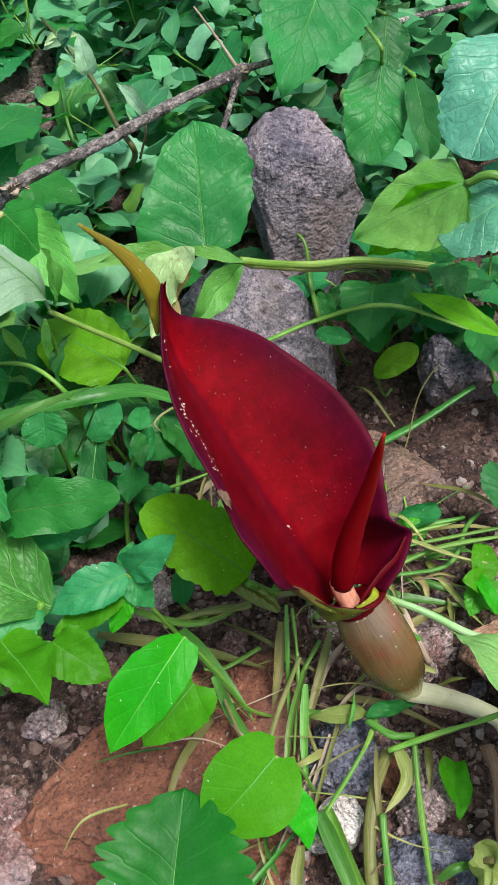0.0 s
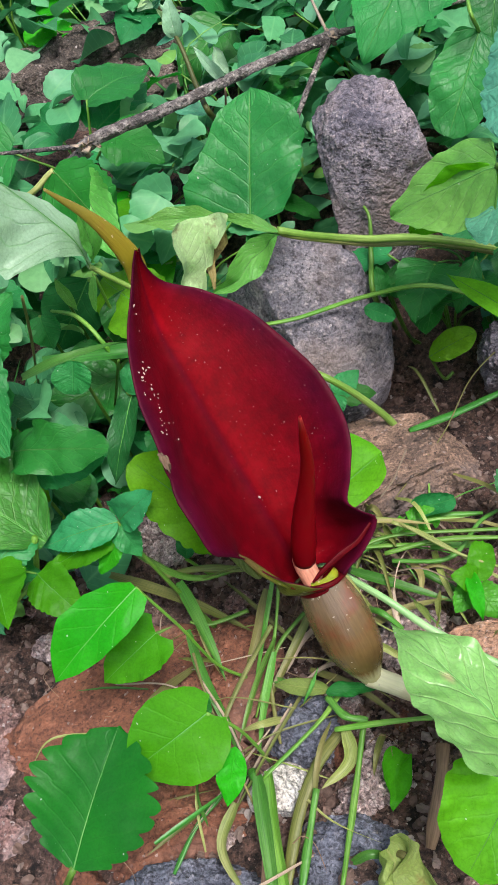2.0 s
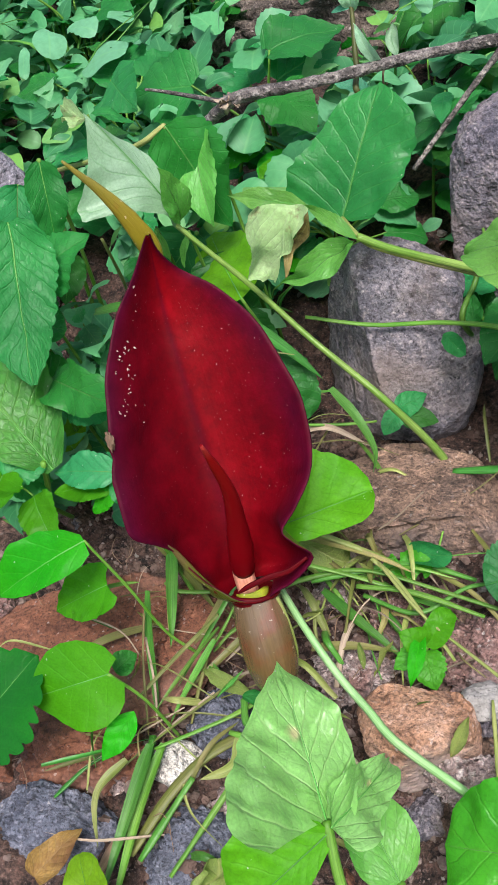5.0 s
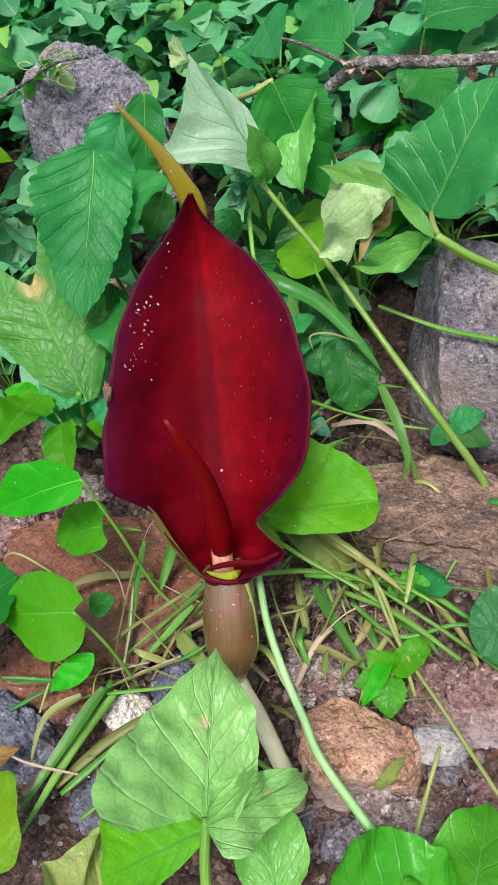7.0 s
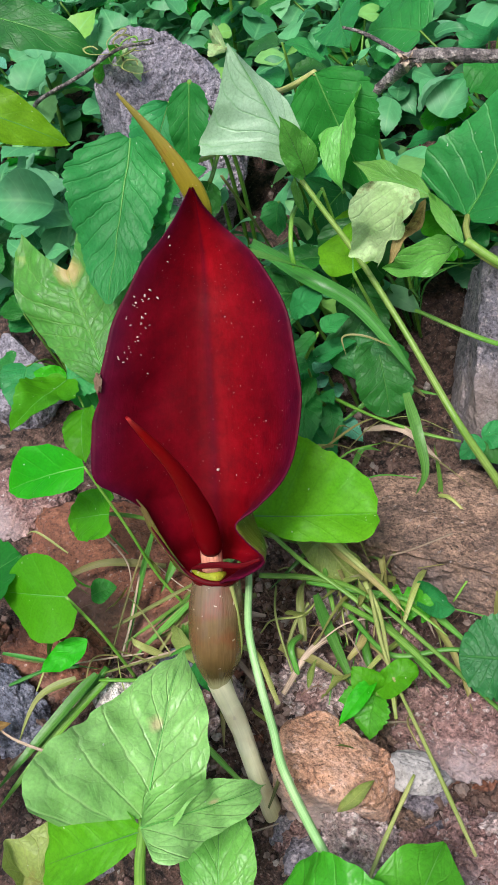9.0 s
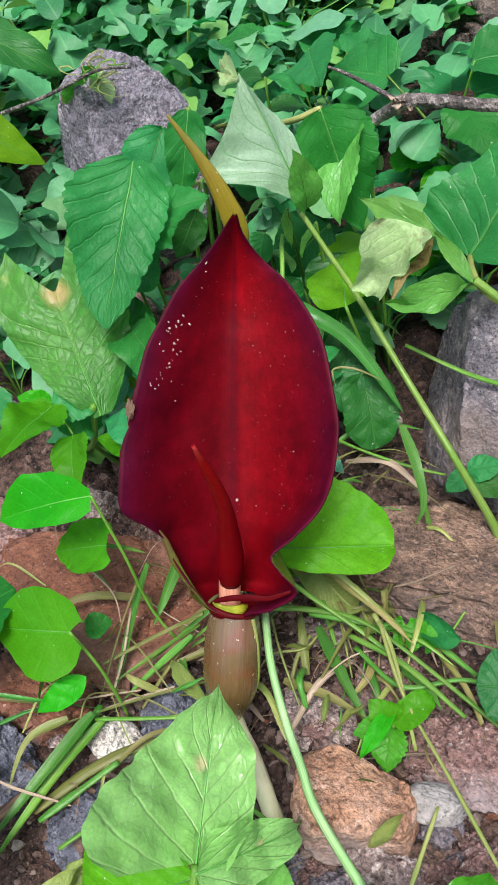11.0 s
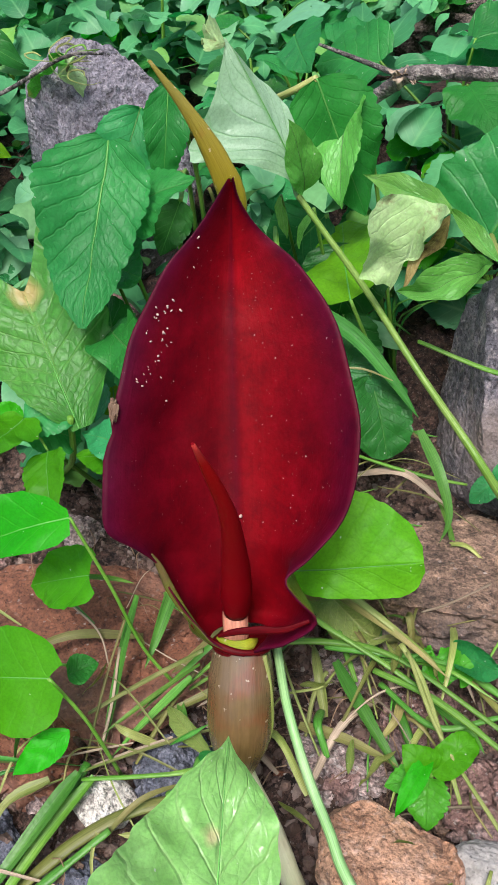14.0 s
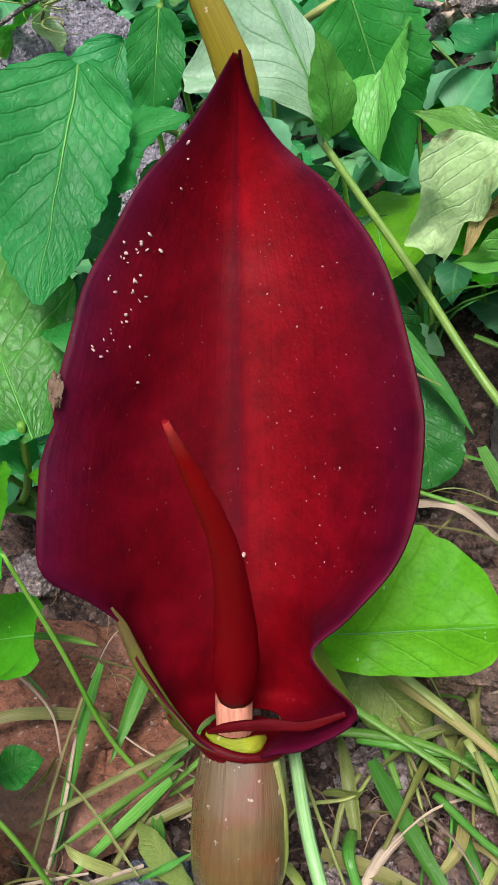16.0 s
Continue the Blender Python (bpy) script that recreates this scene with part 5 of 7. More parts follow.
# leaves in front, over the red stone
leaf_thing("weed_leaf", "smooth bright green heart-shaped leaf over the red stone", "leaf",
           [("blade", L_BRIGHT, dict(base=(-0.0345, 0.1181, 0.0504), tip=(-0.0591, 0.0968, 0.0434), nrm=(0.42, -0.42, 0.8), width=0.034, sag=0.10, folds=(-0.10, 0.25), lobe=0.13, ripple=0.05, pucker=0.006, ragged=0.1, out=((0, 0.05, 0.12, 0.25, 0.4, 0.55, 0.7, 0.82, 0.92, 1), (0.13, 0.32, 0.42, 0.50, 0.51, 0.46, 0.34, 0.19, 0.06, 0.0), (0.11, 0.27, 0.35, 0.43, 0.45, 0.41, 0.30, 0.17, 0.05, 0.0)), nu=16, nv=56)),
            ("under_leaf", L_BRIGHT, dict(base=(-0.030, 0.1165, 0.030), tip=(-0.0274, 0.0968, 0.0300), nrm=(0.4, -0.5, 0.7), width=0.010, kind="lance", fold=0.2)),
            ("small_leaf", L_MID, dict(base=(-0.0477, 0.1245, 0.0300), tip=(-0.0452, 0.1344, 0.0300), width=0.010, kind="ovate", sag=0.15, fold=0.3))],
           [([(-0.0345, 0.1181, 0.0504), (-0.029, 0.122, 0.030), (-0.026, 0.124, 0.0)], [0.0006, 0.0006, 0.0007], S_GREEN)])
leaf_thing("weed_leaf", "folded bright green leaf with two blades", "leaf",
           [("blade", L_BRIGHT, dict(base=(-0.0583, 0.1451, 0.0791), tip=(-0.0825, 0.1157, 0.0653), nrm=(0.2, -0.35, 0.9), width=0.020, sag=0.10, folds=(0.15, 0.75), pucker=0.008, ripple=0.08, ragged=0.2, out=((0, 0.1, 0.3, 0.55, 0.8, 1), (0.13, 0.19, 0.22, 0.20, 0.12, 0.0), (0.05, 0.14, 0.24, 0.26, 0.15, 0.0)), nu=14, nv=48)),
            ("blade", L_BRIGHT, dict(base=(-0.0610, 0.1447, 0.0503), tip=(-0.0798, 0.1287, 0.0398), nrm=(0.2, -0.4, 0.9), width=0.016, sag=0.08, fold=0.25, lobe=0.12, pucker=0.015, out=((0, 0.06, 0.25, 0.5, 0.8, 1), (0.22, 0.36, 0.42, 0.36, 0.17, 0.0), (0.2, 0.32, 0.38, 0.32, 0.15, 0.0)), nu=12, nv=44))],
           [([(-0.0583, 0.1451, 0.0791), (-0.053, 0.148, 0.050), (-0.048, 0.150, 0.02), (-0.040, 0.155, 0.0)], [0.0005, 0.0006, 0.0006, 0.0007], S_GREEN)])
leaf_thing("weed_leaf", "dark green serrated leaf low over the red stone", "leaf",
           [("blade", L_SERRATE, dict(base=(-0.0676, 0.0680, 0.0400), tip=(-0.0620, 0.1095, 0.0530), nrm=(0.05, -0.2, 1.0), width=0.050, out=((0, 0.08, 0.25, 0.5, 0.75, 0.92, 1), (0.06, 0.27, 0.45, 0.54, 0.42, 0.2, 0.0), (0.06, 0.27, 0.45, 0.54, 0.42, 0.2, 0.0)), sag=0.06, fold=0.12, teeth=8, tooth=0.13, ripple=0.06, pucker=0.015, nu=16, nv=110))],
           [([ (-0.0676, 0.0680, 0.0400), (-0.0897, 0.0612, 0.0000)], [0.0012, 0.0014], S_GREEN)])
# mint-like plant at the flower's side
leaf_thing("mint_plant", "small mint-like plant with soft toothed leaves", "plant",
           [("leaf", L_MINT, dict(base=(-0.0835, 0.1812, 0.0640), tip=(-0.1130, 0.1705, 0.0600), nrm=(0.1, -0.5, 0.9), width=0.0150, kind="ovate", sag=0.16, fold=0.2, teeth=12, tooth=0.05, nv=56)),
            ("leaf", L_MINT, dict(base=(-0.0835, 0.1812, 0.0640), tip=(-0.0610, 0.1805, 0.0850), nrm=(0.0, -0.7, 0.7), width=0.0135, kind="ovate", sag=0.14, fold=0.2, teeth=10, tooth=0.05, nv=56)),
            ("leaf", L_MINT, dict(base=(-0.0838, 0.1810, 0.0630), tip=(-0.0770, 0.1755, 0.0500), nrm=(0.4, -0.6, 0.6), width=0.0105, kind="ovate", sag=0.12, fold=0.2, teeth=8, tooth=0.06, nv=56)),
            ("leaf", L_BRIGHT, dict(base=(-0.0860, 0.1790, 0.0590), tip=(-0.1120, 0.1660, 0.0520), nrm=(0.1, -0.5, 0.9), width=0.0135, kind="ovate", sag=0.1, fold=0.1, teeth=14, tooth=0.06, nv=56)),
            ("leaf", L_BRIGHT, dict(base=(-0.0850, 0.1770, 0.0570), tip=(-0.0920, 0.1680, 0.0480), nrm=(0.2, -0.6, 0.7), width=0.0085, kind="ovate", sag=0.1, fold=0.25, teeth=8, tooth=0.06, nv=56)),
            ("leaf", L_MINT, dict(base=(-0.0840, 0.1830, 0.0650), tip=(-0.0800, 0.1890, 0.0720), nrm=(0.1, -0.6, 0.7), width=0.0075, kind="ovate", sag=0.1, fold=0.25, teeth=8, tooth=0.06, nv=56))],
           [([(-0.0837, 0.1812, 0.0640), (-0.0800, 0.1800, 0.0450), (-0.0720, 0.1790, 0.0200), (-0.0620, 0.1760, 0.0000)], [0.0006, 0.0008, 0.0010, 0.0011], S_GREEN)])
leaf_thing("mint_plant", "young mint-like plant with bright leaves in crossed pairs", "plant",
           [("leaf", L_MINT, dict(base=(-0.1227, 0.1551, 0.0689), tip=(-0.1131, 0.1777, 0.0679), nrm=(0.3, -0.6, 0.8), width=0.0170, kind="ovate", sag=0.14, fold=0.15, teeth=11, tooth=0.05, nv=64)),
            ("leaf", L_MINT, dict(base=(-0.1227, 0.1551, 0.0689), tip=(-0.1220, 0.1734, 0.0469), nrm=(0.5, -0.4, 0.8), width=0.0170, kind="ovate", sag=0.16, fold=0.15, teeth=11, tooth=0.05, nv=64)),
            ("leaf", L_BRIGHT, dict(base=(-0.1227, 0.1551, 0.0689), tip=(-0.0996, 0.1269, 0.0763), nrm=(0.5, -0.3, 0.8), width=0.0210, kind="ovate", sag=0.14, fold=0.2, wave=0.2, teeth=10, tooth=0.05, nv=64)),
            ("leaf", L_BRIGHT, dict(base=(-0.1227, 0.1551, 0.0689), tip=(-0.1310, 0.1450, 0.0740), nrm=(0.4, -0.3, 0.8), width=0.0100, kind="ovate", sag=0.12, fold=0.3, teeth=8, tooth=0.05, nv=56)),
            ("leaf", L_BRIGHT, dict(base=(-0.1069, 0.1560, 0.0649), tip=(-0.0874, 0.1457, 0.0557), nrm=(0.2, -0.5, 0.8), width=0.0180, kind="ovate", sag=0.12, fold=0.2, teeth=11, tooth=0.05, nv=64))],
           [([(-0.1227, 0.1551, 0.0689), (-0.1290, 0.1600, 0.0500), (-0.1360, 0.1700, 0.0250), (-0.1450, 0.1800, 0.0000)], [0.0007, 0.0009, 0.0010, 0.0011], S_GREEN),
            ([(-0.1227, 0.1551, 0.0689), (-0.1170, 0.1565, 0.0660), (-0.1069, 0.1560, 0.0649)], [0.0005, 0.0005, 0.0004], S_GREEN)], at=(-0.1450, 0.1800, 0.0000))
leaf_thing("mint_plant", "mint-like plant with wide wrinkled leaves at the side", "plant",
           [("leaf", L_QUILT, dict(base=(-0.1208, 0.1938, 0.0750), tip=(-0.0874, 0.1969, 0.0850), nrm=(0.2, -0.5, 0.9), width=0.018, kind="oblong", sag=0.12, fold=0.1, wave=0.2, teeth=12, tooth=0.06)),
            ("leaf", L_MID, dict(base=(-0.1208, 0.1938, 0.0750), tip=(-0.1452, 0.2052, 0.0850), width=0.022, kind="ovate", sag=0.1, teeth=12, tooth=0.06)),
            ("leaf", L_BLUE, dict(base=(-0.1203, 0.1785, 0.0550), tip=(-0.1428, 0.1813, 0.0600), width=0.022, kind="ovate", sag=0.1, teeth=12, tooth=0.06)),
            ("leaf", L_YELLOW, dict(base=(-0.1256, 0.1886, 0.0500), tip=(-0.1512, 0.2033, 0.0600), width=0.022, kind="ovate", sag=0.1)),
            ("leaf", L_DARK, dict(base=(-0.1286, 0.2053, 0.0500), tip=(-0.1190, 0.2189, 0.0400), width=0.018, kind="ovate", sag=0.1))],
           [([ (-0.1208, 0.1938, 0.0750), (-0.1296, 0.1968, 0.0500), (-0.1423, 0.2052, 0.0100), (-0.1469, 0.2090, 0.0000)], [0.0012, 0.0014, 0.0015, 0.0016], S_GREEN)])
# hanging quilted leaf, burnt leaf and small leaves behind the tail
leaf_thing("weed_leaf", "long crinkled green leaf hanging behind the flower", "leaf",
           [("blade", L_QUILT, dict(base=(-0.1440, 0.2200, 0.1400), tip=(-0.1152, 0.1828, 0.0980), nrm=(0.8, -0.35, 0.5), width=0.034, kind="oblong", sag=0.06, fold=0.12, wave=0.14, teeth=15, tooth=0.045, lobe=0.02, pucker=0.05, ribs=9, crumple=0.0009, out=((0, 0.04, 0.1, 0.2, 0.33, 0.5, 0.7, 0.9, 1), (0.05, 0.13, 0.20, 0.25, 0.25, 0.22, 0.17, 0.09, 0.02), (0.06, 0.17, 0.27, 0.35, 0.36, 0.31, 0.23, 0.12, 0.02)), nu=16, nv=90))],
           [([ (-0.1440, 0.2200, 0.1400), (-0.1496, 0.2354, 0.1200), (-0.1979, 0.2728, 0.0900), (-0.3416, 0.3430, 0.0000)], [0.0010, 0.0010, 0.0012, 0.0014], S_PALE)])
leaf_thing("weed_leaf", "green leaf with a torn yellow-brown burnt edge", "leaf",
           [("blade", L_SCORCH, dict(base=(-0.1080, 0.1690, 0.0660), tip=(-0.1500, 0.1770, 0.0990), nrm=(0.75, -0.35, 0.55), width=0.050, sag=0.06, fold=0.06, wave=0.10, pucker=0.05, lobe=-0.62, lobe_end=1.0, out=((0, 0.15, 0.35, 0.6, 0.8, 0.9, 0.96, 1), (0.05, 0.16, 0.28, 0.40, 0.46, 0.44, 0.37, 0.24), (0.08, 0.24, 0.38, 0.46, 0.48, 0.44, 0.36, 0.22)), nu=16, nv=56))],
           [([ (-0.1106, 0.1681, 0.0700), (-0.1255, 0.1673, 0.0400), (-0.1659, 0.1693, 0.0000)], [0.0012, 0.0013, 0.0014], S_GREEN)])
for bb, tt, ww, mm in (((-0.1715, 0.2463, 0.1350), (-0.1606, 0.2180, 0.1050), 0.026, L_QUILT), ((-0.1594, 0.2538, 0.1450), (-0.1536, 0.2400, 0.1100), 0.017, L_QUILT), ((-0.1618, 0.2505, 0.1000), (-0.1632, 0.2372, 0.0800), 0.016, L_DARK)):
    leaf_thing("weed_leaf", "veined green leaf hanging behind the flower's tip", "leaf", [("blade", mm, dict(base=bb, tip=tt, nrm=(0.8, -0.35, 0.5), width=ww, kind="ovate", sag=0.06, fold=0.12, teeth=14, tooth=0.06, nu=8, nv=36))],
               [([bb, (bb[0] - 0.03, bb[1] + 0.02, 0.09), (bb[0] - 0.04, bb[1] + 0.02, 0.0)], [0.001, 0.001, 0.0012], S_GREEN)])
leaf_thing("weed_leaf", "crinkled green leaf with a rolled margin behind the pale leaf", "leaf",
           [("blade", L_QUILT, dict(base=(-0.1196, 0.2898, 0.1450), tip=(-0.1066, 0.2973, 0.0950), nrm=(0.75, -0.5, 0.4), width=0.034, kind="ovate", sag=0.08, fold=-0.25, wave=0.15, teeth=16, tooth=0.06, nu=10, nv=48))],
           [([ (-0.1196, 0.2898, 0.1450), (-0.1484, 0.2882, 0.1300), (-0.2989, 0.3361, 0.0600), (-0.3901, 0.3706, 0.0000)], [0.0012, 0.0013, 0.0014, 0.0014], S_PALE)])
for bb, tt, ww in (((-0.1322, 0.2981, 0.0850), (-0.1555, 0.2827, 0.0550), 0.030), ((-0.1134, 0.2968, 0.0800), (-0.1082, 0.2803, 0.0500), 0.034), ((-0.0967, 0.2701, 0.0500), (-0.0710, 0.2678, 0.0300), 0.026)):
    leaf_thing("weed_leaf", "shaded green leaf low behind the flower", "leaf", [("blade", L_DARK, dict(base=bb, tip=tt, nrm=(0.6, -0.4, 0.6), width=ww, kind="ovate", sag=0.1, fold=0.1))],
               [([bb, (bb[0] - 0.01, bb[1] + 0.01, 0.0)], [0.001, 0.0012], S_GREEN)])
for lb, mt, bb, tt, ww, kd, kw in (
    ("crinkled pale green leaf beside the hooded one", L_PALE, (-0.1210, 0.3048, 0.1350), (-0.1018, 0.2827, 0.1050), 0.020, "ovate", dict(fold=0.4, wave=0.3, teeth=12, tooth=0.05, nv=40)),
    ("yellow-green veined leaf low behind the flower", L_YELLOW, (-0.0908, 0.2760, 0.0750), (-0.1292, 0.3035, 0.0800), 0.032, "oblong", dict(fold=-0.1, wave=0.15)),
    ("soft green veined leaf near the ground", L_MID, (-0.1141, 0.2669, 0.0550), (-0.1493, 0.2442, 0.0500), 0.030, "ovate", dict(fold=0.1, wave=0.12)),
    ("small rounded leaf near the ground", L_QUILT, (-0.1058, 0.2514, 0.0600), (-0.0941, 0.2625, 0.0700), 0.014, "round", dict(fold=0.15)),
    ("small rounded leaf near the ground", L_MID, (-0.1297, 0.2806, 0.0600), (-0.1410, 0.2598, 0.0600), 0.016, "round", dict(fold=0.15)),
    ("pointed green leaf hanging over soil", L_DARK, (-0.1037, 0.2580, 0.0600), (-0.1135, 0.2238, 0.0300), 0.013, "lance", dict(fold=0.3)),
    ("rounded green leaf on shaded soil", L_DARK, (-0.1366, 0.2154, 0.0350), (-0.1205, 0.2207, 0.0300), 0.020, "round", dict(fold=0.1)),
    ("small pointed upright leaf over litter", L_MID, (-0.0743, 0.1951, 0.0200), (-0.0708, 0.2066, 0.0350), 0.009, "lance", dict(fold=0.3)),
    ("low green leaf between the stones", L_MID, (-0.0083, 0.3326, 0.0450), (0.0223, 0.3397, 0.0500), 0.018, "ovate", dict(fold=0.15)),
    ("low green leaf between the stones", L_DARK, (-0.0062, 0.3324, 0.0400), (-0.0224, 0.3510, 0.0500), 0.014, "ovate", dict(fold=0.15)),
    ("yellowed rounded leaf near the soil", L_YELLOW, (0.0119, 0.3121, 0.0200), (0.0327, 0.3170, 0.0300), 0.013, "round", dict(fold=0.1)),
    ("dark rounded leaf near the soil", L_DARK, (0.0325, 0.3369, 0.0400), (0.0141, 0.3226, 0.0450), 0.014, "round", dict(fold=0.1)),
    ("green leaf hanging by the stones", L_MID, (0.0333, 0.3317, 0.0600), (0.0251, 0.3178, 0.0400), 0.012, "lance", dict(fold=0.2)),
):
    leaf_thing("weed_leaf", lb, "leaf", [("blade", mt, dict(base=bb, tip=tt, nrm=(0.15, -0.5, 0.8), width=ww, kind=kd, sag=0.12, **kw))],
               [([bb, (bb[0] + 0.004, bb[1] + 0.006, max(0.0, bb[2] - 0.03)), (bb[0] + 0.008, bb[1] + 0.010, 0.0)], [0.0007, 0.0008, 0.0009], S_GREEN)])
for lb, mt, bb, tt, ww in (
    ("broad dark green leaf arching out of the weeds", L_DARK, (-0.345, 0.205, 0.150), (-0.300, 0.2530, 0.1185), 0.030),
    ("yellow-green pointed leaf arching out of the weeds", L_YELLOW, (-0.255, 0.160, 0.150), (-0.228, 0.2100, 0.1120), 0.028),
):
    leaf_thing("weed_leaf", lb, "leaf", [("blade", mt, dict(base=bb, tip=tt, nrm=(0.6, -0.2, 0.8), width=ww, kind="ovate", sag=0.16, fold=0.25, wave=0.12, nu=12, nv=48))],
               [([bb, (bb[0] - 0.02, bb[1] - 0.01, bb[2] - 0.02), (bb[0] - 0.04, bb[1] - 0.01, 0.0)], [0.0012, 0.0014, 0.0018], S_GREEN)])
# plants by the stones
leaf_thing("weed_plant", "dark green scalloped leaf beside the brown stone", "plant",
           [("leaf", L_DARK, dict(base=(0.0621, 0.2373, 0.0250), tip=(0.0512, 0.2203, 0.0300), width=0.026, kind="round", teeth=10, tooth=0.06, sag=0.12, nv=40))],
           [([ (0.0621, 0.2373, 0.0250), (0.0566, 0.2470, 0.0000)], [0.001, 0.0012], S_GREEN)])
leaf_thing("weed_plant", "small leafy seedling between the stones", "plant",
           [("leaf", L_BRIGHT, dict(base=(0.0419, 0.1937, 0.0200), tip=(0.0434, 0.2089, 0.0250), width=0.010, kind="oblong", sag=0.2, fold=0.2)),
            ("leaf", L_BRIGHT, dict(base=(0.0419, 0.1937, 0.0200), tip=(0.0336, 0.1902, 0.0280), width=0.011, kind="ovate", sag=0.2, fold=0.2)),
            ("leaf", L_ARUM, dict(base=(0.0412, 0.1928, 0.0180), tip=(0.0506, 0.1835, 0.0120), width=0.013, kind="ovate", teeth=8, tooth=0.1, sag=0.15, nv=40)),
            ("leaf", L_BRIGHT, dict(base=(0.0387, 0.1961, 0.0220), tip=(0.0452, 0.1772, 0.0200), width=0.006, kind="lance", sag=0.2, fold=0.4)),
            ("leaf", L_ARUM, dict(base=(0.0409, 0.1941, 0.0180), tip=(0.0349, 0.1819, 0.0160), width=0.010, kind="ovate", teeth=8, tooth=0.1, nv=40))],
           [([ (0.0419, 0.1937, 0.0200), (0.0365, 0.1953, 0.0000)], [0.0008, 0.001], S_GREEN)])
leaf_thing("weed_plant", "round-leaved seedling beside the large brown stone", "plant",
           [("leaf", L_MID, dict(base=(-0.0281, 0.2888, 0.0200), tip=(-0.0181, 0.2983, 0.0250), width=0.012, kind="ovate", sag=0.15)), ("leaf", L_MID, dict(base=(-0.0269, 0.2876, 0.0200), tip=(-0.0287, 0.2768, 0.0150), width=0.010, kind="ovate", sag=0.15)),
            ("leaf", L_DARK, dict(base=(-0.0269, 0.2876, 0.0200), tip=(-0.0109, 0.2940, 0.0150), width=0.012, kind="ovate", sag=0.15))],
           [([ (-0.0281, 0.2888, 0.0200), (-0.0374, 0.2967, 0.0000)], [0.0008, 0.001], S_GREEN)])
leaf_thing("fallen_leaf", "dry curled tan leaf on the soil", "leaf", [("blade", L_DRY, dict(base=(-0.0300, 0.0562, 0.0120), tip=(-0.0271, 0.0785, 0.0140), width=0.014, kind="ovate", sag=0.2, curl=1.0, crumple=0.002))])
leaf_thing("fallen_leaf", "crumpled yellow leaf on the dark stone", "leaf", [("blade", L_CRUMPLE, dict(base=(0.0400, 0.0660, 0.0120), tip=(0.0250, 0.0960, 0.0150), width=0.030, kind="oblong", sag=0.2, curl=1.7, crumple=0.009, nu=18, nv=48))])
leaf_thing("weed_leaf", "yellow-green leaf low by the dark stone", "leaf", [("blade", L_YELLOW, dict(base=(0.0118, 0.0532, 0.0200), tip=(-0.0152, 0.0705, 0.0250), width=0.016, kind="oblong", sag=0.1, fold=0.2, wave=0.15))])
leaf_thing("fallen_leaf", "limp cut green leaf lying on rubble", "leaf", [("blade", L_BRIGHT, dict(base=(0.0205, 0.1319, 0.0080), tip=(0.0211, 0.1090, 0.0080), width=0.013, kind="ovate", sag=0.1, curl=1.0, crumple=0.003))])

leaf_thing("fallen_leaf", "crumpled pale tan leaf under the cut stems", "leaf", [("blade", L_CRUMPLE, dict(base=(-0.0372, 0.2109, 0.0140), tip=(-0.0062, 0.2137, 0.0140), width=0.020, kind="oblong", sag=0.2, curl=1.4, crumple=0.0045, nu=12, nv=28))])
leaf_thing("fallen_leaf", "shredded green leaf under the cut stems", "leaf", [("blade", L_MID, dict(base=(0.0162, 0.2273, 0.0140), tip=(0.0292, 0.2326, 0.0160), width=0.012, kind="oblong", sag=0.2, curl=1.2, crumple=0.004, nu=10, nv=24))])
leaf_thing("fallen_leaf", "faded scrap of green leaf on the orange stone", "leaf", [("blade", L_CRUMPLE, dict(base=(0.0689, 0.1624, 0.0210), tip=(0.0683, 0.1766, 0.0220), width=0.005, kind="lance", sag=0.1, curl=0.8, crumple=0.0015))])
leaf_thing("fallen_leaf", "limp torn green leaf beside the bulb", "leaf", [("blade", L_CRUMPLE, dict(base=(-0.0053, 0.1474, 0.0140), tip=(-0.0262, 0.1454, 0.0160), width=0.007, kind="lance", sag=0.1, curl=0.9, crumple=0.002)), ("blade", L_MID, dict(base=(-0.0069, 0.1453, 0.0160), tip=(0.0110, 0.1484, 0.0180), width=0.007, kind="lance", sag=0.1, curl=0.9, crumple=0.002))])
for bb, tt, ww in (((-0.0820, 0.2763, 0.0450), (-0.0625, 0.2670, 0.0200), 0.024), ((-0.1000, 0.2790, 0.0620), (-0.0850, 0.2760, 0.0380), 0.021)):
    leaf_thing("weed_leaf", "dark green leaf drooping in the shade beside the petiole", "leaf", [("blade", L_DARK, dict(base=bb, tip=tt, nrm=(0.8, -0.3, 0.5), width=ww, kind="oblong", sag=0.12, fold=0.15, wave=0.15, teeth=9, tooth=0.04))],
               [([bb, (bb[0] - 0.006, bb[1] + 0.004, bb[2] * 0.6), (bb[0] - 0.010, bb[1] + 0.008, 0.0)], [0.0007, 0.0008, 0.0010], S_GREEN)])

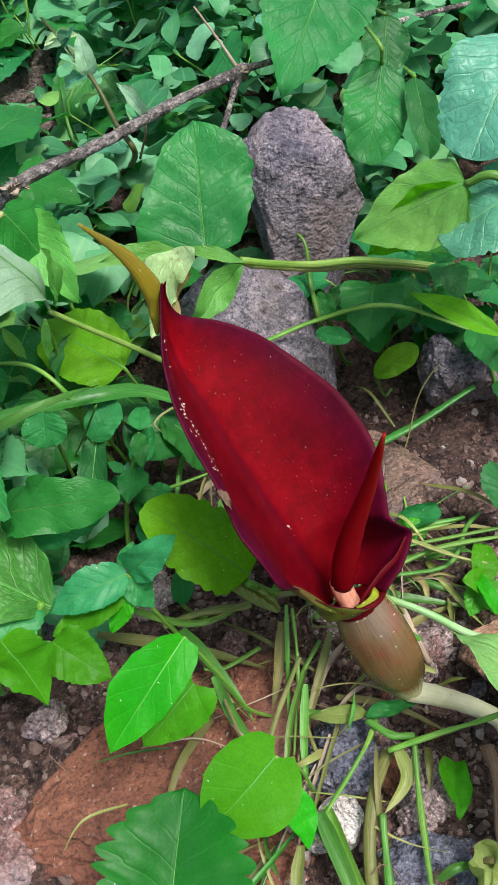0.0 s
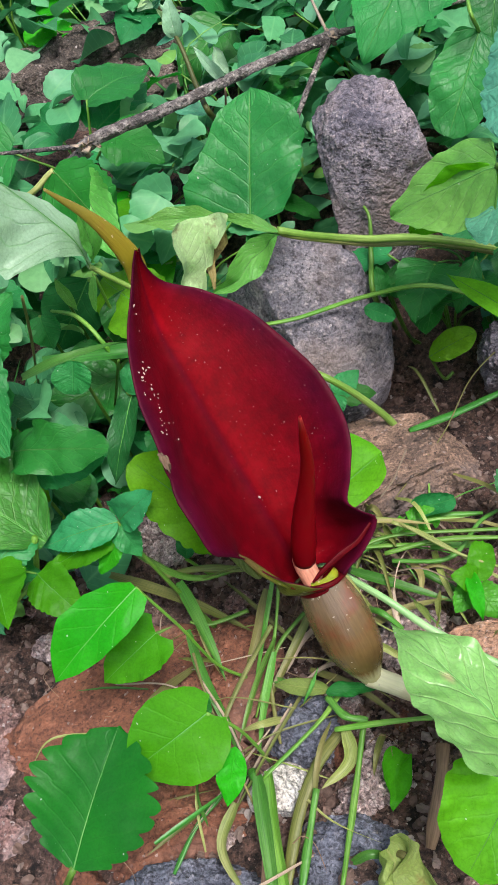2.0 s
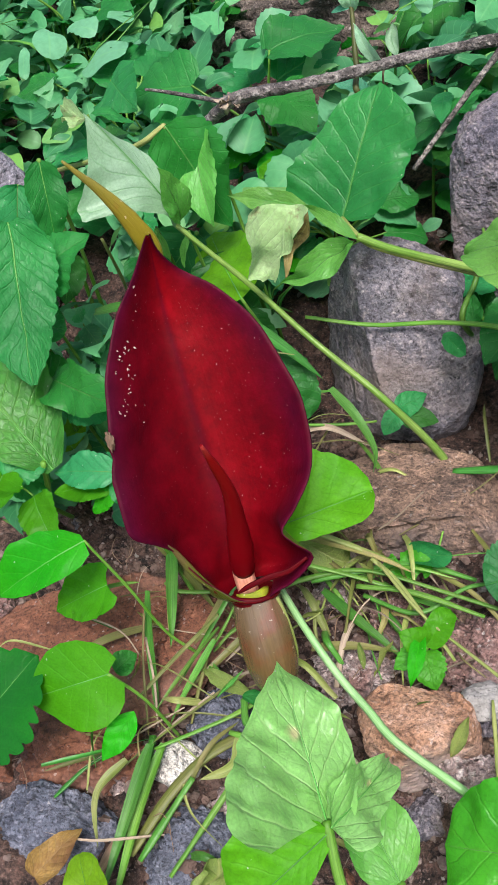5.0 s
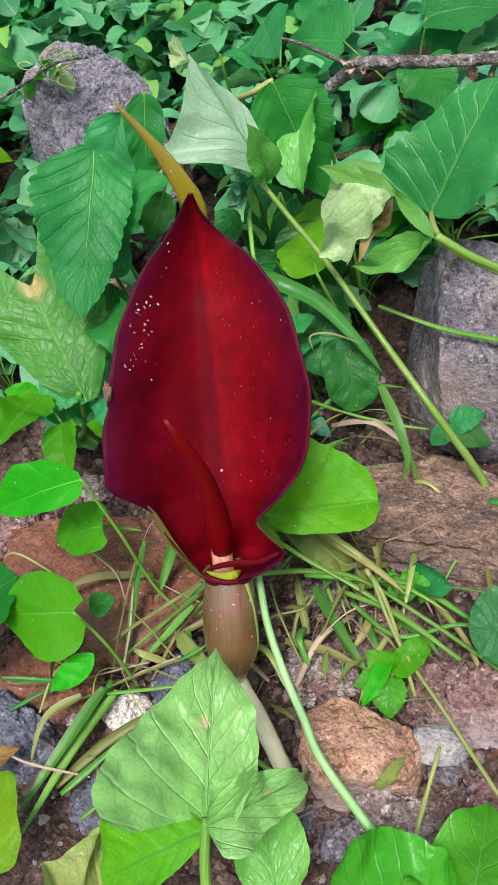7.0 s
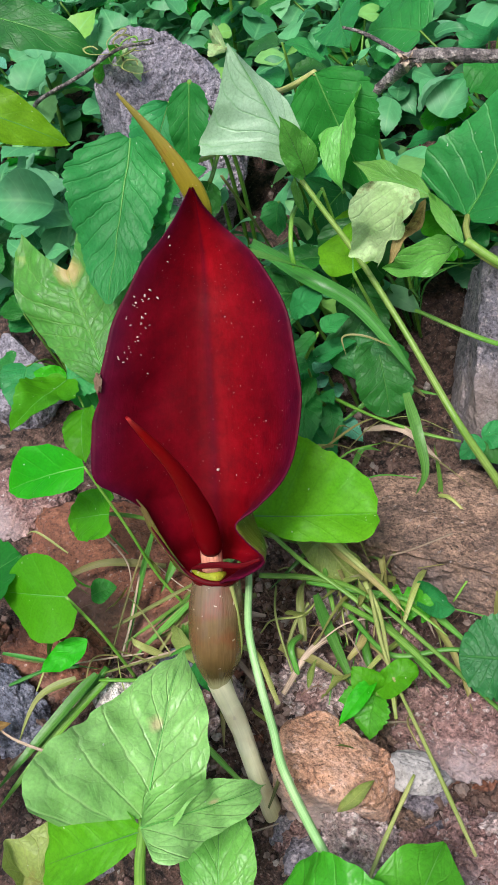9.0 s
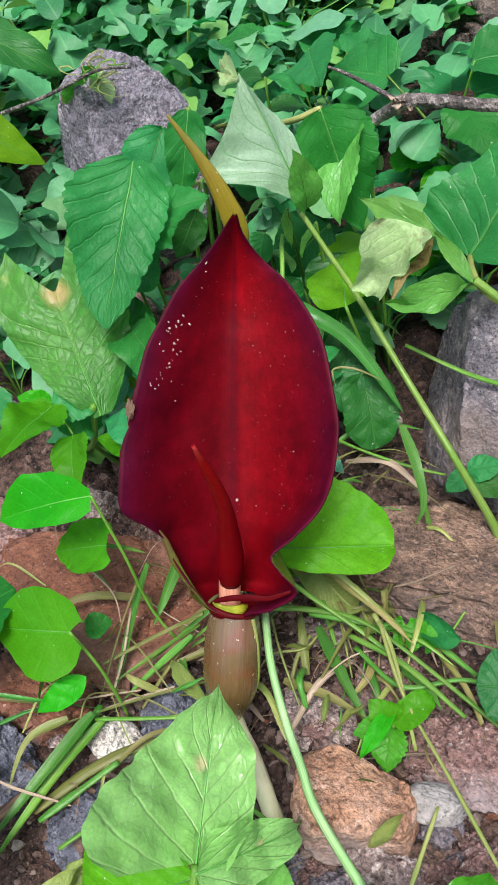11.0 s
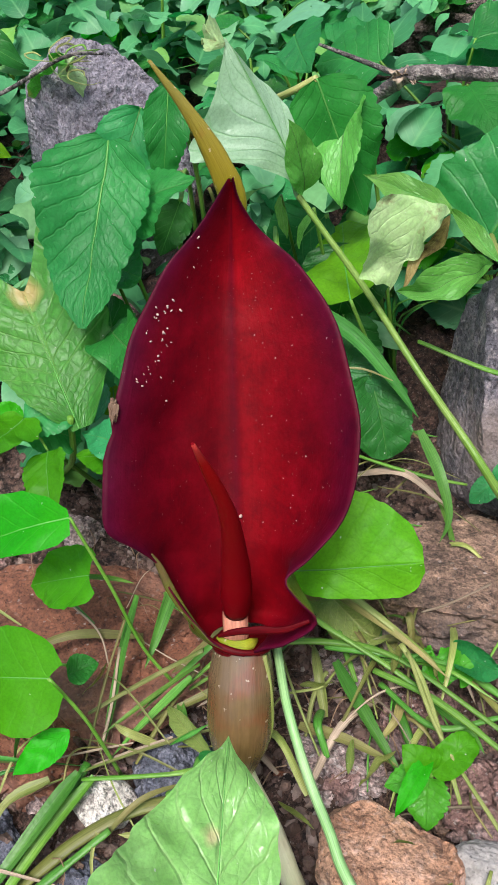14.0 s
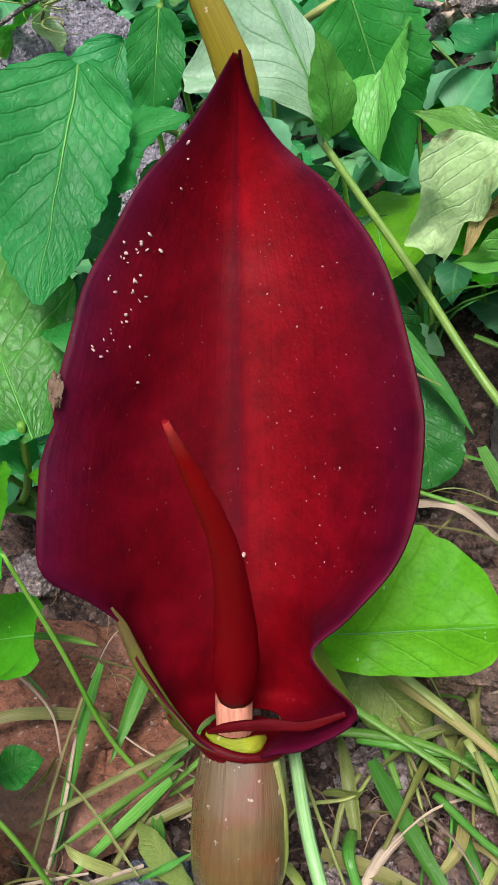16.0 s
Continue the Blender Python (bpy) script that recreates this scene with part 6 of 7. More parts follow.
# ---- branch and dry stems ----
br = holder("fallen_branch", (-0.035, 0.42, 0.06), "grey-brown dead branch lying over the weeds", "branch")
part("limb", tube_bm([(-0.1330, 0.3365, 0.1265), (-0.122, 0.3430, 0.1290), (-0.0966, 0.3593, 0.1290), (-0.066, 0.388, 0.1280), (-0.0360, 0.4178, 0.1242), (-0.0330, 0.4205, 0.1238)], [0.0034, 0.0027, 0.0025, 0.0024, 0.0022, 0.0030, 0.0022], 12, knobbly=0.35, n=14), S_BARK, br)
part("twig", tube_bm([(-0.0355, 0.418, 0.124), (-0.0415, 0.4055, 0.1150), (-0.0475, 0.3927, 0.1055), (-0.0590, 0.3690, 0.0860)], [0.0021, 0.0014, 0.0013, 0.0011], 8, knobbly=0.25), S_BARK, br)
part("twig", tube_bm([(-0.0340, 0.4195, 0.124), (-0.010, 0.440, 0.118), (0.05, 0.50, 0.10), (0.12, 0.58, 0.07)], [0.0018, 0.0014, 0.0015, 0.0016], 8, knobbly=0.25), S_BARK, br)
part("twig", tube_bm([(-0.0355, 0.418, 0.124), (-0.0440, 0.4330, 0.1330), (-0.0560, 0.4600, 0.1400)], [0.0009, 0.0007, 0.0006], 6, knobbly=0.2), S_DRYTWIG, br, "thin reddish side shoot")
part("twig", tube_bm([(-0.130, 0.338, 0.127), (-0.1473, 0.3384, 0.1150), (-0.1796, 0.3351, 0.0900), (-0.2758, 0.3794, 0.0300)], [0.0030, 0.0026, 0.0022, 0.002], 8, knobbly=0.2), S_BARK, br)
part("twig", tube_bm([(-0.130, 0.338, 0.127), (-0.1734, 0.3423, 0.1250), (-0.1783, 0.3344, 0.1300)], [0.0012, 0.0009, 0.0006], 6), S_BARK, br)
part("curled_leaf", leaf_bm((-0.0755, 0.3785, 0.1300), (-0.0850, 0.3760, 0.1470), (0.2, -0.8, 0.5), 0.0065, "ovate", 0.2, curl=1.2, crumple=0.0012, nu=6, nv=20, seed=5), L_GREYBACK, br, "withered silvery leaf clinging to the branch")
part("knot", rock_bm((0.0058, 0.0044, 0.0044), 61, 3, 9, 0.5, 0.35), S_DRYTWIG, br, "pale splintered knot").matrix_world = pose(-0.131, 0.3375, 0.1275)
part("knot", rock_bm((0.0044, 0.0036, 0.0034), 62, 3, 9, 0.5, 0.35), S_DRYTWIG, br, "pale splintered knot").matrix_world = pose(-0.0355, 0.418, 0.1245)
settle(br)
tw = leaf_thing("dry_weed", "thin dry weed stem with withered grey leaves", "plant",
                [("withered_leaf", L_GREYBACK, dict(base=(-0.1016, 0.4012, 0.1400), tip=(-0.1137, 0.4208, 0.1500), width=0.010, kind="ovate", curl=1.5, crumple=0.002)),
                 ("withered_leaf", L_GREYBACK, dict(base=(-0.0817, 0.3977, 0.1200), tip=(-0.0907, 0.4134, 0.1300), width=0.008, kind="lance", curl=1.5, crumple=0.002)),
                 ("withered_leaf", L_WILT, dict(base=(-0.1089, 0.4127, 0.1450), tip=(-0.0985, 0.4102, 0.1500), width=0.007, kind="ovate", curl=1.5, crumple=0.002)),
                 ("withered_leaf", L_GREYBACK, dict(base=(-0.1000, 0.3966, 0.1420), tip=(-0.1020, 0.4050, 0.1590), nrm=(0.1, -0.7, 0.7), width=0.009, kind="ovate", sag=0.25, fold=0.3)),
                 ("withered_leaf", L_BLUE, dict(base=(-0.0904, 0.3864, 0.1100), tip=(-0.1119, 0.3871, 0.1150), width=0.010, kind="ovate", curl=0.8))],
                [([ (-0.1214, 0.4245, 0.1600), (-0.0999, 0.3966, 0.1420), (-0.0912, 0.3825, 0.1250), (-0.0864, 0.3805, 0.1100), (-0.1322, 0.5214, 0.0200)], [0.0007, 0.0010, 0.0013, 0.0014, 0.0014], S_OLIVE),
                 ([ (-0.0877, 0.3955, 0.1000), (-0.0791, 0.3839, 0.1200), (-0.0805, 0.3905, 0.1250)], [0.0006, 0.0005, 0.0004], S_BROWNROOT)])
leaf_thing("dry_weed", "bent dry stalk with a wilted seed head", "plant",
           [("seed_head", L_WILT, dict(base=(-0.2552, 0.2585, 0.1300), tip=(-0.2684, 0.2635, 0.1100), width=0.016, kind="ovate", curl=2.0, crumple=0.006, nu=12, nv=24)),
            ("seed_head", L_BURNT, dict(base=(-0.2561, 0.2543, 0.1300), tip=(-0.2881, 0.2487, 0.1100), width=0.014, kind="ovate", curl=2.0, crumple=0.006, nu=12, nv=24))],
           [([ (-0.2513, 0.2706, 0.1300), (-0.2492, 0.2532, 0.1350), (-0.2786, 0.2345, 0.1200), (-0.3489, 0.2197, 0.0900), (-0.5534, 0.2381, 0.0000)], [0.0005, 0.0008, 0.0010, 0.0012, 0.0014], S_BARK)])


# ---- cut stems, straw and grass on the ground ----
def ribbon_bm(pts, width, fold=0.3, turn=0.0, up=(0, 0, 1), n=6):
    """A grass blade: a folded strip through pts, tapering to its end and slowly turning. UV: u across, v along."""
    path = smooth_path(pts, n)
    m = len(path) - 1
    bm = bmesh.new()
    uvl = bm.loops.layers.uv.new("UVMap")
    rows = []
    for i, p in enumerate(path):
        t = (path[min(i + 1, m)] - path[max(i - 1, 0)]).normalized()
        side = t.cross(Vector(up))
        side = side.normalized() if side.length > 1e-3 else t.orthogonal().normalized()
        side = Matrix.Rotation(turn * i / m, 3, t) @ side
        nor = side.cross(t)
        v = i / m
        w = width * (0.55 + 0.45 * min(1, v * 5)) * (1 - v**5) * (1 - 0.25 * v)
        rows.append([bm.verts.new(p + side * (u * w) + nor * (abs(u) * w * fold)) for u in (-1, -0.5, 0, 0.5, 1)])
    for i in range(m):
        for k in range(4):
            f = bm.faces.new((rows[i][k], rows[i][k + 1], rows[i + 1][k + 1], rows[i + 1][k]))
            for lp, (a, c) in zip(f.loops, ((k, i), (k + 1, i), (k + 1, i + 1), (k, i + 1))):
                lp[uvl].uv = (a / 4, c / m)
    return bm


def strand(label, pts, r, mat, flat=1.0, name="straw", up=(0, 0, 1)):
    rng = random.Random(len(label) + int(1e4 * abs(pts[0][0] + pts[-1][1])))
    kink = [Vector(p) + Vector((rng.uniform(-1, 1), rng.uniform(-1, 1), rng.uniform(-0.3, 0.8))) * 0.0010 for p in pts]
    if flat < 0.6:
        bm = ribbon_bm(kink, r * 0.85, rng.uniform(0.2, 0.7), rng.uniform(-1.2, 1.2), up if up != (0, 0, 1) else (rng.uniform(-0.4, 0.4), rng.uniform(-0.5, 0.2), 0.8))
    else:
        bm = tube_bm(kink, [r * 0.62 * rng.uniform(0.75, 1.15) for _ in range(6)] + [r * 0.4], 10, rng.uniform(0.45, 0.8), n=8, knobbly=0.16)
    ob = link_bm(name, bm, mat)
    return tagged(ob, label, "stem" if name == "cut_stem" else "grass", "cut grass and straw on the ground")


strand("bright green grass stem crossing the stones", [(-0.070, 0.289, 0.060), (-0.045, 0.303, 0.052), (-0.013, 0.315, 0.055), (0.020, 0.312, 0.060), (0.06, 0.31, 0.04)], 0.0020, S_GREEN, name="cut_stem")
strand("pale cut stem lying by the flower", [ (-0.0289, 0.2048, 0.0340), (-0.0080, 0.2112, 0.0300), (0.0141, 0.2174, 0.0220), (0.0182, 0.2175, 0.0160)], 0.0019, S_PALE, 0.7, "cut_stem")
strand("pale split stem beside the brown stone", [ (-0.0247, 0.2066, 0.0300), (0.0036, 0.2128, 0.0260), (0.0232, 0.2181, 0.0200)], 0.0014, S_STRAW, 0.5, "cut_stem")
strand("long green cut stem over the rubble", [ (-0.0224, 0.1825, 0.0220), (-0.0079, 0.1999, 0.0220), (0.0072, 0.2099, 0.0220), (0.0376, 0.2171, 0.0180), (0.0707, 0.2235, 0.0140)], 0.0018, S_GREEN, name="cut_stem")
strand("long green cut stem over the rubble", [ (-0.0317, 0.1931, 0.0300), (-0.0127, 0.1991, 0.0280), (0.0099, 0.2079, 0.0200), (0.0389, 0.2156, 0.0120)], 0.0015, S_GREEN, 0.6, "cut_stem")
strand("green jointed stem by the brown stone", [ (-0.0107, 0.1964, 0.0200), (0.0036, 0.2095, 0.0200), (0.0182, 0.2259, 0.0140), (0.0404, 0.2311, 0.0120)], 0.0020, S_GRASS, name="cut_stem")
strand("pale jointed straw over the stones", [ (0.0121, 0.2114, 0.0300), (0.0370, 0.2009, 0.0240), (0.0663, 0.1964, 0.0200), (0.0983, 0.1908, 0.0150)], 0.0012, S_PALE)
strand("flat yellow straw on the rubble", [ (0.0030, 0.1747, 0.0120), (0.0174, 0.1832, 0.0140), (0.0328, 0.1918, 0.0120)], 0.0024, S_STRAW, 0.35)
strand("green grass blade on the rubble", [ (-0.0062, 0.1966, 0.0160), (0.0142, 0.1923, 0.0140), (0.0388, 0.1876, 0.0100)], 0.0026, S_GRASS, 0.2)
strand("green grass blade on the rubble", [ (0.0220, 0.2111, 0.0140), (0.0368, 0.2126, 0.0140), (0.0428, 0.2138, 0.0100)], 0.0022, S_GRASS, 0.25)
strand("withered pale root wisps", [ (-0.0056, 0.1934, 0.0140), (-0.0037, 0.1857, 0.0120), (0.0038, 0.1758, 0.0080)], 0.0012, S_PALE, 0.6)
strand("withered pale root wisps", [ (-0.0037, 0.1960, 0.0140), (-0.0032, 0.1873, 0.0150), (-0.0097, 0.1794, 0.0120), (-0.0109, 0.1738, 0.0060)], 0.0008, S_PALE, 0.6)
strand("dry tan grass scrap", [ (0.0162, 0.2051, 0.0120), (0.0202, 0.1978, 0.0130), (0.0209, 0.1921, 0.0100)], 0.0018, S_STRAW, 0.3)
strand("broad green grass blade by the red stone", [ (-0.0587, 0.1555, 0.0320), (-0.0525, 0.1446, 0.0200), (-0.0404, 0.1306, 0.0080), (-0.0383, 0.1245, 0.0000)], 0.0026, S_GRASS, 0.25)
strand("thin pale grass stalk", [ (-0.0552, 0.1491, 0.0300), (-0.0484, 0.1348, 0.0180), (-0.0354, 0.1162, 0.0040)], 0.0008, S_STRAW)
strand("thin reddish grass stalk", [ (-0.0532, 0.1437, 0.0200), (-0.0421, 0.1326, 0.0120), (-0.0344, 0.1218, 0.0040)], 0.0008, S_DRYTWIG)
strand("thin pale runner on the red stone", [ (-0.0858, 0.1378, 0.0200), (-0.0675, 0.1408, 0.0160), (-0.0545, 0.1378, 0.0120)], 0.0006, S_DRYTWIG)
for k, (a, b, c, r, m) in enumerate((
    ((-0.0277, 0.1619, 0.0300), (-0.0400, 0.1441, 0.0160), (-0.0448, 0.1245, 0.0100), 0.0016, S_PALE), ((-0.0269, 0.1592, 0.0260), (-0.0343, 0.1434, 0.0140), (-0.0360, 0.1239, 0.0080), 0.0018, S_GREEN),
    ((-0.0260, 0.1565, 0.0220), (-0.0290, 0.1380, 0.0120), (-0.0286, 0.1238, 0.0060), 0.0020, S_GRASS), ((-0.0292, 0.1586, 0.0200), (-0.0274, 0.1445, 0.0120), (-0.0225, 0.1284, 0.0060), 0.0012, S_STRAW),
    ((-0.0127, 0.1567, 0.0120), (-0.0215, 0.1299, 0.0120), (-0.0335, 0.0964, 0.0100), 0.0012, S_PALE), ((-0.0249, 0.1314, 0.0120), (-0.0356, 0.1120, 0.0120), (-0.0465, 0.0902, 0.0100), 0.0009, S_DRYTWIG),
    ((-0.0022, 0.1533, 0.0100), (-0.0085, 0.1365, 0.0140), (-0.0225, 0.1124, 0.0140), 0.0016, S_GREEN), ((-0.0244, 0.1138, 0.0160), (-0.0183, 0.0949, 0.0140), (-0.0067, 0.0633, 0.0100), 0.0034, S_GRASS),
    ((-0.0215, 0.1159, 0.0120), (-0.0136, 0.0939, 0.0100), (-0.0002, 0.0605, 0.0080), 0.0030, S_GREEN), ((-0.0214, 0.1059, 0.0100), (-0.0174, 0.0900, 0.0080), (-0.0160, 0.0708, 0.0060), 0.0034, S_BROWNROOT),
    ((-0.0516, 0.0854, 0.0200), (-0.0377, 0.1010, 0.0180), (-0.0244, 0.1177, 0.0140), 0.0012, S_GRASSDK), ((-0.0830, 0.1429, 0.0300), (-0.0733, 0.1530, 0.0300), (-0.0647, 0.1594, 0.0300), 0.0012, S_GREEN),
    ((-0.0606, 0.1204, 0.0350), (-0.0552, 0.1229, 0.0280), (-0.0515, 0.1280, 0.0260), 0.0008, S_GREEN), ((-0.0407, 0.1068, 0.0300), (-0.0409, 0.1006, 0.0200), (-0.0397, 0.0957, 0.0100), 0.0022, S_GRASS),
)):
    strand("cut grass and stems beside the flower", [a, b, c], r, m, (1.0, 0.5, 0.3)[k % 3], "cut_stem" if r > 0.0019 else "straw")
for k, (a, b, c, r, m) in enumerate((
    ((-0.0319, 0.1840, 0.0300), (-0.0334, 0.1622, 0.0200), (-0.0347, 0.1358, 0.0080), 0.0013, S_GRASS), ((-0.0301, 0.1841, 0.0280), (-0.0303, 0.1634, 0.0180), (-0.0333, 0.1379, 0.0060), 0.0010, S_GREEN),
    ((-0.0332, 0.1803, 0.0260), (-0.0376, 0.1666, 0.0160), (-0.0401, 0.1534, 0.0100), 0.0026, S_STRAW), ((-0.0175, 0.1770, 0.0200), (-0.0248, 0.1565, 0.0140), (-0.0330, 0.1306, 0.0080), 0.0020, S_OLIVE),
    ((-0.0214, 0.1769, 0.0160), (-0.0291, 0.1657, 0.0140), (-0.0318, 0.1561, 0.0100), 0.0014, S_GREEN), ((-0.0728, 0.1832, 0.0200), (-0.0605, 0.1671, 0.0180), (-0.0472, 0.1464, 0.0120), 0.0032, S_GRASS),
    ((-0.0632, 0.1695, 0.0180), (-0.0552, 0.1576, 0.0140), (-0.0487, 0.1485, 0.0120), 0.0008, S_STRAW), ((-0.0451, 0.1774, 0.0140), (-0.0568, 0.1689, 0.0160), (-0.0652, 0.1682, 0.0180), 0.0016, S_GREEN),
    ((-0.1105, 0.1901, 0.0120), (-0.0746, 0.1815, 0.0100), (-0.0408, 0.1711, 0.0080), 0.0030, S_OLIVE), ((-0.1010, 0.1975, 0.0200), (-0.0698, 0.1846, 0.0220), (-0.0483, 0.1915, 0.0200), 0.0018, S_GREEN),
    ((-0.0799, 0.1856, 0.0200), (-0.0659, 0.1886, 0.0220), (-0.0460, 0.1916, 0.0200), 0.0030, S_PALE), ((-0.0261, 0.1904, 0.0300), (-0.0447, 0.1896, 0.0250), (-0.0723, 0.1832, 0.0200), 0.0016, S_PALE),
    ((-0.0197, 0.1432, 0.0100), (-0.0307, 0.1115, 0.0060), (-0.0362, 0.0835, 0.0060), 0.0010, S_DRYTWIG), ((-0.0286, 0.1159, 0.0100), (-0.0206, 0.0995, 0.0100), (-0.0128, 0.0795, 0.0100), 0.0026, S_GRASS),
    ((-0.0309, 0.1042, 0.0100), (-0.0326, 0.0896, 0.0100), (-0.0199, 0.0761, 0.0080), 0.0026, S_PALE), ((-0.0400, 0.1069, 0.0060), (-0.0518, 0.0947, 0.0060), (-0.0594, 0.0832, 0.0060), 0.0012, S_OLIVE),
    ((-0.0375, 0.1063, 0.0080), (-0.0435, 0.0947, 0.0080), (-0.0488, 0.0789, 0.0060), 0.0016, S_GRASSDK), ((-0.0649, 0.0992, 0.0060), (-0.0513, 0.1053, 0.0080), (-0.0417, 0.1079, 0.0080), 0.0007, S_STRAW),
    ((-0.0274, 0.1496, 0.0120), (-0.0153, 0.1458, 0.0140), (-0.0076, 0.1483, 0.0120), 0.0022, S_GRASS), ((-0.0070, 0.1441, 0.0140), (0.0016, 0.1383, 0.0160), (0.0092, 0.1376, 0.0140), 0.0026, S_GRASS),
)):
    strand("cut grass and stems under the flower", [a, b, c], r, m, (0.3, 1.0, 0.45)[k % 3], "cut_stem" if r > 0.0019 else "straw")
strand("curved olive stem half in the soil", [ (-0.0007, 0.1337, 0.0100), (-0.0063, 0.1205, 0.0120), (-0.0098, 0.1040, 0.0100), (-0.0099, 0.0809, 0.0060)], 0.0034, S_OLIVE, name="cut_stem")
strand("bright green cut stalk with a node", [ (0.0005, 0.1317, 0.0200), (0.0176, 0.1353, 0.0220), (0.0343, 0.1389, 0.0240), (0.0506, 0.1432, 0.0260)], 0.0017, S_GREEN, name="cut_stem")
strand("pale green split stem", [ (0.0082, 0.1347, 0.0180), (0.0087, 0.1158, 0.0120), (0.0090, 0.0832, 0.0100)], 0.0018, S_GREEN, name="cut_stem")
strand("pale split leaf sheath", [ (0.0031, 0.1334, 0.0180), (0.0040, 0.1251, 0.0120), (-0.0031, 0.1138, 0.0100)], 0.0030, S_PALE, 0.3, "cut_stem")
strand("green cut stem end", [ (-0.0034, 0.1123, 0.0140), (-0.0038, 0.0984, 0.0120), (-0.0041, 0.0819, 0.0100)], 0.0024, S_GRASS, name="cut_stem")
strand("thick pinkish-brown stem half buried", [ (0.0340, 0.1375, 0.0040), (0.0359, 0.1212, 0.0080), (0.0339, 0.1032, 0.0020)], 0.0040, S_BROWNROOT, name="cut_stem")
strand("thin pale creeping root", [ (0.0490, 0.3150, 0.0300), (0.0319, 0.2980, 0.0200), (0.0220, 0.2714, 0.0120), (0.0056, 0.2346, 0.0150)], 0.0006, S_STRAW)
strand("thin pale twig on the brown stone", [ (0.0113, 0.2469, 0.0300), (0.0069, 0.2329, 0.0300), (0.0035, 0.2251, 0.0260)], 0.0007, S_DRYTWIG)
strand("long folded grass blade behind the flower", [ (-0.1424, 0.2558, 0.0750), (-0.1028, 0.2615, 0.0750), (-0.0857, 0.2711, 0.0650), (-0.0714, 0.2762, 0.0500), (-0.0583, 0.2795, 0.0350)], 0.0042, S_GRASSDK, 0.12, "grass_strand", (0.4, -0.4, 0.8))
strand("drooping green grass blade", [ (-0.0419, 0.2646, 0.0500), (-0.0256, 0.2586, 0.0450), (-0.0158, 0.2533, 0.0350), (-0.0118, 0.2474, 0.0300)], 0.0028, S_GRASS, 0.12, "grass_strand", (0.7, -0.3, 0.6))
strand("curled pale dry grass tendril", [ (-0.0669, 0.2759, 0.0500), (-0.0754, 0.2684, 0.0550), (-0.0811, 0.2611, 0.0550), (-0.0764, 0.2584, 0.0480)], 0.0008, S_PALE, 0.5, "grass_strand")
strand("thin green stalk over the soil", [ (-0.0940, 0.2517, 0.0200), (-0.0661, 0.2603, 0.0200), (-0.0460, 0.2719, 0.0180), (-0.0370, 0.2822, 0.0150)], 0.0014, S_GREEN)
strand("dark green thick stem by the stones", [ (0.0069, 0.2754, 0.0100), (0.0268, 0.2830, 0.0140), (0.0562, 0.2967, 0.0200)], 0.0030, S_GRASSDK, name="cut_stem")
strand("pale green cut stem to the side", [ (0.0091, 0.2104, 0.0300), (0.0239, 0.2080, 0.0260), (0.0525, 0.1946, 0.0200)], 0.0014, S_PALE, name="cut_stem")
strand("green grass stem to the side", [ (0.0066, 0.2028, 0.0220), (0.0279, 0.2083, 0.0220), (0.0532, 0.2138, 0.0200)], 0.0018, S_GREEN, name="cut_stem")
strand("green grass stem to the side", [ (0.0083, 0.2030, 0.0160), (0.0298, 0.2059, 0.0160), (0.0407, 0.2236, 0.0160), (0.0473, 0.2308, 0.0140)], 0.0016, S_GRASS, name="cut_stem")


strand("arching pale green stem in the weeds", [ (-0.1471, 0.2822, 0.0800), (-0.1253, 0.2685, 0.0880), (-0.1111, 0.2593, 0.0780), (-0.1153, 0.2669, 0.0500), (-0.1428, 0.2989, 0.0000)], 0.0016, S_GREEN, name="cut_stem")
strand("long grass blade crossing the weeds", [ (-0.1381, 0.2346, 0.0850), (-0.1195, 0.2397, 0.0900), (-0.1039, 0.2506, 0.0880), (-0.0982, 0.2623, 0.0800)], 0.0032, S_GRASS, 0.3, "grass_strand", (0.2, -0.4, 0.8))
strand("upright stalk among the weeds", [ (-0.1262, 0.2462, 0.1200), (-0.1448, 0.2591, 0.0850), (-0.1693, 0.2763, 0.0400), (-0.1995, 0.3071, 0.0000)], 0.0012, S_PALE, name="cut_stem")
strand("upright stalk among the weeds", [ (-0.0932, 0.2392, 0.0900), (-0.1098, 0.2496, 0.0600), (-0.1334, 0.2655, 0.0200), (-0.1455, 0.2755, 0.0000)], 0.0013, S_GREEN, name="cut_stem")
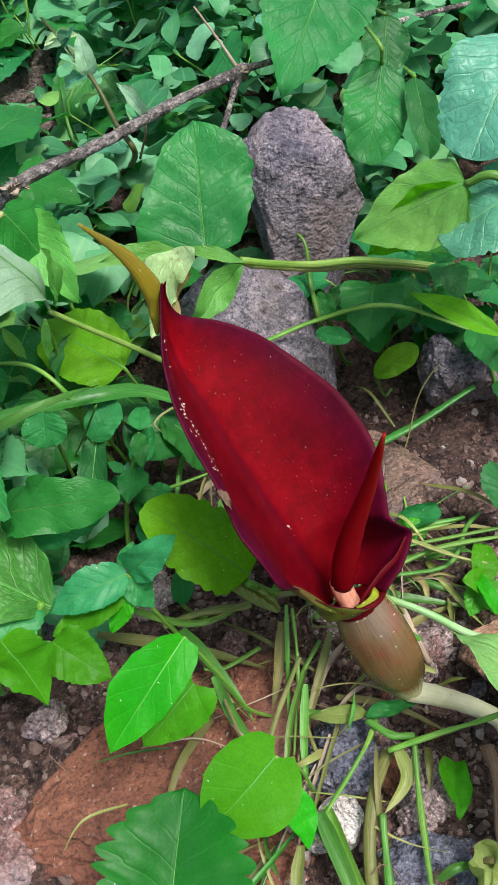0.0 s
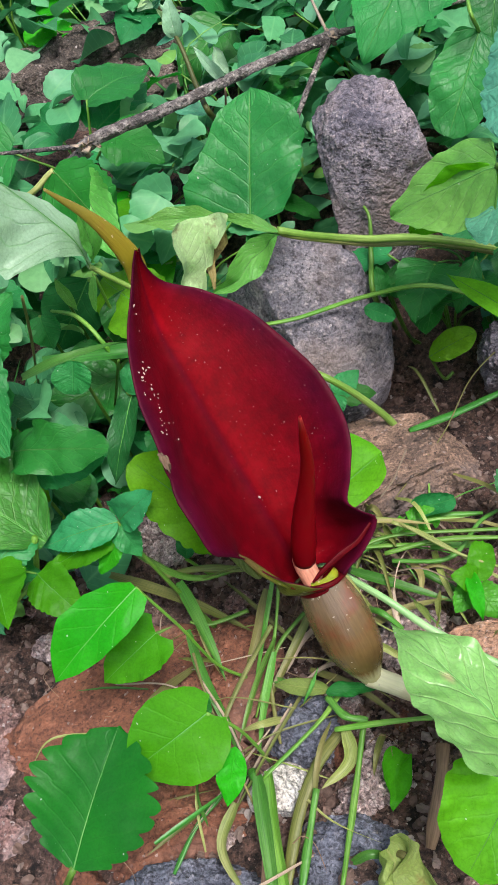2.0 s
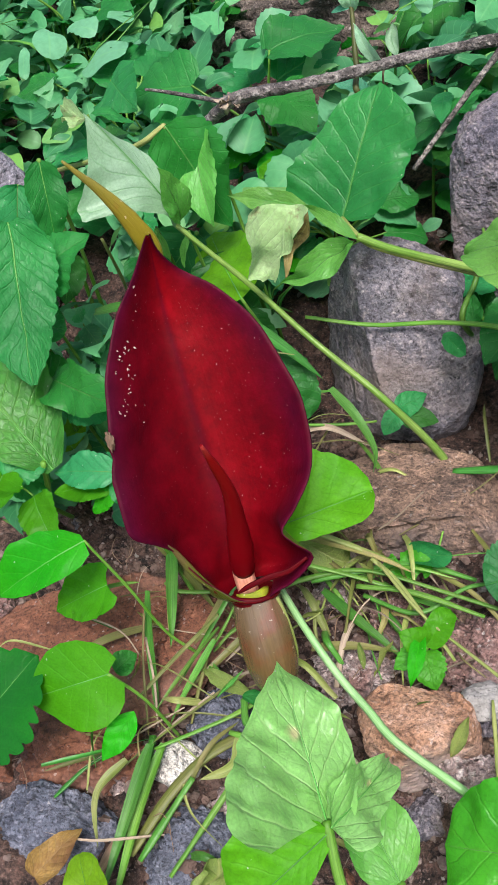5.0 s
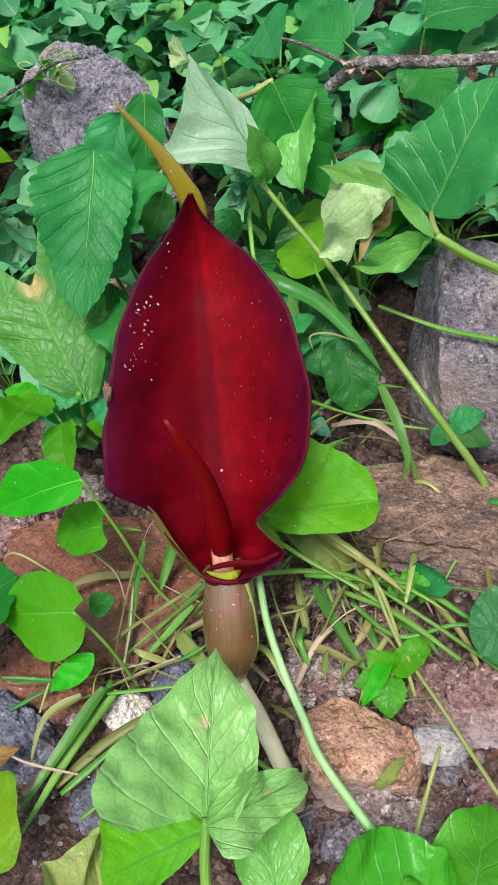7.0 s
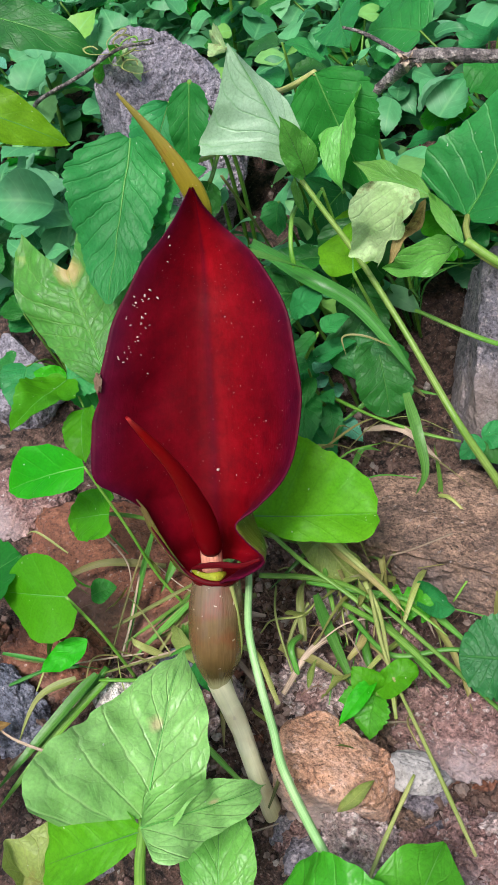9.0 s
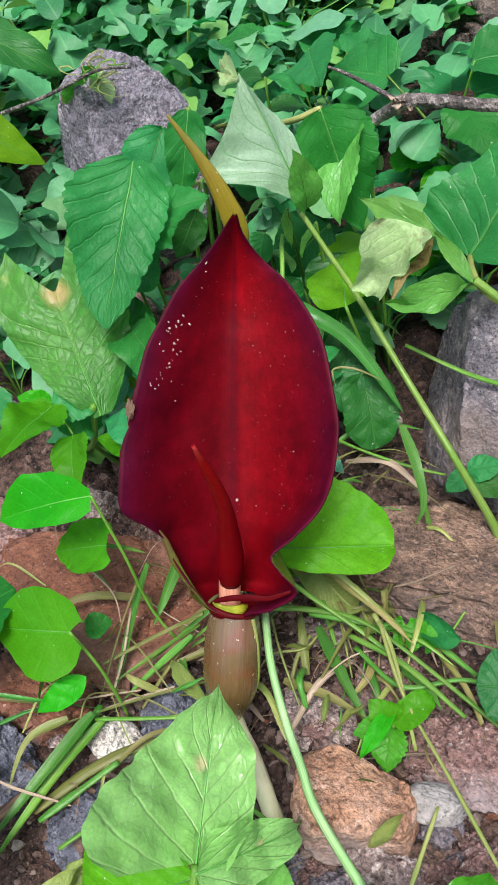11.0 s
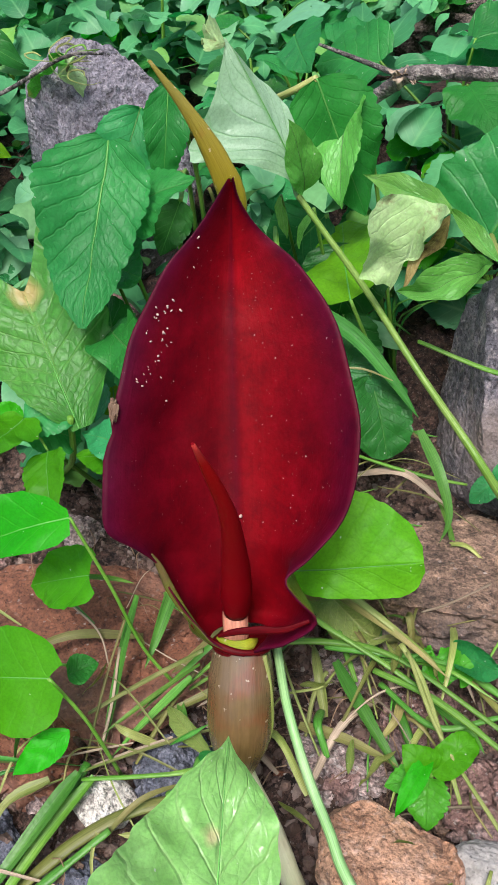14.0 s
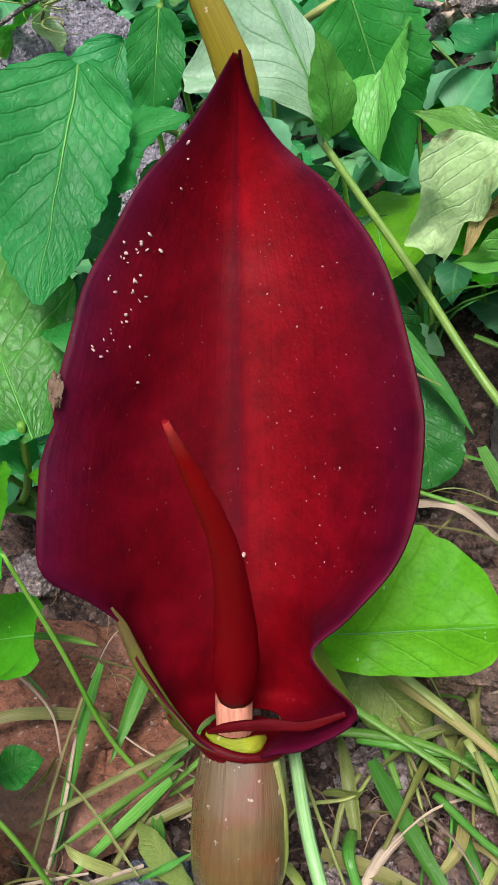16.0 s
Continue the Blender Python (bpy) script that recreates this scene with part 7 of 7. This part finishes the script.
for lb, mt, bb, tt, ww, kd, kw in (
    ("large crinkled toothed leaf at the edge of the weeds", L_QUILT, (-0.1414, 0.2144, 0.1150), (-0.1256, 0.2403, 0.1250), 0.030, "ovate", dict(fold=0.2, wave=0.2, teeth=12, tooth=0.05, nv=48, pucker=0.05)),
    ("large crinkled toothed leaf at the edge of the weeds", L_QUILT, (-0.1478, 0.2101, 0.0950), (-0.1238, 0.2113, 0.1000), 0.030, "ovate", dict(fold=0.2, wave=0.2, teeth=12, tooth=0.05, nv=48, pucker=0.05)),
    ("rounded veined leaf in the weeds", L_MID, (-0.1469, 0.2736, 0.0850), (-0.1442, 0.2678, 0.0700), 0.016, "heart", dict(fold=0.2)),
    ("small dark rounded leaf over a paler one", L_QUILT, (-0.1143, 0.2396, 0.0900), (-0.1150, 0.2305, 0.0800), 0.017, "round", dict(fold=0.2)),
    ("pale green dry pod-like leaf hanging in the weeds", L_PALE, (-0.1346, 0.2794, 0.1000), (-0.1286, 0.2757, 0.0850), 0.005, "lance", dict(fold=0.6)),
    ("pale green dry pod-like leaf hanging in the weeds", L_PALE, (-0.1174, 0.2820, 0.1000), (-0.1191, 0.2752, 0.0850), 0.004, "lance", dict(fold=0.6)),
    ("torn green leaf with a ragged edge", L_MID, (-0.1272, 0.1961, 0.0850), (-0.0789, 0.1902, 0.0950), 0.020, "oblong", dict(fold=0.3, wave=0.3, bite=0.3, nv=48)),
):
    leaf_thing("weed_leaf", lb, "leaf", [("blade", mt, dict(base=bb, tip=tt, nrm=(0.15, -0.5, 0.8), width=ww, kind=kd, sag=0.12, **kw))],
               [([bb, (bb[0] - 0.004, bb[1] + 0.008, bb[2] * 0.5), (bb[0] - 0.006, bb[1] + 0.014, 0.0)], [0.0007, 0.0008, 0.0010], S_GREEN)])

# fine litter of dry and green grass bits round the flower's foot
lit = random.Random(77)
for k in range(105):
    if k < 8:
        x, y, a = lit.gauss(-0.035, 0.022), lit.gauss(0.148, 0.018), lit.gauss(3.6, 0.5)
    elif k < 50:
        x, y, a = lit.gauss(0.012, 0.022), lit.gauss(0.212, 0.016), lit.gauss(-0.55, 0.45)
    else:
        x, y, a = lit.gauss(-0.01, 0.05), lit.gauss(0.16, 0.05), lit.uniform(0, 6.28)
    if k >= 90:
        x, y, a = lit.uniform(-0.085, -0.035), lit.uniform(0.225, 0.285), lit.uniform(0.3, 1.6)
    l = lit.uniform(0.012, 0.05)
    z0, z1 = 0.002 + lit.random() * 0.008, 0.002 + lit.random() * 0.012
    d = Vector((math.cos(a), math.sin(a), 0))
    p0 = Vector((x, y, 0.002 + z0)) - d * l / 2
    p1 = p0 + d * l
    pm = (p0 + p1) / 2 + Vector((-d.y, d.x, 0)) * lit.gauss(0, 0.05) * l + Vector((0, 0, 0.004 + lit.random() * 0.006))
    p1.z = 0.002 + z1
    mt = lit.choice([S_STRAW, S_STRAW, S_PALE, S_PALE, S_OLIVE, S_GRASS, S_GREEN, S_DRYTWIG])
    strand(lit.choice(["short scrap of dry grass on the soil", "thin cut grass scrap on the soil"]), [p0, pm, p1], 0.0004 + 0.0019 * lit.random() ** 2, mt, lit.choice([0.3, 0.3, 0.4, 1.0]))

# crumpled dry scraps and torn bits of leaf between the straws
for k in range(14):
    x, y = lit.gauss(0.004, 0.016), lit.gauss(0.206, 0.012)
    if k > 9:
        x, y = lit.gauss(-0.04, 0.02), lit.gauss(0.145, 0.015)
    a, l = lit.uniform(0, 6.28), lit.uniform(0.007, 0.015)
    z = 0.012 + lit.random() * 0.01
    dry = leaf_bm((x, y, z), (x + l * math.cos(a), y + l * math.sin(a), z + lit.uniform(-0.004, 0.004)), (0.2, -0.3, 0.9), l * lit.uniform(0.2, 0.4), "lance", 0.2, curl=lit.uniform(1.2, 2.6), crumple=0.0022, twist=lit.uniform(-2, 2), nu=6, nv=18, seed=400 + k)
    tagged(link_bm("dry_scrap", dry, (L_CRUMPLE, L_CRUMPLE, L_PALE)[k % 3]), "crumpled dry scrap of leaf among the straw", "leaf scrap", "cut grass and straw on the ground")
leaf_thing("weed_leaf", "torn ragged green leaf scrap beside the brown stone", "leaf",
           [("blade", L_ARUM, dict(base=(0.0080, 0.2180, 0.0160), tip=(0.0230, 0.2270, 0.0150), width=0.011, kind="oblong", bite=0.6, crumple=0.003, wave=0.3, nv=48))])


def build_fibres():
    """Hair-thin curled roots and dry fibres on the soil and between the stones."""
    rng = random.Random(12)
    bm = bmesh.new()
    for k in range(80):
        x, y = (rng.gauss(0.015, 0.03), rng.gauss(0.205, 0.022)) if k < 40 else (rng.gauss(-0.05, 0.04), rng.gauss(0.14, 0.03))
        a, n, st = rng.uniform(0, 6.28), rng.randrange(5, 10), rng.uniform(0.002, 0.005)
        pts, h = [], rng.uniform(0.003, 0.014)
        for q in range(n):
            pts.append(Vector((x, y, ground_z(x, y) + 0.002 + h * math.sin(math.pi * q / (n - 1)))))
            a += rng.gauss(0, 0.5)
            x, y = x + math.cos(a) * st, y + math.sin(a) * st
        r = rng.uniform(0.0001, 0.00024)
        one = tube_bm(pts, [r, r, r * 0.5], 4, n=3)
        me = bpy.data.meshes.new("fibre")
        one.to_mesh(me)
        one.free()
        bm.from_mesh(me)
        bpy.data.meshes.remove(me)
    ob = link_bm("root_fibres", bm, S_BROWNROOT)
    return tagged(ob, "hair-thin dry roots and fibres on the soil", "fibres", kind="stuff")


build_fibres()
curls = random.Random(3)
wisps = holder("dry_weed", (-0.4823, 0.2957, 0.0000), "withered yellowish curled wisps on a dry stalk", "plant")
for k in range(9):
    c = Vector((-0.2516, 0.2539, 0.1300)) + Vector((curls.uniform(-0.012, 0.012), curls.uniform(-0.012, 0.012), curls.uniform(-0.006, 0.008)))
    pts = [c + Vector((math.cos(q * 1.3 + k), math.sin(q * 1.3 + k), 0.5 * math.sin(q * 0.9))) * (0.002 + 0.0013 * q) for q in range(6)]
    part("wisp", tube_bm(pts, [0.0003, 0.0006, 0.0004, 0.0001], 6, 0.6, n=5), S_PALE if k % 3 else S_GREEN, wisps)
part("stem", tube_bm([ (-0.2516, 0.2539, 0.1300), (-0.3428, 0.2701, 0.0800), (-0.4823, 0.2957, 0.0000)], [0.0006, 0.0009, 0.001], 6), S_OLIVE, wisps)
settle(wisps)
withered = random.Random(8)
head = holder("dry_weed", (-0.1322, 0.5214, 0.0200), "dry weed top with small withered silvery leaves", "plant")
for k in range(12):
    f = withered.random()
    c = Vector((-0.1154, 0.4143, 0.1570)).lerp(Vector((-0.0999, 0.3966, 0.1420)), f)
    e = c + Vector((withered.uniform(-1, 1), withered.uniform(-0.7, 0.5), withered.uniform(-0.4, 0.9))).normalized() * withered.uniform(0.006, 0.012)
    part("withered_leaf", leaf_bm(c, e, (withered.uniform(-0.5, 0.5), -0.6, 0.6), withered.uniform(0.003, 0.006), "ovate", 0.2, 0.3, 0.2, curl=1.0, nu=4, nv=8, seed=k, crumple=0.0012), (L_GREYBACK, L_BLUE, L_WILT)[k % 3], head)
settle(head)

# ---- weeds that fill the ground behind ----
def weed(kind, seed):
    """One weed at the origin: stems and leaves as parts."""
    rng = random.Random(seed)
    labels = {"mint": "leafy green weed with paired toothed leaves", "tall": "tall nettle-like weed with hanging leaves", "round": "low weed with round glossy leaves on thin stalks",
              "broad": "weed with broad heart-shaped green leaves", "blue": "bluish-green trailing weed with small leaves", "grass": "tuft of narrow green grass blades"}
    w = tagged(new("weed_plant" if kind != "grass" else "grass_tuft"), labels[kind], "weed", "weeds behind the flower")
    mats = {"mint": [L_QUILT, L_MID], "tall": [L_QUILT, L_DARK], "round": [L_MID, L_BRIGHT], "broad": [L_QUILT, L_MID], "blue": [L_BLUE, L_MID], "grass": [S_GRASS, S_GRASSDK]}[kind]
    if kind == "grass":
        for k in range(9):
            a, l = rng.uniform(0, 6.28), rng.uniform(0.05, 0.11)
            d = Vector((math.cos(a), math.sin(a), 0))
            part("blade", tube_bm([d * 0.003, d * 0.012 + Vector((0, 0, l * 0.6)), d * rng.uniform(0.03, 0.07) + Vector((0, 0, l * rng.uniform(0.6, 1.0)))], [0.0014, 0.0016, 0.0003], 5, 0.25, d, 4), mats[k % 2], w)
        return w
    if kind in ("round", "broad"):
        for k in range(8 if kind == "round" else 6):
            a, h = rng.uniform(0, 6.28), rng.uniform(0.02, 0.06) * (1.4 if kind == "broad" else 1)
            d = Vector((math.cos(a), math.sin(a), 0))
            e = d * rng.uniform(0.012, 0.035) + Vector((0, 0, h))
            part("stem", tube_bm([(0, 0, -0.005), d * 0.006 + Vector((0, 0, h * 0.6)), e], [0.0009, 0.0008, 0.0006], 5, n=4), S_GREEN, w)
            s = rng.uniform(0.016, 0.026) * (1.6 if kind == "broad" else 1)
            part("leaf", leaf_bm(e, e + d * s + Vector((0, 0, rng.uniform(-0.4, 0.15) * s)), (rng.uniform(-0.3, 0.3), rng.uniform(-0.5, 0.1), 1), s * rng.uniform(0.85, 1.0), "heart" if kind == "broad" else "round", 0.14, 0.14, 0.14, 11 if kind == "broad" else 0, 0.06, lobe=0.08, nu=6, nv=26, seed=seed + k, pucker=0.05), mats[k % 2], w)
        return w
    h = {"mint": 0.075, "tall": 0.12, "blue": 0.06}[kind]
    nodes = {"mint": 4, "tall": 5, "blue": 5}[kind]
    lean = Vector((rng.uniform(-0.3, 0.3), rng.uniform(-0.3, 0.2), 1)) * h
    part("stem", tube_bm([(0, 0, -0.005), lean * 0.5 + Vector((0.004, 0, 0)), lean], [0.0014, 0.0012, 0.0006], 6, n=5), S_GREEN, w)
    for k in range(nodes):
        f = 0.25 + 0.75 * k / (nodes - 1)
        p = lean * f
        a0 = rng.uniform(0, 3.14) + k * 1.57
        s = {"mint": 0.034, "tall": 0.042, "blue": 0.024}[kind] * (1.1 - 0.5 * f) * rng.uniform(0.8, 1.2)
        for q in range(2):
            a = a0 + q * 3.14 + rng.uniform(-0.3, 0.3)
            d = Vector((math.cos(a), math.sin(a), 0))
            tip = p + d * s + Vector((0, 0, s * rng.uniform(-0.5, 0.25)))
            part("leaf", leaf_bm(p + d * 0.002, tip, (d.x * 0.2, d.y * 0.2, 1), s * rng.uniform(0.5, 0.68), "ovate", 0.16, 0.18, 0.12, 10, 0.08, nu=6, nv=28, seed=seed + k, pucker=0.05), mats[(k + q) % 2], w)
    return w


PROTOS = [weed(k, 100 + i) for i, k in enumerate(["mint", "tall", "mint", "round", "broad", "blue", "mint", "grass", "tall", "broad", "blue"])]
rng = random.Random(21)
KEEP_OUT = [(-0.235, 0.505, 0.05), (-0.165, 0.52, 0.045), (-0.19, 0.475, 0.04), (-0.26, 0.455, 0.035), (-0.138, 0.158, 0.035), (-0.015, 0.375, 0.05), (-0.04, 0.305, 0.055), (-0.255, 0.27, 0.055), (-0.055, 0.35, 0.05), (0.0, 0.25, 0.06), (-0.20, 0.21, 0.03), (-0.10, 0.285, 0.03), (0.035, 0.32, 0.035)]
spots = []
while len(spots) < 400:
    r = rng.random()
    x, y = rng.uniform(-1.0, 0.3), rng.uniform(0.12, 1.15)
    d = -0.55 * x + 0.83 * y
    if d < 0.30 and not (x < -0.115 and y > 0.15 + 0.0 * x):
        continue
    if d > 0.62 and r < 0.45:
        continue
    if x > 0.1 and y < 0.33:
        continue
    if any((x - a) ** 2 + (y - b) ** 2 < c * c for a, b, c in KEEP_OUT):
        continue
    if any((x - s[0]) ** 2 + (y - s[1]) ** 2 < 0.022**2 for s in spots):
        continue
    spots.append((x, y, d))
spots += [(x, y, 0.35) for x, y in ((0.018, 0.345), (0.040, 0.352), (0.062, 0.345), (0.030, 0.375), (0.07, 0.30), (0.055, 0.375), (-0.085, 0.255), (-0.105, 0.235))]
for k, (x, y, d) in enumerate(spots):
    s = rng.uniform(0.75, 1.15) * (1.0 if d > 0.4 else 0.8)
    m = pose(x, y, ground_z(x, y), rng.uniform(-12, 12), rng.uniform(-12, 12), rng.uniform(0, 360)) @ Matrix.Scale(s, 4)
    p = PROTOS[k % len(PROTOS)]
    if k < len(PROTOS):
        p.matrix_world = m
    else:
        c = copy_thing(p, m)
        c.matrix_basis = m


def build_undergrowth():
    rng = random.Random(5)
    verts, faces, uvs = [], [], []
    shapes = []
    for pa, pb, fat, teeth in ((0.45, 0.9, 0.36, 1), (0.5, 0.5, 0.44, 0), (0.3, 0.95, 0.42, 1), (0.8, 1.0, 0.24, 0)):
        top = (pa / (pa + pb)) ** pa * (pb / (pa + pb)) ** pb
        for m in (8, 14):
            rows = [min(0.99, max(0.012, i / m)) for i in range(m + 1)]
            shapes.append([(v, fat * v**pa * (1 - v) ** pb / top * (1 + (0.05 if i % 2 else -0.05) * teeth * (0 < i < m))) for i, v in enumerate(rows)])
    n = 0
    while n < 28000:
        x, y = rng.uniform(-1.65, 0.65), rng.uniform(-0.1, 1.95)
        # ragged, thinning border
        rim = 1.0 - math.hypot((x + 0.45) / 1.2, (y - 0.85) / 1.15) + 0.28 * noise.noise(Vector((x * 3, y * 3, 7.0)))
        if y < 0.12 + 0.2 * noise.noise(Vector((x * 4, 2.0, 0.0))) * smooth01(-0.3, -0.6, x) or rng.random() > rim * 3 + 0.12:
            continue
        d = -0.55 * x + 0.83 * y
        if d < 0.34 and not (x < -0.12 and y > 0.16):
            continue
        if any((x - a) ** 2 + (y - b) ** 2 < (c * 0.8) ** 2 for a, b, c in KEEP_OUT):
            continue
        n += 1
        s = rng.uniform(0.011, 0.032) * (1 + max(0, d - 0.5))
        z = ground_z(x, y) + rng.random() ** 1.1 * 0.075
        m = pose(x, y, z, rng.uniform(-35, 45), rng.uniform(-35, 35), rng.uniform(0, 360))
        o = len(verts)
        arch, fold, lean = rng.uniform(0.15, 0.6), rng.uniform(-0.05, 0.22), rng.uniform(-0.2, 0.2)
        rows = shapes[rng.randrange(4) * 2 + (1 if d < 0.62 else 0)]
        for v, w in rows:
            for u in (-1, 0, 1):
                verts.append(tuple(m @ Vector(((u * w + lean * v * v) * s, v * s, (abs(u) * fold * w * 2 - (v - 0.4) ** 2 * arch + u * 0.06 * math.sin(v * 7 + n)) * s))))
                uvs.append((u * 0.5 + 0.5, v))
        for i in range(len(rows) - 1):
            for j in range(2):
                faces.append((o + i * 3 + j, o + i * 3 + j + 1, o + i * 3 + j + 4, o + i * 3 + j + 3))
    me = bpy.data.meshes.new("undergrowth")
    me.from_pydata(verts, [], faces)
    lay = me.uv_layers.new(name="UVMap")
    for lp in me.loops:
        lay.data[lp.index].uv = uvs[lp.vertex_index]
    me.materials.append(M_UNDER)
    me.shade_smooth()
    return tagged(new("undergrowth", me), "dense low green undergrowth of small leaves", "undergrowth", kind="stuff")


def under_mat():
    m, nt, p = nodes_of("undergrowth")
    isl = nt.nodes.new("ShaderNodeNewGeometry").outputs["Random Per Island"]
    c = ramp(nt, isl, [(0.0, (0.035, 0.20, 0.075)), (0.3, (0.085, 0.36, 0.14)), (0.65, (0.13, 0.46, 0.18)), (0.85, (0.19, 0.49, 0.27)), (1.0, (0.22, 0.50, 0.08))])
    n2 = noise_node(nt, 300.0, 3.0, vec=coords(nt))
    c = mix_col(nt, math_node(nt, "MULTIPLY", n2.outputs[0], 0.5), c, (0.02, 0.09, 0.02))
    sep = nt.nodes.new("ShaderNodeSeparateXYZ")
    nt.links.new(coords(nt, "UV"), sep.inputs[0])
    au = math_node(nt, "ABSOLUTE", math_node(nt, "MULTIPLY_ADD", sep.outputs[0], 2.0, -1.0))
    lat = math_node(nt, "FRACT", math_node(nt, "MULTIPLY", math_node(nt, "SUBTRACT", sep.outputs[1], math_node(nt, "MULTIPLY", au, 0.3)), 6.0))
    line = math_node(nt, "MAXIMUM", math_node(nt, "SUBTRACT", 1.0, math_node(nt, "MULTIPLY", au, 9.0)), math_node(nt, "MULTIPLY", math_node(nt, "GREATER_THAN", lat, 0.88), 0.35))
    c = mix_col(nt, math_node(nt, "MULTIPLY", line, 0.4), c, (0.2, 0.5, 0.2))
    nt.links.new(bump(nt, line, -0.4, 0.001), p.inputs["Normal"])
    nt.links.new(c, p.inputs["Base Color"])
    p.inputs["Roughness"].default_value = 0.45
    p.inputs["Specular IOR Level"].default_value = 0.3
    tr = nt.nodes.new("ShaderNodeBsdfTranslucent")
    nt.links.new(c, tr.inputs[0])
    ms = nt.nodes.new("ShaderNodeMixShader")
    ms.inputs[0].default_value = 0.3
    nt.links.new(p.outputs[0], ms.inputs[1])
    nt.links.new(tr.outputs[0], ms.inputs[2])
    nt.links.new(ms.outputs[0], nt.nodes["Material Output"].inputs[0])
    return m


M_UNDER = under_mat()
build_undergrowth()
